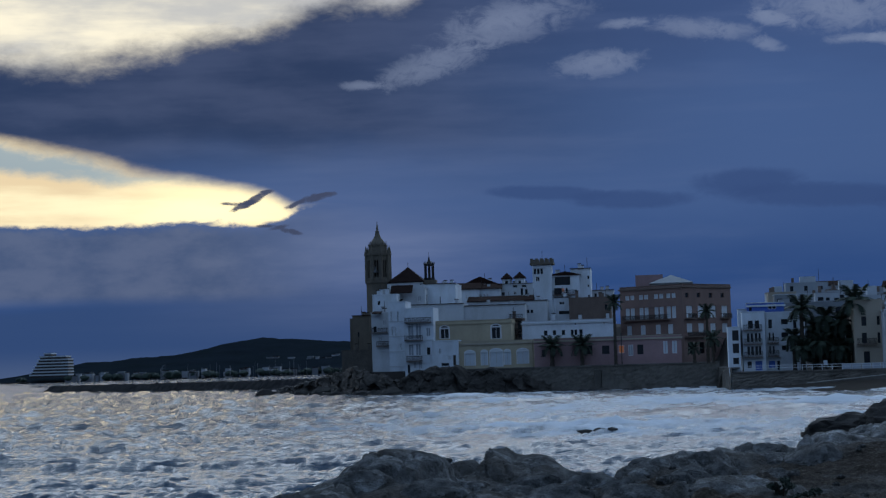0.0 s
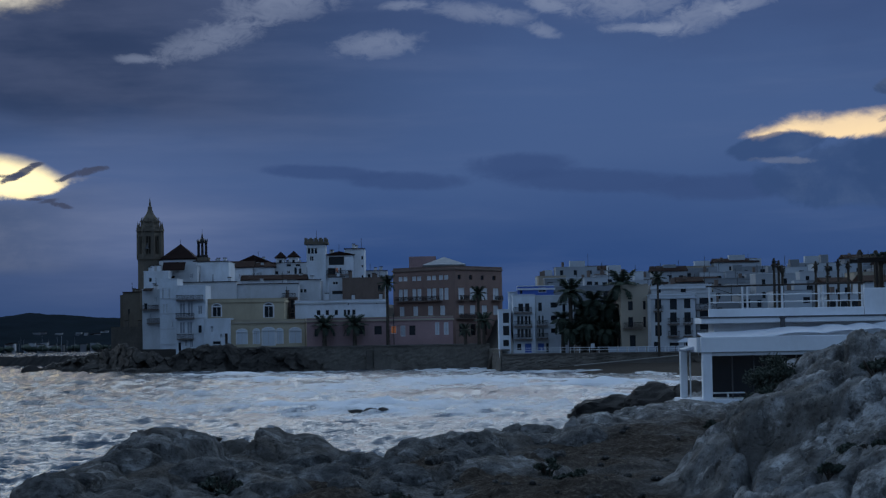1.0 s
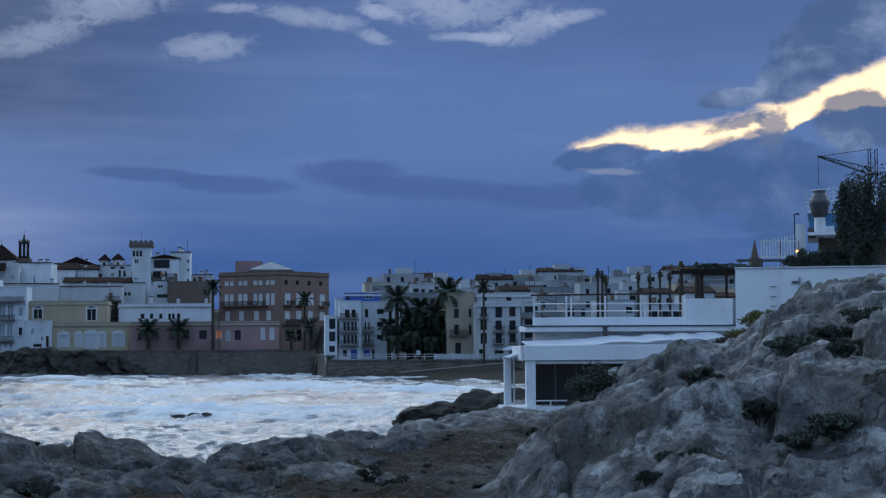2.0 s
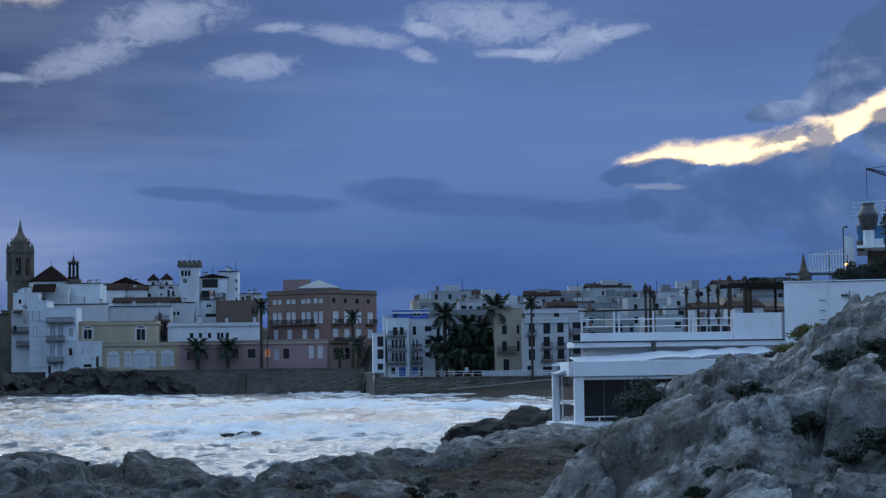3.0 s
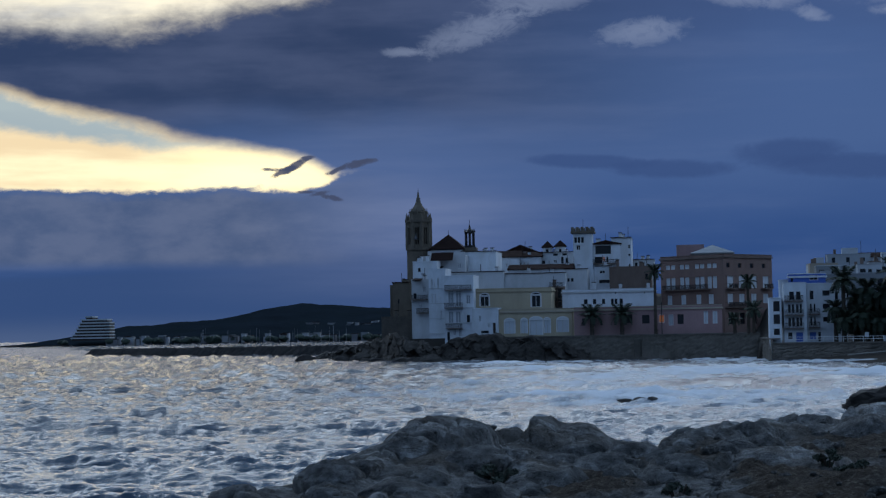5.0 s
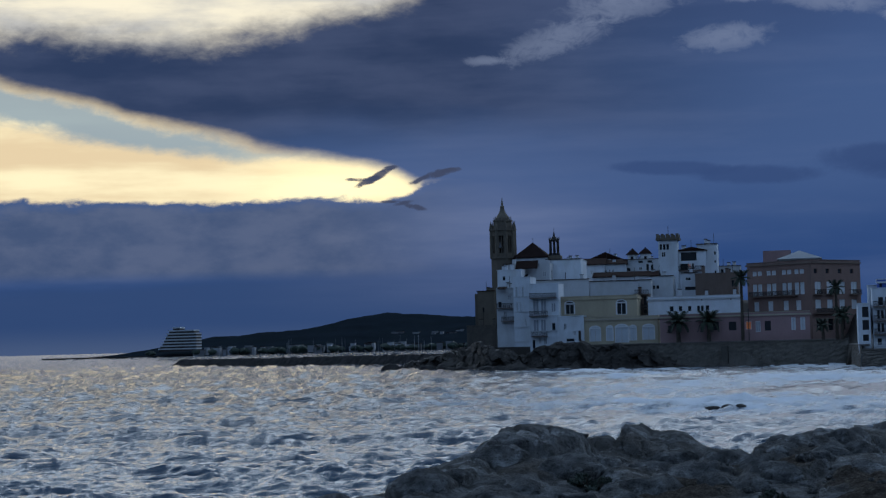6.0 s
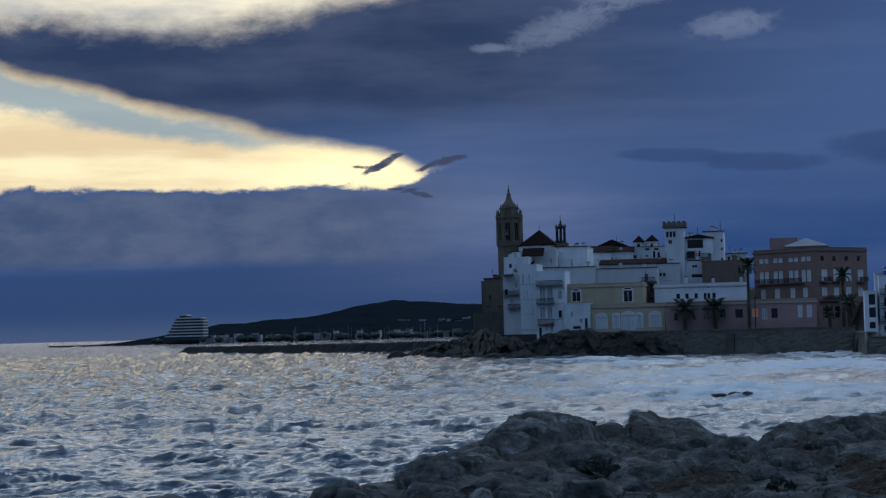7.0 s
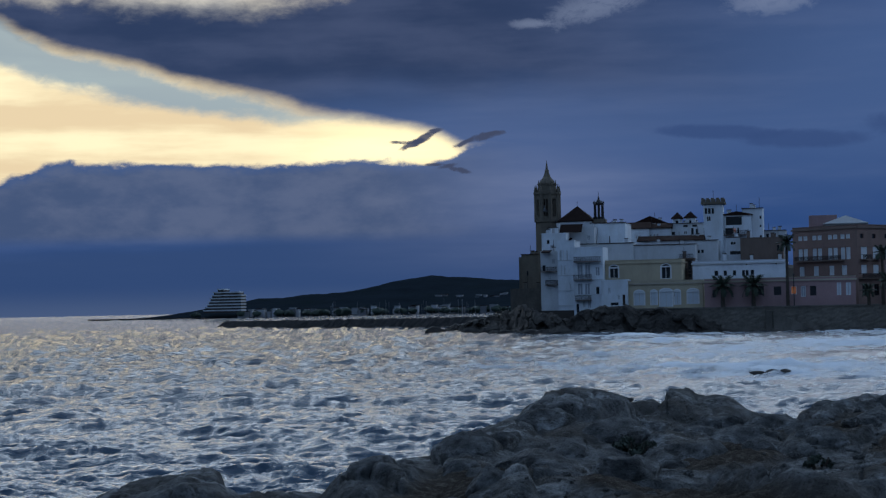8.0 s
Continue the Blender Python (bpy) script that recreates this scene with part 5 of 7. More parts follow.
def octa(bm, r, z0, z1, x=0.0, y=0.0, r1=None):
    return ring(bm, r, r if r1 is None else r1, z0, z1, 8, x, y, math.pi / 8)


TX0 = -6.95
bell = part("bell_tower", octa(bmesh.new(), 3.15, -4, 19.3, TX0), SANDSTONE, church)
for r_, z_, h_ in ((3.45, 19.3, 0.45), (3.55, 26.3, 0.5), (3.3, 8.0, 0.35)):
    part("string_course", octa(bmesh.new(), r_, z_, z_ + h_, TX0), SANDSTONE, bell)
bm = bmesh.new()
octa(bm, 2.2, 19.75, 26.3, TX0)
part("belfry_core", bm, DARK_WOOD, bell)
for i in range(8):
    a = math.pi / 4 * i + math.pi / 8
    bm = bmesh.new()
    ring(bm, 0.62, 0.58, 19.75, 26.3, 6, TX0 + 2.85 * math.cos(a), 2.85 * math.sin(a))
    ring(bm, 0.42, 0.0, 26.8, 28.9, 6, TX0 + 3.1 * math.cos(a), 3.1 * math.sin(a))
    part("buttress", bm, SANDSTONE, bell)
for i in range(8):   # arches over the bell openings
    a = math.pi / 4 * i
    q = Matrix.Translation((TX0 + 2.72 * math.cos(a), 2.72 * math.sin(a), 0)) @ Matrix.Rotation(a, 4, "Z")
    bm = bmesh.new()
    box(bm, -0.25, 0.2, -1.0, -0.55, 19.75, 25.0)
    box(bm, -0.25, 0.2, 0.55, 1.0, 19.75, 25.0)
    box(bm, -0.25, 0.2, -1.0, 1.0, 25.0, 26.3)
    box(bm, -0.25, 0.2, -0.55, 0.55, 19.75, 20.7)
    box(bm, -0.2, 0.15, -0.08, 0.08, 20.7, 25.0)
    bm.transform(q)
    part("arch", bm, SANDSTONE, bell)
part("bell", lathe(bmesh.new(), [(0.0, 23.4), (0.35, 23.3), (0.5, 22.6), (0.8, 21.9)], 12, TX0 - 0.4, -2.4), STEEL_DARK, bell, "dark bronze bell")
bm = bmesh.new()
octa(bm, 2.5, 26.8, 28.7, TX0, r1=2.35)
octa(bm, 2.55, 28.7, 29.0, TX0)
lathe(bm, [(2.0, 29.0), (1.85, 29.5), (1.45, 30.1), (1.0, 30.7), (0.68, 31.4), (0.5, 32.1), (0.56, 32.4), (0.3, 32.7), (0.26, 33.4), (0.12, 34.1), (0.03, 34.9)], 8, TX0)
part("dome", bm, SANDSTONE, bell)
for i in range(8):
    a = math.pi / 4 * i
    part("volute", ring(bmesh.new(), 0.25, 0.06, 28.4, 29.9, 5, TX0 + 2.15 * math.cos(a), 2.15 * math.sin(a)), SANDSTONE, bell)
part("nave", B(-3.7, 4.6, -3, 26, -4, 19.1), WHITE_OLD, church, "whitewashed nave wall")
bm = bmesh.new()
vs = [bm.verts.new(p) for p in ((-4.0, -3.3, 19.1), (4.9, -3.3, 19.1), (4.9, 5.6, 19.1), (-4.0, 5.6, 19.1), (-4.0, -3.3, 19.4), (4.9, -3.3, 19.4), (4.9, 5.6, 19.4), (-4.0, 5.6, 19.4), (0.45, 1.15, 23.2))]
for f in ((0, 1, 5, 4), (1, 2, 6, 5), (2, 3, 7, 6), (3, 0, 4, 7), (4, 5, 8), (5, 6, 8), (6, 7, 8), (7, 4, 8), (3, 2, 1, 0)):
    bm.faces.new([vs[i] for i in f])
part("crossing_roof", bm, ROOF_DARK, church)
part("finial", tube(bmesh.new(), (0.45, 1.15, 23.1), (0.45, 1.15, 24.3), 0.05), IRON, church)
part("side_chapel", B(-13.5, -9.0, -6, 14, -4, 10.5), SANDSTONE, church)
small = part("stair_turret", B(4.7, 7.8, -2, 1.4, 10, 19.6), SANDSTONE, church)
bm = bmesh.new()
octa(bm, 1.45, 19.6, 20.2, 6.05, -0.3)
part("lantern_base", bm, IRON, small)
bm = octa(bmesh.new(), 1.35, 23.2, 23.6, 6.05, -0.3)
lathe(bm, [(0.95, 23.6), (0.6, 24.2), (0.25, 24.6), (0.22, 25.1), (0.05, 25.6), (0.03, 26.7)], 8, 6.05, -0.3)
part("lantern", bm, IRON, small)
for i in range(8):
    a = math.pi / 4 * i
    bm = ring(bmesh.new(), 0.13, 0.11, 20.2, 23.2, 6, 6.05 + 1.15 * math.cos(a), -0.3 + 1.15 * math.sin(a))
    ring(bm, 0.16, 0.0, 23.6, 24.4, 6, 6.05 + 1.3 * math.cos(a), -0.3 + 1.3 * math.sin(a))
    part("column", bm, IRON, small)
part("core", ring(bmesh.new(), 0.35, 0.3, 20.2, 23.2, 6, 6.05, -0.3), IRON, small)


# ---- sea walls, promenade rails, stairs ----
def rough_wall(label, x0, y0, x1, y1, z0, z1, thick=1.4, bumpy=0.13):
    """Battered stone wall between two points of the plan."""
    ux, uy = x1 - x0, y1 - y0
    n = max(8, int(math.hypot(ux, uy) / 0.6))
    u, v = np.linspace(0, 1, n), np.linspace(0, 1, 16)
    V, U = np.meshgrid(v, u, indexing="ij")
    L = math.hypot(ux, uy)
    nx, ny = uy / L, -ux / L
    d1_, d2_, own_ = cells(U * L / 1.5, V * (z1 - z0) / 0.62)
    out = (1 - V) * 0.5 + bumpy * (smoothstep(d2_ - d1_, 0, 0.3) + own_ - 0.8)
    ob = sheet("wall", x0 + U * ux + nx * out, y0 + U * uy + ny * out, z0 + V * (z1 - z0), STONE_WALL, smooth=False)
    tagged(ob, label, "sea wall", kind="structure")
    ang = math.degrees(math.atan2(uy, ux))
    cp = thing("coping", "pale stone coping on the sea wall", "coping", x0, y0, z1, ang, kind="structure")
    k = max(1, int(L / 2.4))
    for i in range(k):
        part("coping_stone", B(i * L / k + 0.01, (i + 1) * L / k - 0.01, -0.22, thick, -0.02, 0.22), STONE_BLOCK, cp)
    return ob


rough_wall("tall weathered stone sea wall", -46.5, 384.6, 9.5, 383, -1.5, 5.1)
rough_wall("stone corner of the sea wall", 9.5, 383, 11.0, 346, -1.5, 4.0)
rough_wall("long low stone wall above the beach", 11.0, 346, 72, 312, 0.2, 3.2)
rough_wall("stone wall round the cape", -83, 430, -66, 397, -1.5, 4.4)
stairs = thing("wall_stairs", "dark stone stairs running down the sea wall", "stairs", -15.0, 383.2, 0)
for i in range(22):
    part("step", B(i * 0.36, i * 0.36 + 0.36, -1.5, -0.1, -1, 4.3 - i * 0.18), STONE_WALL, stairs)
part("buttress", B(-1.6, -0.1, -1.1, 0.2, -1, 4.4, bevel=0.1), STONE_WALL, stairs)


def railing(label, x0, y0, z0, x1, y1, z1, h=1.0, gap=1.5, mat=None, rails=(1.0, 0.55), r=0.035):
    ob = thing("railing", label, "railing", x0, y0, z0)
    d = Vector((x1 - x0, y1 - y0, z1 - z0))
    n = max(1, round(d.length / gap))
    for i in range(n + 1):
        p = d * (i / n)
        part("post", tube(bmesh.new(), p, p + Vector((0, 0, h)), r * 1.2), mat or STEEL_PALE, ob)
    for k in rails:
        part("rail", tube(bmesh.new(), Vector((0, 0, h * k)), d + Vector((0, 0, h * k)), r), mat or STEEL_PALE, ob)
    return ob


railing("pale metal promenade railing on the low wall", 11.5, 346.8, 3.4, 46, 327.6, 3.4, mat=STEEL_PALE, gap=2.0, r=0.05)
ramp = thing("beach_ramp", "long stone ramp going down to the beach", "ramp", 24, 337.5, 0)
bm = bmesh.new()
vs = [bm.verts.new(p) for p in ((0, -1.6, 0.3), (20, -12.8, 0.3), (20, -11.4, 0.3), (0, -0.3, 0.3), (0, -1.6, 1.0), (20, -12.8, 2.9), (20, -11.4, 2.9), (0, -0.3, 1.0))]
for f in ((3, 2, 1, 0), (4, 5, 6, 7), (0, 1, 5, 4), (1, 2, 6, 5), (2, 3, 7, 6), (3, 0, 4, 7)):
    bm.faces.new([vs[i] for i in f])
part("slope", bm, STONE_BLOCK, ramp)
part("kerb", tube(bmesh.new(), (0, -1.6, 1.05), (20, -12.8, 2.95), 0.13, 6), PAVING, ramp, "pale kerb")


# ---- rocks in and by the water ----
def rock_mesh(seed, sx, sy, sz, n=4, rough=0.32, cuts=16):
    """A boulder: a ball chopped by random fracture planes, then worn."""
    r = random.Random(seed * 11 + 3)
    planes = []
    for _ in range(cuts):
        d = Vector((r.gauss(0, 1), r.gauss(0, 1), r.gauss(0.1, 0.8))).normalized()
        planes.append((d, r.uniform(0.58, 0.92)))
    bm = bmesh.new()
    bmesh.ops.create_icosphere(bm, subdivisions=n, radius=1)
    for v in bm.verts:
        p = v.co * 1.1 + Vector((seed * 3.7, seed * 1.3, -seed))
        q = v.co * (1 + rough * 0.6 * noise.noise(p * 1.4))
        for d, h in planes:
            over_ = q.dot(d) - h
            if over_ > 0:
                q = q - d * over_ * 0.92
        q = q * (1.04 + 0.10 * noise.noise(p * 4.5) + 0.06 * noise.noise(p * 11))
        v.co = Vector((q.x * sx, q.y * sy, q.z * sz))
    return bm


def rock(label, x, y, z, sx, sy, sz, seed, mat=SEA_ROCK, n=4, name="rock"):
    ob = part(name, rock_mesh(seed, sx, sy, sz, n), mat)
    ob.location = (x, y, z)
    ob.data.polygons.foreach_set("use_smooth", [mat is not SEA_ROCK] * len(ob.data.polygons))
    return tagged(ob, label, "rock")


# broken cliff under the houses of the cape
cl_u, cl_v = np.linspace(0, 1, 420), np.linspace(0, 1, 40)
CV, CU = np.meshgrid(cl_v, cl_u, indexing="ij")
cliff_x = np.interp(CU, [0, 0.12, 0.28, 0.42, 0.56, 0.72, 0.86, 1], [-97, -85, -75, -67, -58, -47, -36, -26])
cliff_y = np.interp(CU, [0, 0.12, 0.28, 0.42, 0.56, 0.72, 0.86, 1], [434, 424, 408, 391, 384, 383.2, 383, 383])
cliff_top = np.interp(CU, [0, 0.10, 0.2, 0.34, 0.42, 0.5, 0.56, 0.62, 0.72, 0.86, 1], [0.3, 2.6, 3.6, 5.4, 4.6, 3.2, 2.4, 4.4, 4.9, 4.0, 1.0])
cliff_top = cliff_top + 0.7 + 1.1 * fbm(CU * 26, CU * 0 + 3.3, 4, 0.55)
k1, k2, kown = cells(cliff_x / 2.4 + 0.4 * fbm(cliff_x / 3, CV * 4, 3), CV * 2.6 + cliff_x * 0.22)
spread = (1 - CV) ** 1.2 * 3.2 + 2.2 * (kown - 0.4) * smoothstep(k2 - k1, 0.0, 0.18) + 1.0 * fbm(cliff_x / 4.0, CV * 2.2, 4, 0.55)
cliff = sheet("cliff", cliff_x - 0.25 * spread, cliff_y - spread, -1.4 + CV * (cliff_top + 1.4) + 0.35 * fbm(cliff_x / 0.9, CV * 7, 3), SEA_ROCK, smooth=False)
tagged(cliff, "dark broken rock cliff under the white houses", "cliff", kind="structure")
cliff_back = sheet("cliff_top", np.stack([cliff_x[-1] - 0.25 * spread[-1], cliff_x[-1], cliff_x[-1]]), np.stack([cliff_y[-1] - spread[-1], cliff_y[-1] + 1.5, cliff_y[-1] + 7]),
                   np.stack([cliff_top[-1] + 0.35 * fbm(cliff_x[-1] / 0.9, CV[-1] * 7, 3), cliff_top[-1] + 0.3, cliff_top[-1] * 0 - 1.5]), SEA_ROCK, smooth=False)
tagged(cliff_back, "rough rock ledge along the top of the cliff", "cliff", kind="structure")
rng = random.Random(5)
for i in range(46):
    t = i / 45
    x = -98 + 106 * t + rng.uniform(-2, 2)
    y = float(np.interp(x, [-98, -85, -75, -67, -58, 9], [432, 420, 404, 387, 380, 379])) - rng.uniform(0, 4)
    s = rng.uniform(0.9, 2.0) * (1.2 if t < 0.5 else 0.6)
    tagged(rock("dark wave-washed boulder at the foot of the cape", x, y, rng.uniform(-0.6, 0.1), s * 1.5, s, s * rng.uniform(0.6, 1.0), i + 1, n=3), group="cape boulders")
for x, y, sx, sy, sz, i in ((-6.6, 162.5, 0.9, 0.5, 0.34, 60), (-5.5, 162, 0.7, 0.5, 0.52, 61), (-8.0, 163, 0.8, 0.4, 0.24, 62), (-4.6, 162.6, 0.5, 0.4, 0.26, 63)):
    tagged(rock("low black reef rock awash in the sea", x, y, 0.12, sx, sy, sz, i, n=3), group="reef rocks")
for x, y, z, sx, sy, sz, i in ((13.2, 142, 0.1, 3.4, 3.0, 1.7, 70), (16.4, 140, 0.4, 3.4, 3.2, 2.4, 71), (10.9, 143, -0.1, 1.8, 2.0, 1.0, 72), (18.8, 138, 0.5, 2.6, 3.0, 2.7, 73), (15.0, 134, -0.1, 3.0, 2.6, 1.4, 74)):
    tagged(rock("big dark rock at the water's edge", x, y, z, sx, sy, sz, i), group="shore rocks")

# ---- the breakwater, the far coast ----
u = np.linspace(0, 1, 260)
v = np.linspace(-1, 1, 15)
V_, U_ = np.meshgrid(v, u, indexing="ij")
MX, MY = -244 + 146 * U_, 688 - 176 * U_ ** 0.9
prof = np.clip(1.25 - np.abs(V_) * 1.25, 0, 1)
mz = -1 + (3.3 + 0.9 * U_) * np.minimum(prof * 1.4, 1) * smoothstep(U_, 0.0, 0.05) + 0.7 * fbm(U_ * 110, V_ * 5, 4, 0.6) * (np.abs(V_) > 0.25)
mole = sheet("breakwater", MX + V_ * 3.0, MY + V_ * 7.5, mz, MOLE_ROCK, smooth=False)
tagged(mole, "long low breakwater of dark boulders", "breakwater")
far_mole = part("breakwater", B(-655, -548, 1493, 1500, -1, 1.4, bevel=0.4), MOLE_ROCK)
tagged(far_mole, "thin dark far-off harbour mole", "breakwater")
hx, hy = np.linspace(-680, 60, 240), np.linspace(1490, 2500, 50)
HY, HX = np.meshgrid(hy, hx, indexing="ij")
ridge_line = np.interp(HX, [-680, -668, -640, -615, -584, -565, -544, -510, -486, -456, -438, -408, -373, -344, -309, -150, 60], [-3, -3, 3, 12, 19, 17.5, 21, 22.5, 24.5, 30.5, 35, 38, 34.3, 32, 32, 30, 24])
shore_rise = smoothstep(HY, 1495, 1800) * smoothstep(-HY, -2500, -2000)
HZ = -2 + (ridge_line + 2 + 1.6 * fbm(HX / 16, HY / 60, 4, 0.6)) * (0.25 + 0.75 * shore_rise) * smoothstep(HY, 1488, 1500)
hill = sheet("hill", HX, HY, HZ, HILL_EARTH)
tagged(hill, "dark wooded coastal hill across the bay", "hill", kind="structure")
hotel = thing("hotel", "white stepped hotel with dark balcony bands", "hotel", -529, 1492, 5)
for i in range(8):
    l = -17.5 + (i * 1.55 if i < 7 else 13)
    r = 17 if i < 6 else (15 if i == 6 else 2)
    part("storey", B(l + 0.6, r, 0.8, 14, i * 2.6, i * 2.6 + 1.5), DARK_WOOD, hotel)
    part("balcony_band", B(l, r + 0.3, 0, 14.2, i * 2.6 + 1.5, i * 2.6 + 2.6), WHITE_OLD, hotel)
rng = random.Random(11)
for i in range(120):
    x = rng.uniform(-515, -265)
    y = 1486 + rng.uniform(0, 12)
    w, hgt = rng.uniform(2.5, 6), rng.uniform(2, 5.5)
    z = 4.5
    if i > 74:
        x, y = rng.gauss(-318, 24), rng.uniform(1600, 1650)
        z = float(np.interp(x, [-400, -330, -260], [9, 13, 12])) + rng.uniform(-3, 3.5)
    ob = thing("far_house", "tiny pale house on the far shore", "house", x, y, z - 2, group="far shore houses")
    part("wall", B(-w / 2, w / 2, 0, 6, -6, hgt), FAR_WALL, ob)
    part("roof", B(-w / 2 - 0.2, w / 2 + 0.2, -0.2, 6.2, hgt, hgt + 0.5), ROOF_TILE if i % 2 else ROOF_PALE, ob)
for i in range(26):
    x = rng.uniform(-440, -270)
    ob = part("mast", tube(bmesh.new(), (0, 0, -3), (0, 0, rng.uniform(7, 12)), 0.09), FAR_WALL)
    ob.location = (x, 1480, 2)
    tagged(ob, "thin pale sailing-boat mast in the marina", "mast", group="marina masts")
for i in range(40):
    x, y = rng.uniform(-560, -260), 1484 + rng.uniform(0, 8)
    s = rng.uniform(2.5, 4.5)
    tree = part("tree", rock_mesh(100 + i, s * 1.2, s, s * 0.8, 2, 0.5), LEAF)
    tree.location = (x, y, 2.2 + s * 0.4)
    tagged(tree, "dark far-off tree clump by the shore", "tree", group="far shore trees")

# ---- the town climbing behind the beach ----
rng = random.Random(23)
for row, (y, el0, el1, n) in enumerate(((372, 0.9, 1.55, 13), (405, 1.35, 1.8, 15), (450, 1.5, 1.95, 19), (510, 1.65, 2.1, 20), (590, 1.8, 2.25, 20))):
    for i in range(n):
        a = 3.0 + (16.2 - 3.0) * (i + rng.uniform(0.1, 0.9)) / n
        if row == 0 and a < 5.6:
            continue
        x = y * math.tan(radians(a))
        top = EYE_HEIGHT + y * math.tan(radians(rng.uniform(el0, el1) + 0.02 * (a - 8)))
        w = rng.uniform(5, 11) * y / 450
        base = top - rng.uniform(7, 11)
        wins = []
        k = rng.randint(2, 4)
        for j in range(k):
            u0 = x - w / 2 + w * (j + 0.3) / k
            for zz in (top - 2.6, top - 5.4):
                if rng.random() < 0.75:
                    wins.append(("dark", u0, u0 + rng.uniform(0.8, 1.6), zz, zz + rng.uniform(1.2, 1.7)))
        tile = rng.random() < 0.22
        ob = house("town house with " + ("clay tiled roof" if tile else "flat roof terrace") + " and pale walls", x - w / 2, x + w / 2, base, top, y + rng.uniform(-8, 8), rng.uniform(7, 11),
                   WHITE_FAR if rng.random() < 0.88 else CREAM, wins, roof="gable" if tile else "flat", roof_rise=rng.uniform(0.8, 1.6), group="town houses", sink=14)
        if rng.random() < 0.5:
            hh = rng.uniform(1.6, 2.6)
            part("roof_room", B(-w * 0.15, w * 0.22, 2, 5, top - base - 0.2, top - base + hh), WHITE_FAR, ob)
        if rng.random() < 0.6:
            part("aerial", tube(bmesh.new(), (w * 0.3, 3, top - base), (w * 0.3, 3, top - base + rng.uniform(2, 4.5)), 0.06, 4), IRON, ob)
        if rng.random() < 0.4:
            part("chimney", B(-w * 0.35, -w * 0.35 + 0.8, 2, 2.8, top - base - 0.1, top - base + 1.7), BROWN, ob)
spire = thing("church_spire", "slim dark stone spire over the roofs", "spire", 174.64, 640.00, 35.53)
part("base", B(-1.7, 1.7, -1.7, 1.7, -9, 1.0), SANDSTONE, spire)
part("spire", ring(bmesh.new(), 1.5, 0.05, 1.0, 7.8, 8), SANDSTONE, spire)


# ---- trees ----
def frond_mesh(length, droop, width, pairs=12, seed=0):
    """A feather leaf: arched rib with leaflets on both sides."""
    r = random.Random(seed)
    bm = bmesh.new()
    pts = []
    for i in range(pairs + 1):
        t = i / pairs
        pts.append(Vector((length * t * (1 - 0.22 * droop * t), 0, length * (0.45 * t - droop * 0.85 * t * t))))
    for i in range(pairs):
        p, q = pts[i], pts[i + 1]
        for s in (-1, 1):
            w = width * 1.15 * math.sin(math.pi * (0.12 + 0.83 * i / pairs)) * r.uniform(0.8, 1.15)
            tip = (p + q) / 2 + Vector((length * 0.10, s * w, -w * r.uniform(0.35, 0.75)))
            bm.faces.new([bm.verts.new(c) for c in (p, q, tip + Vector((0.02, 0, 0)), tip - Vector((0.03, 0, 0)))])
        bm.faces.new([bm.verts.new(c) for c in (p + Vector((0, -0.04, 0)), q + Vector((0, -0.03, 0)), q + Vector((0, 0.03, 0)), p + Vector((0, 0.04, 0)))])
    me = bpy.data.meshes.new("frond")
    bm.to_mesh(me)
    bm.free()
    return me


FRONDS = {}


def palm(label, x, y, z, trunk, crown=2.6, fronds=26, mat=FROND, thick=0.3, group="promenade palms", droop=1.0, sink=0.4):
    ob = thing("palm_tree", label, "palm tree", x, y, z, random.Random(int(x * 7 + y)).uniform(0, 360), group)
    bm = bmesh.new()
    prof = []
    k = max(6, int(trunk / 0.5))
    for i in range(k + 1):
        prof.append((thick * (1.25 - 0.35 * i / k) * (1.08 if i % 2 else 0.94), -sink + (trunk + sink) * i / k - 0.1))
    prof.append((thick * 1.7, trunk + 0.1))
    prof.append((thick * 0.6, trunk + 0.6))
    lathe(bm, prof, 8)
    part("trunk", bm, BARK, ob)
    for i in range(fronds):
        tier = i % 3
        key = (round(crown, 1), tier, i % 2, mat.name, droop)
        if key not in FRONDS:
            me = frond_mesh(crown, (0.35, 0.75, 1.15)[tier] * droop, crown * 0.20, 12, tier * 2 + i % 2)
            me.materials.append(mat)
            FRONDS[key] = me
        f = new("frond", FRONDS[key])
        f.parent = ob
        f.matrix_local = pose(0, 0, trunk + 0.2, 0, (-38, -12, 10)[tier], i * 137.5)
    return ob



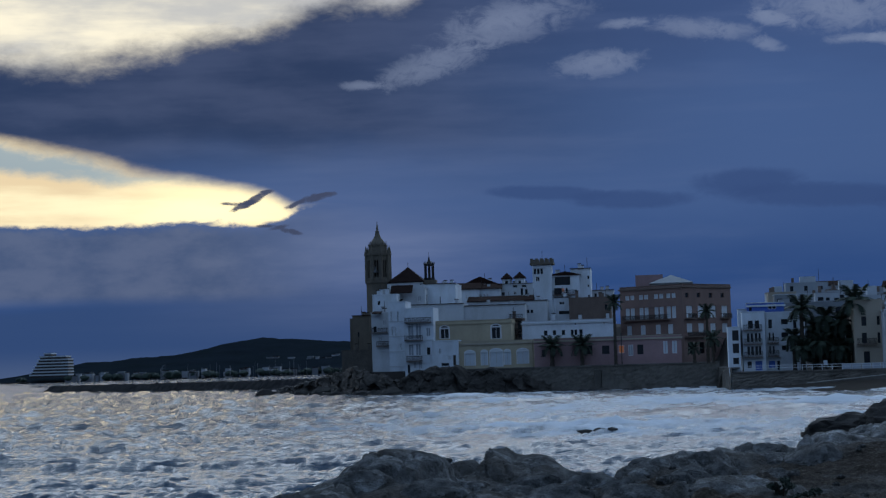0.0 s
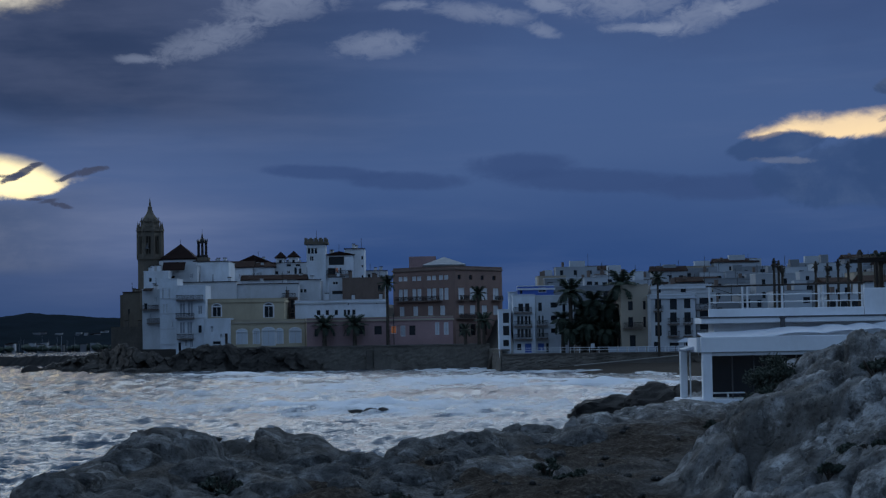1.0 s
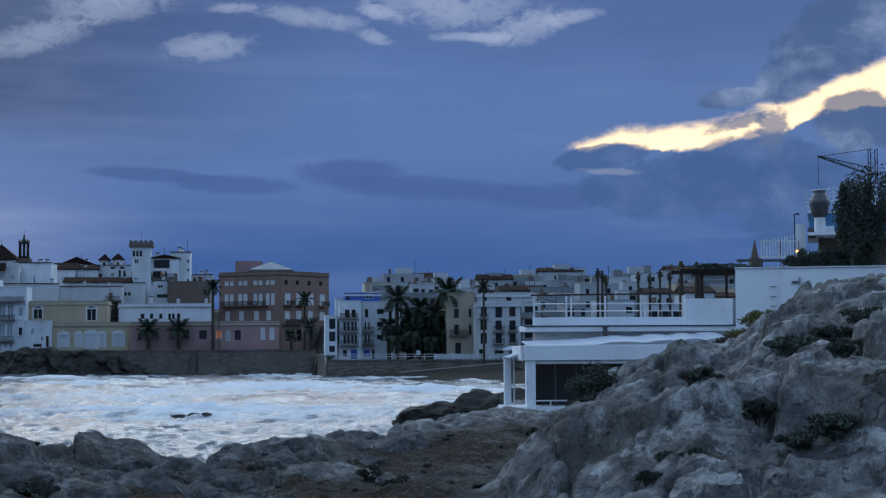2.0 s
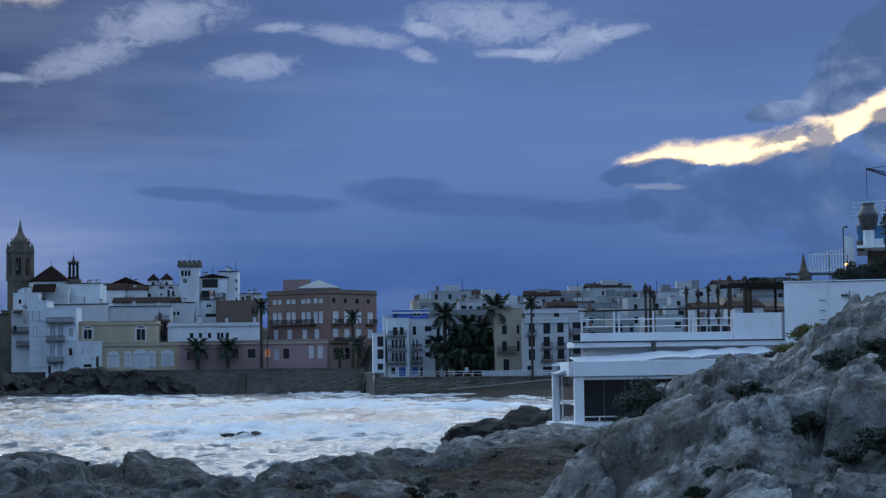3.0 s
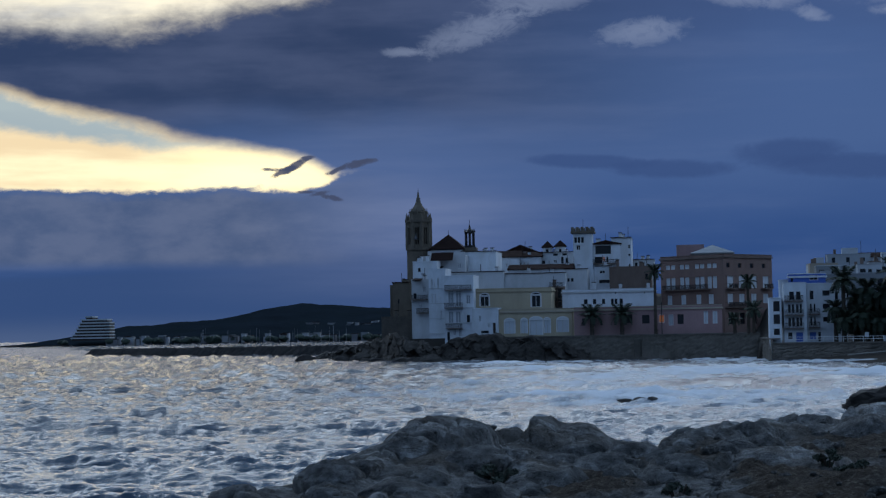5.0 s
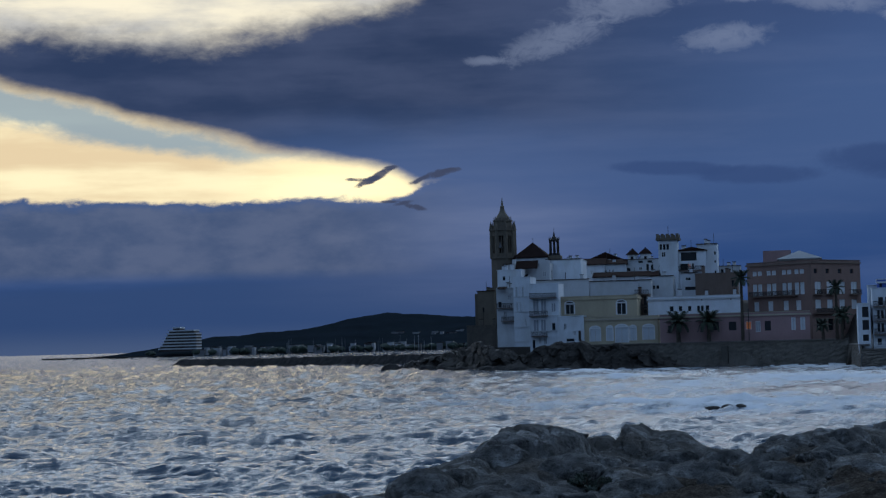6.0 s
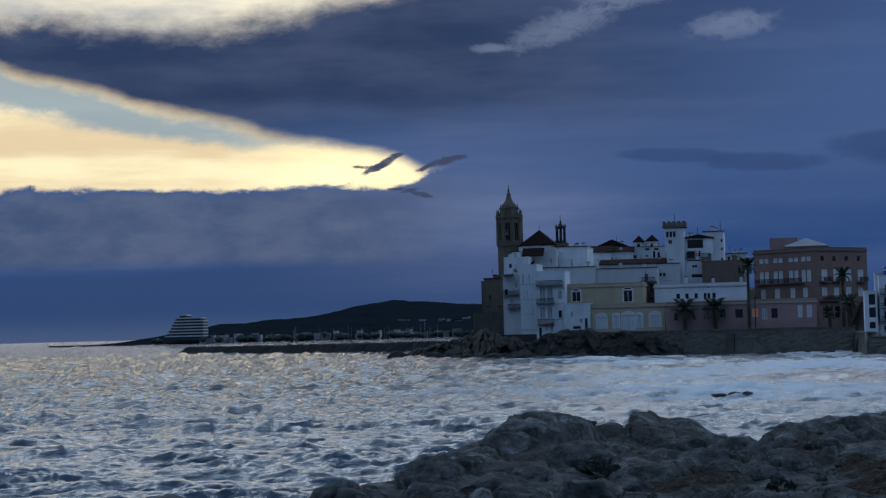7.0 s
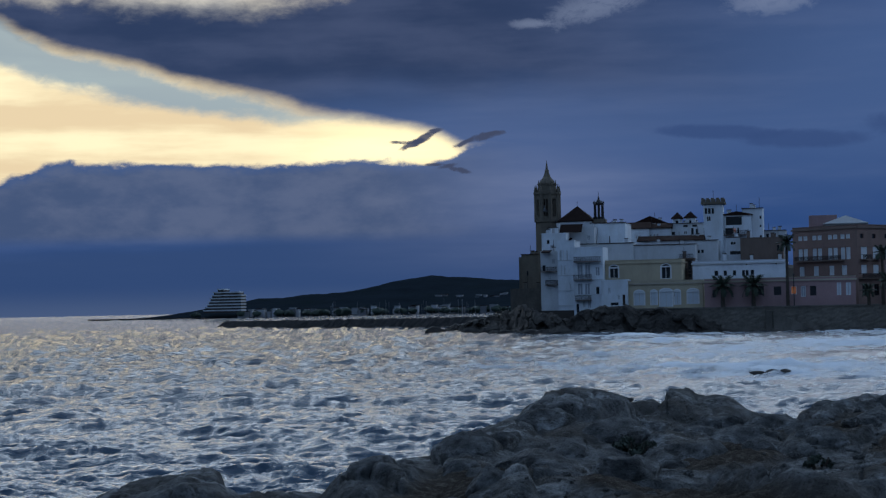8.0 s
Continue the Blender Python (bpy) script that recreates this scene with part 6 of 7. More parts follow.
def leaf_cloud(name, mat, parent, cx, cy, cz, rx, ry, rz, count, size, seed):
    """A crown of many small leaf blades gathered in uneven clumps."""
    r = np.random.RandomState(seed)
    k = max(6, count // 130)
    dirs = r.normal(size=(k, 3))
    dirs /= np.linalg.norm(dirs, axis=1)[:, None]
    centres = dirs * (r.rand(k, 1) ** 0.4) * 0.85
    pick = r.randint(0, k, count)
    d = r.normal(size=(count, 3))
    d /= np.linalg.norm(d, axis=1)[:, None]
    p = (centres[pick] + d * (r.rand(count, 1) ** 0.5) * 0.34) * np.array([rx, ry, rz]) + np.array([cx, cy, cz])
    a = r.normal(size=(count, 3))
    a /= np.linalg.norm(a, axis=1)[:, None]
    b = np.cross(a, r.normal(size=(count, 3)))
    b /= np.linalg.norm(b, axis=1)[:, None] + 1e-6
    s = size * (0.6 + 0.8 * r.rand(count, 1))
    quad = np.stack([p - a * s, p + b * s * 0.45, p + a * s, p - b * s * 0.45], 1).reshape(-1, 3)
    me = bpy.data.meshes.new(name)
    me.from_pydata(quad.tolist(), [], np.arange(count * 4).reshape(-1, 4).tolist())
    me.materials.append(mat)
    ob = new(name, me)
    if parent:
        ob.parent = parent
    return ob


def leafy_tree(label, x, y, z, h, w, seed, count=2600, leaf=0.28, mat=LEAF, group="", name="tree", category="tree"):
    ob = thing(name, label, category, x, y, z, 0, group)
    bm = bmesh.new()
    lathe(bm, [(w * 0.07, -0.5), (w * 0.05, h * 0.25), (w * 0.035, h * 0.5), (w * 0.012, h * 0.85)], 7)
    r = random.Random(seed)
    for i in range(7):
        a = r.uniform(0, 6.28)
        z0 = h * r.uniform(0.2, 0.5)
        tube(bm, (0, 0, z0), (math.cos(a) * w * 0.32, math.sin(a) * w * 0.32, z0 + h * r.uniform(0.15, 0.35)), w * 0.016)
    part("trunk", bm, BARK, ob)
    leaf_cloud("crown", mat, ob, 0, 0, h * 0.53, w * 0.5, w * 0.5, h * 0.49, count, leaf, seed)
    return ob


def bush(label, a, r_, w, h, seed, count=1500, leaf=0.035, mat=LEAF_SCRUB, lift=0.0):
    x, y = r_ * math.sin(radians(a)), r_ * math.cos(radians(a))
    ob = thing("bush", label, "bush", x, y, ground_at(a, r_) + lift, 0, "headland bushes")
    bm = bmesh.new()
    r = random.Random(seed)
    for i in range(9):
        t = r.uniform(0, 6.28)
        tube(bm, (0, 0, -0.15), (math.cos(t) * w * 0.3, math.sin(t) * w * 0.3, h * r.uniform(0.4, 0.8)), 0.012, 4)
    part("stem", bm, BARK, ob)
    leaf_cloud("foliage", mat, ob, 0, 0, h * 0.42, w * 0.5, w * 0.45, h * 0.5, count, leaf, seed)
    return ob


# palms and dark trees along the promenade
palm("short stout palm with wide dark crown", -25.49, 384.90, 5.2, 4.2, 3.4, 36, thick=0.4)
palm("short stout palm with wide dark crown", -19.11, 384.90, 5.2, 4.2, 3.4, 36, thick=0.4)
palm("tall dark palm beside the palace", -12.04, 385.20, 5.20, 13.0, 2.6, 34)
palm("tall slim palm before the palace", 6.98, 366.00, 5.67, 9.6, 2.2, 34)
palm("bushy palm before the palace", 7.92, 362.00, 5.68, 4.0, 2.6, 34)
palm("bushy palm before the palace", 4.25, 366.00, 5.68, 2.2, 2.0, 30)
palm("tall date palm with spreading crown", 24.21, 346.00, 3.52, 11.2, 3.8, 40, thick=0.4)
palm("tall date palm with spreading crown", 33.52, 340.00, 3.12, 12.6, 4.2, 44, thick=0.42)
palm("slim palm before a white house", 38.61, 326.00, 3.04, 13.4, 1.9, 30, thick=0.2)
for az_, dist, tall_, crown_ in ((4.35, 349, 8.0, 3.2), (4.72, 345, 9.6, 3.4), (5.02, 347, 6.6, 3.0), (5.25, 344, 8.8, 3.3), (3.75, 347, 6.2, 2.8), (5.55, 342, 5.4, 2.9), (4.0, 343, 4.2, 2.8), (4.55, 342, 5.0, 3.0), (5.1, 341, 4.0, 2.8)):
    palm("dense dark date palm in the promenade grove", dist * math.tan(radians(az_)), dist, 3.2, tall_, crown_, 60, thick=0.36, group="promenade grove", droop=1.35)
for az_, w, h, k in ((4.45, 5.5, 7.0, 1), (4.95, 6.0, 7.8, 2), (5.35, 4.5, 5.5, 4)):
    leafy_tree("dark dense evergreen tree behind the palms", 351 * math.tan(radians(az_)), 351, 3.2, h, w, k, 4200, 0.34, group="promenade trees")
lamp = thing("street_lamp", "slim dark street lamp on the sea wall", "street lamp", -10.74, 384.90, 5.32)
part("post", tube(bmesh.new(), (0, 0, -0.6), (0, 0, 6.4), 0.09, 8), IRON, lamp)
part("head", ring(bmesh.new(), 0.25, 0.12, 6.3, 6.7, 8), IRON, lamp)

# parasols and a low white fence before the seafront houses
for px in (956, 978, 998):
    ob = thing("parasol", "pale parasol on the promenade terrace", "parasol", *[float(c) for c in (323 * math.tan(radians(4.49 + (px - 784) / 55.8)), 323, 3.0)], 0, "promenade parasols")
    part("pole", tube(bmesh.new(), (0, 0, -0.2), (0, 0, 2.6), 0.05, 6), STEEL_PALE, ob)
    part("canopy", ring(bmesh.new(), 1.5, 0.05, 2.2, 2.9, 10), AWNING, ob)
fence_low = thing("low_fence", "low white panel fence on the promenade", "fence", 30.5, 336.2, 3.3, -29)
for i in range(9):
    part("panel", B(i * 1.9, i * 1.9 + 1.55, 0, 0.06, 0.15, 1.05), AWNING, fence_low)
    part("post", B(i * 1.9 + 1.6, i * 1.9 + 1.7, 0, 0.08, -0.2, 1.1), STEEL_PALE, fence_low)
sign = thing("notice_board", "small pale notice board on a post", "sign", 16.0 + 11.8, 340, 3.3)
part("post", tube(bmesh.new(), (0, 0, -0.3), (0, 0, 1.3), 0.05, 6), STEEL_DARK, sign)
part("board", B(-0.35, 0.35, -0.08, -0.02, 0.9, 1.8), SHUTTER, sign)
# roof rails, tiled lean-tos and terraces of the white cluster
for label, x0, x1, z0, z1, y, deep in (("tiled lean-to roof on the white houses", -66.10, -61.50, 21.27, 21.92, 413, 2.0), ("dark tiled roof slope by the church", -64.10, -59.00, 23.02, 24.84, 412.5, 1.2),
                                       ("tiled lean-to roof on the white houses", -66.40, -64.40, 18.12, 18.63, 400, 1.4)):
    ob = thing("lean_to_roof", label, "roof", (x0 + x1) / 2, y, z0)
    bm = bmesh.new()
    w = (x1 - x0) / 2
    h = z1 - z0
    vs = [bm.verts.new(p) for p in ((-w, -0.9, 0), (w, -0.9, 0.0), (w, deep, h), (-w, deep, h), (-w, -0.9, 0.15), (w, -0.9, 0.15), (w, deep, h + 0.15), (-w, deep, h + 0.15))]
    for f in ((3, 2, 1, 0), (4, 5, 6, 7), (0, 1, 5, 4), (1, 2, 6, 5), (2, 3, 7, 6), (3, 0, 4, 7)):
        bm.faces.new([vs[i] for i in f])
    part("tiles", bm, ROOF_DARK, ob)

# ---- the beach pavilion ----
YC = 92.0
cafe = thing("beach_pavilion", "white beach pavilion with columns, fascia and glazed front", "pavilion", 13.33, 92.00, 3.28)
CX, CZ = 13.4, 3.3




part("floor", B(-1.2, 11.5, -0.3, 4, -0.9, -0.02), CONCRETE_WHITE, cafe)
part("column", B(-0.24, 0.24, 0.0, 0.5, -0.02, 2.55, bevel=0.02), CONCRETE_WHITE, cafe)
part("column", B(-0.98, -0.62, 3.0, 3.4, -0.02, 2.4, bevel=0.02), CONCRETE_WHITE, cafe)
part("fascia", B(-0.32, 10.2, -0.1, 0.35, 2.36, 3.14, bevel=0.02), CONCRETE_WHITE, cafe)
part("side_fascia", B(-0.50, -0.33, 0.2, 3.6, 2.36, 3.10, bevel=0.02), CONCRETE_WHITE, cafe)
part("blind_box", B(0.26, 7.2, 0.05, 0.3, 2.18, 2.34), STEEL_PALE, cafe)
part("roof_slab", B(-0.3, 10.2, 0.36, 3.6, 2.55, 2.8), CONCRETE_WHITE, cafe)
part("back_wall", B(0.3, 10.2, 3.4, 3.6, 0, 2.548), BROWN, cafe)
for i in range(8):
    x0 = 0.3 + i * 1.1
    pn = part("glass_panel", B(x0 + 0.04, x0 + 1.06, 0.9, 0.93, 0.05, 2.3), GLASS, cafe)
    part("mullion", B(x0 - 0.03, x0 + 0.03, 0.86, 0.96, 0.0, 2.36), STEEL_DARK, pn)
for z in (0.30,):
    part("hand_rail", tube(bmesh.new(), (0.25, -0.05, z), (1.9, -0.05, z), 0.035), STEEL_PALE, cafe)
part("rail_post", tube(bmesh.new(), (1.0, -0.05, -0.3), (1.0, -0.05, z), 0.035), STEEL_PALE, cafe)
# rippled cloth awning on the roof, sagging between its wires
awn_x, awn_y = np.linspace(-0.1, 10.4, 160), np.linspace(0.2, 3.4, 24)
AY, AX = np.meshgrid(awn_y, awn_x, indexing="ij")
sag = np.abs(np.sin(AX * 1.7 + 0.8 * np.sin(AX * 0.7))) * 0.10
AZZ = 3.02 + 0.10 * (AY - 0.2) + sag * smoothstep(AX, 2.5, 4.5) + 0.035 * fbm(AX * 2, AY * 2, 3) + 0.035 * AX
awning = sheet("awning", CX + AX, YC + AY, CZ + AZZ, AWNING)

tagged(awning, "rippled white cloth awning spread on the pavilion roof", "awning")
so = awning.modifiers.new("thickness", "SOLIDIFY")
so.thickness = 0.03
parasol = thing("canopy", "small white sloping canopy at the pavilion corner", "canopy", 13.13, 94.00, 5.74)
bm = bmesh.new()
vs = [bm.verts.new(p) for p in ((-0.75, -0.8, 0.02), (0.5, -0.8, 0.02), (0.5, 1.6, 0.02), (-0.75, 1.6, 0.02), (-0.75, -0.8, 0.08), (0.5, -0.8, 0.45), (0.5, 1.6, 0.45), (-0.75, 1.6, 0.08))]
for f in ((3, 2, 1, 0), (4, 5, 6, 7), (0, 1, 5, 4), (1, 2, 6, 5), (2, 3, 7, 6), (3, 0, 4, 7)):
    bm.faces.new([vs[i] for i in f])
part("cloth", bm, AWNING, parasol)
part("pole", tube(bmesh.new(), (-0.35, 0.4, -2.6), (-0.35, 0.4, 0.1), 0.04), STEEL_PALE, parasol)
# the terrace above
deck = thing("terrace", "white roof terrace with parapet and pale steel railing", "terrace", 14.09, 96.00, 7.44)
part("slab", B(-0.45, 11.2, 0, 2.6, -0.32, 0.0, bevel=0.02), CONCRETE_WHITE, deck)
part("lower_wall", B(0.3, 11.0, 0.6, 2.6, -1.8, -0.33), CONCRETE_WHITE, deck)
part("parapet", B(0.0, 8.25, 0.25, 0.5, 0.0, 0.46, bevel=0.015), CONCRETE_WHITE, deck)
part("coping_line", B(-0.55, 11.2, -0.05, -0.003, -0.05, 0.03), STEEL_DARK, deck)
for x in (0.06, 1.82, 2.08, 3.95, 5.9, 6.12, 8.2):
    part("post", B(x - 0.045, x + 0.045, 0.3, 0.39, 0.46, 1.62), STEEL_PALE, deck)
for z in (0.75, 1.14):
    part("rail", tube(bmesh.new(), (0.06, 0.35, z + 0.05), (8.2, 0.35, z + 0.05), 0.028), STEEL_PALE, deck)
part("top_rail", tube(bmesh.new(), (-0.1, 0.5, 1.66), (8.4, 0.5, 1.74), 0.05), TIMBER, deck)
part("screen", B(8.3, 10.95, 0.3, 0.5, 0.0, 1.45, bevel=0.015), CONCRETE_WHITE, deck)
part("cable", tube(bmesh.new(), (0.0, 0.5, 1.7), (2.2, 2.0, 1.05), 0.02), IRON, deck)
bm = bmesh.new()
ring(bm, 0.16, 0.13, -0.75, -0.1, 8, 3.75, -0.6)
ring(bm, 0.2, 0.2, -0.1, 0.0, 8, 3.75, -0.6)
part("roof_vent", bm, STEEL_DARK, deck)
# big white wall block at the slope
block = thing("pump_house", "plain white painted concrete block building", "building", 27.24, 95.00, 7.57, -18)
part("wall", B(-2.3, 0.0, 0.0, 7, -1.5, 2.92, bevel=0.02), CONCRETE_WHITE, block)
part("long_wall", B(0.004, 9.0, 0.02, 7, -1.5, 2.9, bevel=0.02), CONCRETE_WHITE, block)
for z in (0.35, 0.85, 1.35, 1.9):
    part("rung", B(-0.45, -0.12, -0.12, -0.08, z, z + 0.04), STEEL_DARK, block)
part("bracket", B(0.7, 1.05, -0.1, -0.003, 2.1, 2.2), STEEL_DARK, block)
part("bracket", B(1.1, 1.14, -0.1, -0.003, 1.9, 2.4), STEEL_DARK, block)
part("edge_strip", B(-2.35, 9.05, -0.06, 7.05, 2.925, 2.98), CONCRETE_WHITE, block)
# timber pergola beams beyond
perg = thing("pergola", "dark weathered timber pergola over the upper terrace", "pergola", 28.30, 118.00, 10.99)
for i in range(5):
    part("post", B(i * 2.6 - 0.07, i * 2.6 + 0.07, (i % 2) * 2.4, (i % 2) * 2.4 + 0.14, -2.6, 0.15), TIMBER, perg)
for y in (0.0, 2.4):
    part("beam", B(-1.2, 11.2, y, y + 0.16, 0.15, 0.38), TIMBER, perg)
for i in range(26):
    part("rafter", B(-1.1 + i * 0.48, -1.02 + i * 0.48, -0.5, 3.0, 0.39, 0.53), TIMBER, perg)
leaf_cloud("vine", LEAF, perg, 2.0, 1.2, 0.5, 3.6, 1.6, 0.35, 2600, 0.10, 31)
gate = thing("scaffold_frame", "dark steel frame canopy behind the white block", "canopy", 29.62, 112.00, 11.48)
for i in range(6):
    part("post", B(i * 1.4, i * 1.4 + 0.09, 0, 0.09, -1.2, 0.1), STEEL_DARK, gate)
part("beam", B(-0.2, 7.4, -0.05, 0.12, 0.1, 0.26), STEEL_DARK, gate)
part("mid_beam", B(-0.2, 7.4, -0.02, 0.08, -0.5, -0.42), STEEL_DARK, gate)
# bare palm stumps and trimmed palms on the terrace
for px, top, y, lean in ((1112, 472, 128, 0), (1120, 476, 130, 0), (1126, 484, 131, 0), (1183, 478, 134, 0), (1203, 482, 136, 0), (1221, 474, 138, 0), (1238, 478, 138, 0), (1258, 460, 126, 0), (1285, 462, 122, 0), (1293, 470, 123, 0)):
    a = radians(4.49 + (px - 784) / 55.8)
    z1 = EYE_HEIGHT + y * math.tan(radians(2.73 - (top - 441) / 55.8))
    palm("dark trimmed palm with a ragged dry skirt", y * math.tan(a), y, z1 - 3.6, 3.4, 0.36, 10, FROND_DRY, 0.10 if px < 1250 else 0.17, "terrace palms", 1.7, 3.5)

# ---- the hotel terraces at the top of the slope ----
fence = thing("slatted_screen", "white slatted metal screen on the upper terrace", "screen", 30.41, 110.00, 11.71, -16)
for i in range(13):
    part("slat", B(i * 0.18, i * 0.18 + 0.075, 0.0, 0.03, 0.0, 1.12 + 0.025 * i), STEEL_PALE, fence)
part("bottom_rail", B(-0.02, 2.4, 0.03, 0.08, 0.02, 0.1), STEEL_PALE, fence)
part("top_rail", B(-0.02, 2.4, 0.03, 0.08, 1.02, 1.09), STEEL_PALE, fence)
for x in (0.0, 1.2, 2.3):
    part("leg", B(x, x + 0.06, 0.09, 0.15, -4.0, 1.0), STEEL_DARK, fence)
upper = thing("upper_building", "blue and white terraced building with steel railings", "building", 34.02, 115.00, 13.57, -17)
part("base_wall", B(1.6, 16, 2.5, 9, -3.4, 0.0), BROWN, upper)
part("terrace_slab", B(0.9, 16, -0.9, 9, -0.18, -0.004), CONCRETE_WHITE, upper)
part("blue_storey", B(1.0, 16, 1.0, 9, 0.0, 1.35), BLUE_SHEET, upper)
part("white_band", B(0.9, 16, 0.9, 9, 1.36, 1.5), CONCRETE_WHITE, upper)
part("box", B(0.1, 0.75, 1.6, 3.0, -1.5, 0.75), CONCRETE_WHITE, upper)
for i in range(12):
    part("rail_post", B(0.75 + i * 0.9, 0.79 + i * 0.9, 0.95, 0.99, 1.6, 2.95 + 0.06 * i), STEEL_PALE, upper)
for k in range(5):
    part("rail", tube(bmesh.new(), (0.7, 0.97, 1.8 + k * 0.26), (12, 0.97, 1.95 + k * 0.26 + 0.55), 0.022), STEEL_PALE, upper)
for i, (x, w) in enumerate(((0.9, 0.5), (1.9, 0.7), (3.2, 0.6))):
    part("cabinet", B(x, x + w, 0.1, 0.9, -0.3, 0.35 + 0.1 * i, bevel=0.02), STEEL_PALE if i % 2 else STEEL_DARK, upper)
vent = thing("chimney_vent", "dark weathered steel vent with flared cowl", "vent", 35.63, 114.50, 13.61)
part("duct", ring(bmesh.new(), 0.38, 0.36, 0.0, 1.0, 12), STEEL_PALE, vent, "pale steel duct")
bm = bmesh.new()
lathe(bm, [(0.38, 0.95), (0.55, 1.3), (0.68, 1.9), (0.66, 2.05), (0.42, 2.55)], 12)
part("cowl", bm, STEEL_DARK, vent)
part("collar", ring(bmesh.new(), 0.42, 0.42, 2.55, 2.72, 12), STEEL_DARK, vent)
post = thing("lamp_post", "slim dark post with a curved lamp arm", "lamp post", 33.50, 113.00, 13.52)
bm = tube(bmesh.new(), (0, 0, -4.5), (0, 0, 1.15), 0.035)
part("post", bm, IRON, post)
bm = tube(bmesh.new(), (0, 0, 1.15), (0.22, 0, 1.22), 0.03)
part("head", box(bm, 0.08, 0.3, -0.06, 0.06, 1.12, 1.2), IRON, post)
bulb = thing("wall_lamp", "small warm glowing lamp in the hedge", "lamp", 32.18, 108.00, 12.04)
part("globe", lathe(bmesh.new(), [(0.02, -0.09), (0.10, -0.06), (0.12, 0.0), (0.09, 0.07), (0.02, 0.1)], 10), LAMP_WARM, bulb)
part("bracket", B(-0.03, 0.03, -0.03, 0.03, -3.5, -0.09), IRON, bulb)
crane = thing("tower_crane", "thin lattice tower crane over the roofs", "crane", 102.78, 300.00, 18.27)
mast_h = 21.0
bm = bmesh.new()
for sx in (-0.6, 0.6):
    for sy in (-0.6, 0.6):
        tube(bm, (sx, sy, -15), (sx, sy, mast_h), 0.09, 4)
for i in range(30):
    z0 = -15 + i * 1.2
    s = 0.6 if i % 2 else -0.6
    tube(bm, (-s, -0.6, z0), (s, -0.6, z0 + 1.2), 0.05, 4)
part("mast", bm, IRON, crane)
bm = bmesh.new()
tip = Vector((-9.6, 0, 19.7))
root = Vector((0.0, 0, 16.4))
for k in (-0.5, 0.5):
    tube(bm, root + Vector((0, k, 0)), tip + Vector((0, k, 0)), 0.08, 4)
tube(bm, root + Vector((0, 0, 1.3)), tip + Vector((0, 0, 0.1)), 0.08, 4)
for i in range(14):
    p, q = root.lerp(tip, i / 14), root.lerp(tip, (i + 1) / 14)
    tube(bm, p, q + Vector((0, 0, 1.2 * (1 - (i + 1) / 14))), 0.045, 4)
part("jib", bm, IRON, crane)
part("hoist_cable", tube(bmesh.new(), tip, tip - Vector((0, 0, 5.0)), 0.05, 4), IRON, crane)
part("tie_bar", tube(bmesh.new(), tip + Vector((0.4, 0, 0)), Vector((0, 0, mast_h)), 0.05, 4), IRON, crane)
leafy_tree("tall dark cypress-like tree by the terrace", 32.95, 100.00, 10.49, 5.6, 1.9, 51, 5200, 0.10)
leafy_tree("tall dark cypress-like tree by the terrace", 34.40, 101.00, 10.53, 6.4, 2.6, 52, 5200, 0.10)
for i, (px, py, w, h) in enumerate(((1455, 462, 1.6, 1.0), (1480, 460, 1.8, 1.4), (1510, 462, 2.0, 1.6), (1540, 464, 2.0, 2.0), (1570, 464, 2.2, 2.2))):
    a = radians(4.49 + (px - 784) / 55.8)
    z = EYE_HEIGHT + 101 * math.tan(radians(2.73 - (py - 441) / 55.8))
    leafy_tree("clipped dark hedge shrub on the terrace", 101 * math.tan(a), 101, z - 0.2, h, w, 60 + i, 2200, 0.07, group="terrace hedge", name="hedge", category="hedge")

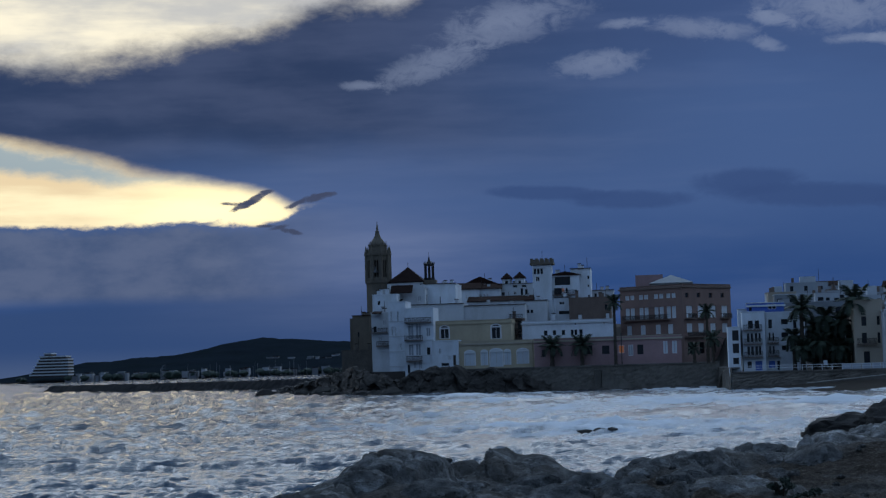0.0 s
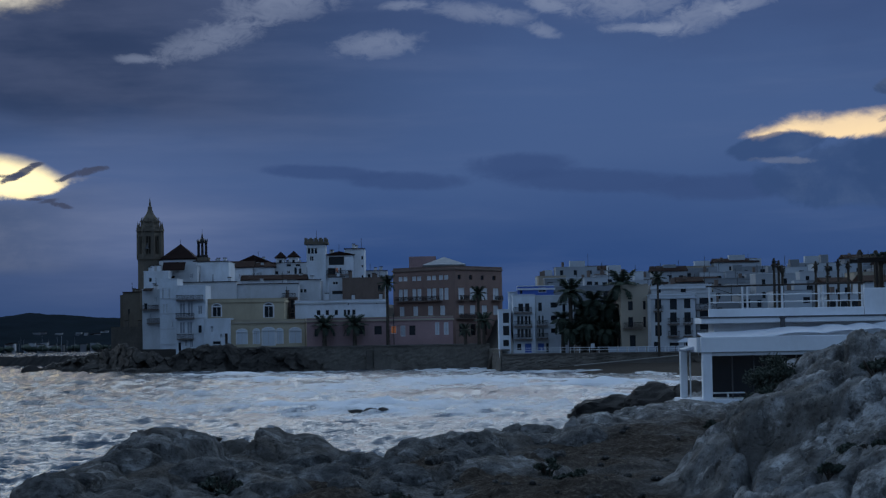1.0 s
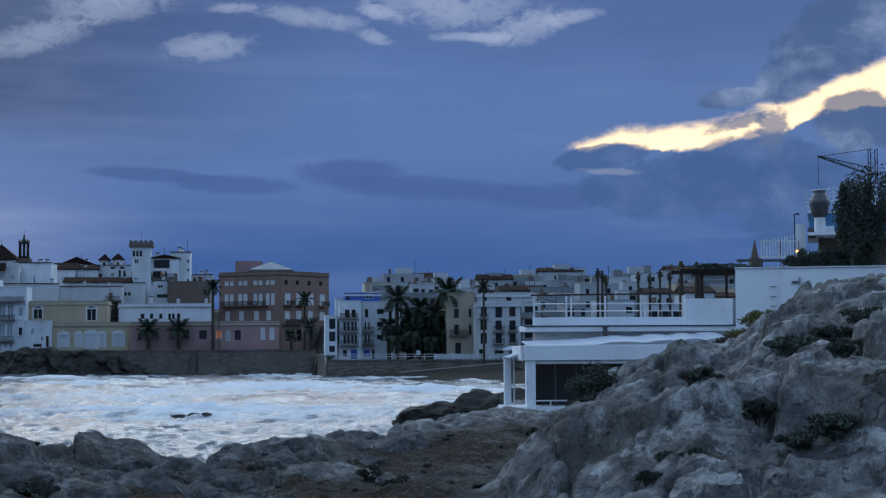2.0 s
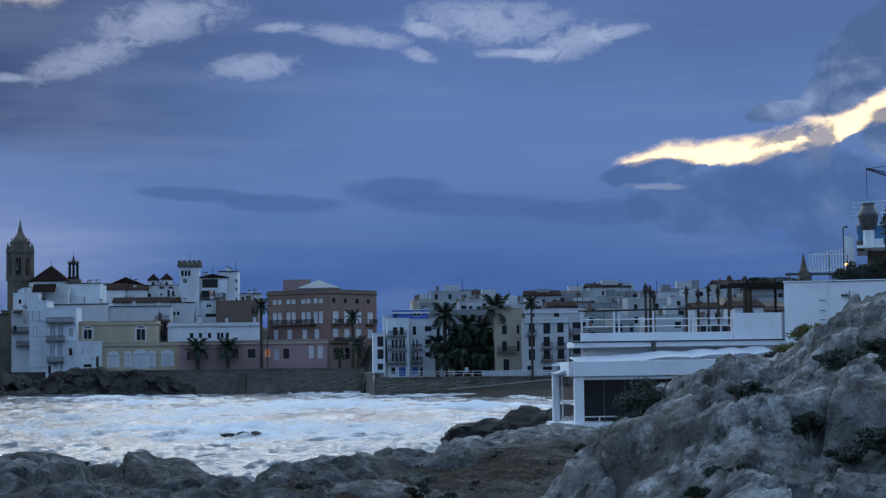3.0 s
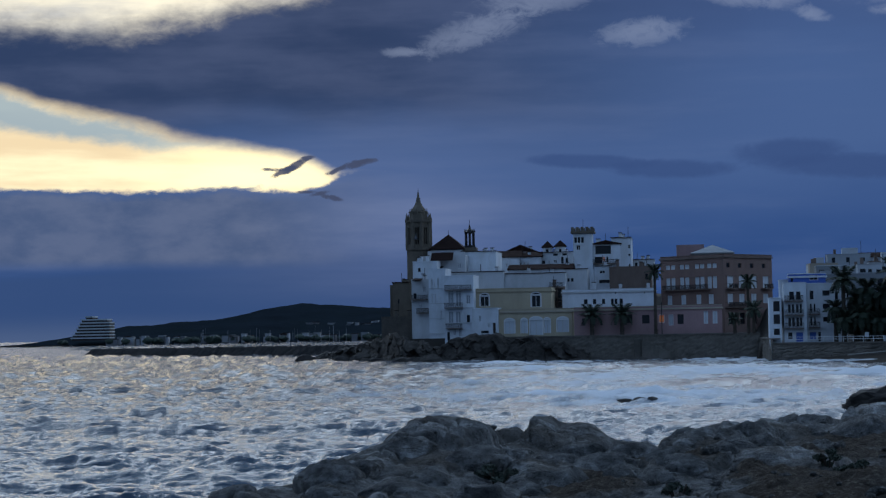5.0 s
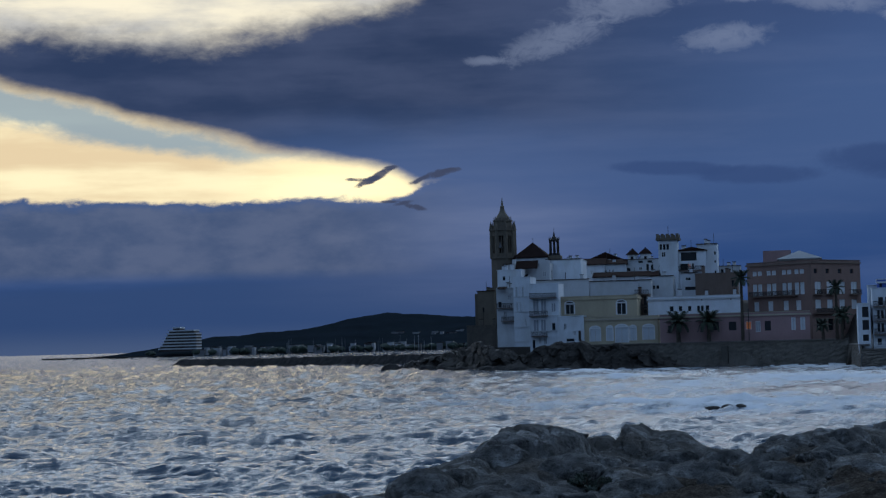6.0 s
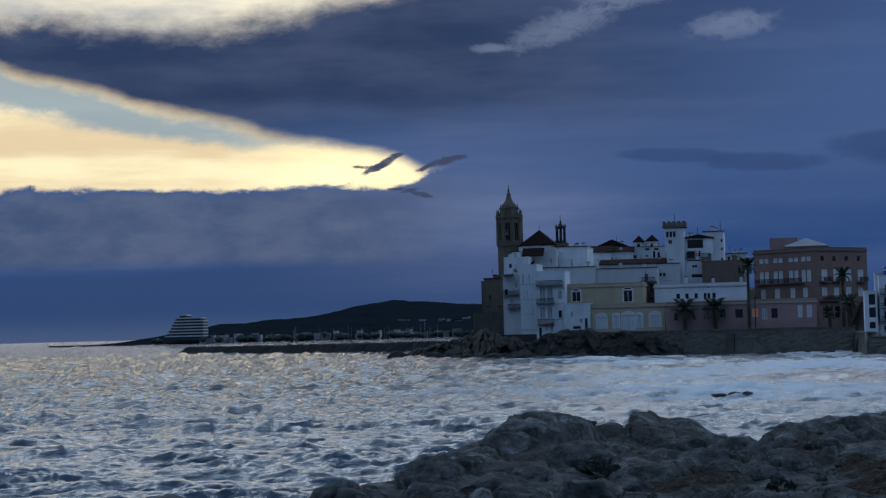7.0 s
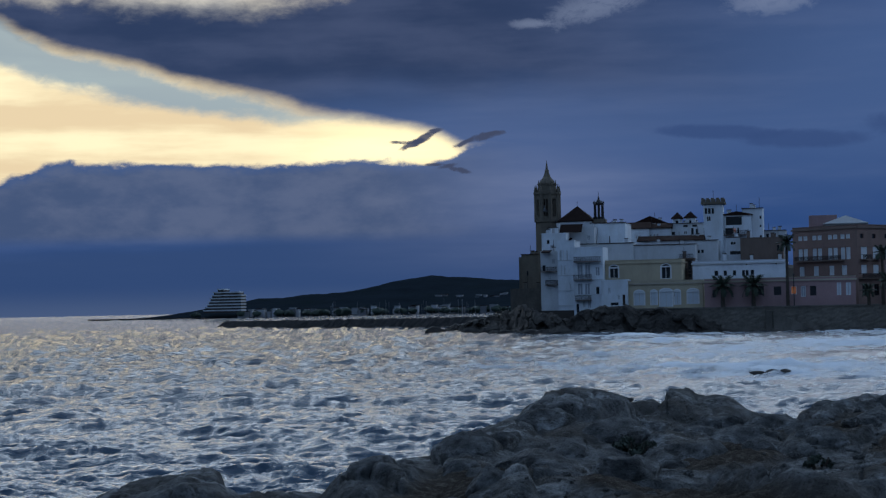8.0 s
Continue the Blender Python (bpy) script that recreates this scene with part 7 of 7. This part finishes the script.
# ---- scrub on the headland ----
for i, (a, r_, w, h, cnt, mt) in enumerate((
        (10.2, 43, 1.5, 1.0, 5200, LEAF_SCRUB), (9.8, 42, 1.0, 0.75, 2600, LEAF_SCRUB), (11.6, 52, 2.0, 1.2, 3000, LEAF_SCRUB), (12.8, 52, 2.2, 1.3, 3000, LEAF_SCRUB), (10.8, 53, 2.0, 1.2, 2600, LEAF_SCRUB),
        (15.0, 46, 1.5, 0.8, 3000, LEAF_YELLOW), (15.5, 46.5, 1.2, 0.7, 2200, LEAF_YELLOW), (14.6, 45.5, 1.0, 0.5, 1600, LEAF_SCRUB),
        (16.3, 38, 1.0, 0.35, 2600, LEAF_SCRUB), (17.0, 37, 1.2, 0.4, 2800, LEAF_SCRUB), (17.8, 37.5, 1.3, 0.4, 2800, LEAF_SCRUB), (18.6, 37, 1.3, 0.4, 2600, LEAF_SCRUB), (15.8, 36.5, 0.7, 0.3, 1600, LEAF_SCRUB), (17.4, 35, 1.0, 0.35, 2200, LEAF_SCRUB),
        (13.8, 27.3, 0.5, 0.2, 1200, LEAF_SCRUB), (14.9, 27.0, 0.6, 0.25, 1400, LEAF_SCRUB), (12.6, 24.3, 0.6, 0.28, 1800, LEAF_SCRUB), (13.3, 24.0, 0.55, 0.28, 1500, LEAF_SCRUB), (12.0, 23.8, 0.4, 0.2, 900, LEAF_SCRUB),
        (17.6, 24.5, 0.9, 0.35, 2600, LEAF_SCRUB), (16.6, 24.3, 0.6, 0.28, 1500, LEAF_SCRUB), (15.4, 25.4, 0.7, 0.3, 1400, LEAF_SCRUB), (13.4, 26.3, 0.6, 0.3, 1200, LEAF_SCRUB),
        (3.2, 31, 0.6, 0.3, 1000, LEAF_SCRUB), (4.0, 30, 0.7, 0.3, 1200, LEAF_SCRUB), (-7.1, 30, 0.8, 0.35, 1400, LEAF_SCRUB), (-1.5, 27, 0.5, 0.25, 800, LEAF_SCRUB), (8.4, 40, 0.6, 0.35, 900, LEAF_SCRUB), (13.0, 34, 0.9, 0.4, 1800, LEAF_SCRUB), (14.2, 33, 0.8, 0.35, 1600, LEAF_SCRUB), (15.6, 31, 0.9, 0.4, 1800, LEAF_SCRUB),
        (16.9, 29.5, 1.0, 0.4, 2000, LEAF_SCRUB), (18.2, 28, 1.0, 0.45, 2200, LEAF_SCRUB), (11.9, 31, 0.6, 0.3, 1100, LEAF_SCRUB), (17.9, 31.5, 0.8, 0.35, 1500, LEAF_SCRUB))):
    bush("low yellow-flowering coastal scrub" if mt is LEAF_YELLOW else "low dark coastal scrub bush among rocks", a, r_, w, h, 200 + i, cnt, 0.035, mt)
# rounded boulders along the rim of the headland
rng = random.Random(41)
for i in range(64):
    a = rng.uniform(-16, 6.5)
    rim = float(np.interp(a, c_az, c_r))
    r_ = rim - 2.6 - 8.0 * rng.random() ** 1.3
    s = rng.uniform(0.25, 0.75) * (0.8 if r_ > rim - 2 else 1.0)
    ob = rock("weathered grey limestone boulder on the rim", r_ * math.sin(radians(a)), r_ * math.cos(radians(a)), ground_at(a, r_) - s * 0.32, s * 1.25, s, s * 0.72, 400 + i, ROCK, 4, "boulder")
    ob.rotation_euler = (0, 0, rng.uniform(0, 6.28))
    tagged(ob, group="rim boulders")
# loose stones on the path
rng = random.Random(77)
STONES = []
for k in range(5):
    me = bpy.data.meshes.new("stone")
    bm = rock_mesh(300 + k, 1.0, 0.85, 0.6, 2, 0.5)
    bm.to_mesh(me)
    bm.free()
    me.materials.append(ROCK)
    STONES.append(me)
for i in range(240):
    a, r_ = rng.uniform(-11, 9.5), 23 + 22 * rng.random() ** 1.5
    s = rng.uniform(0.03, 0.11) * (2.2 if rng.random() < 0.08 else 1)
    ob = new("stone", STONES[i % 5])
    ob.matrix_world = pose(r_ * math.sin(radians(a)), r_ * math.cos(radians(a)), ground_at(a, r_) + s * 0.25, 0, 0, rng.uniform(0, 360)) @ Matrix.Diagonal((s, s, s, 1))
    tagged(ob, "loose weathered grey stone lying on the earth", "stone", "loose stones")
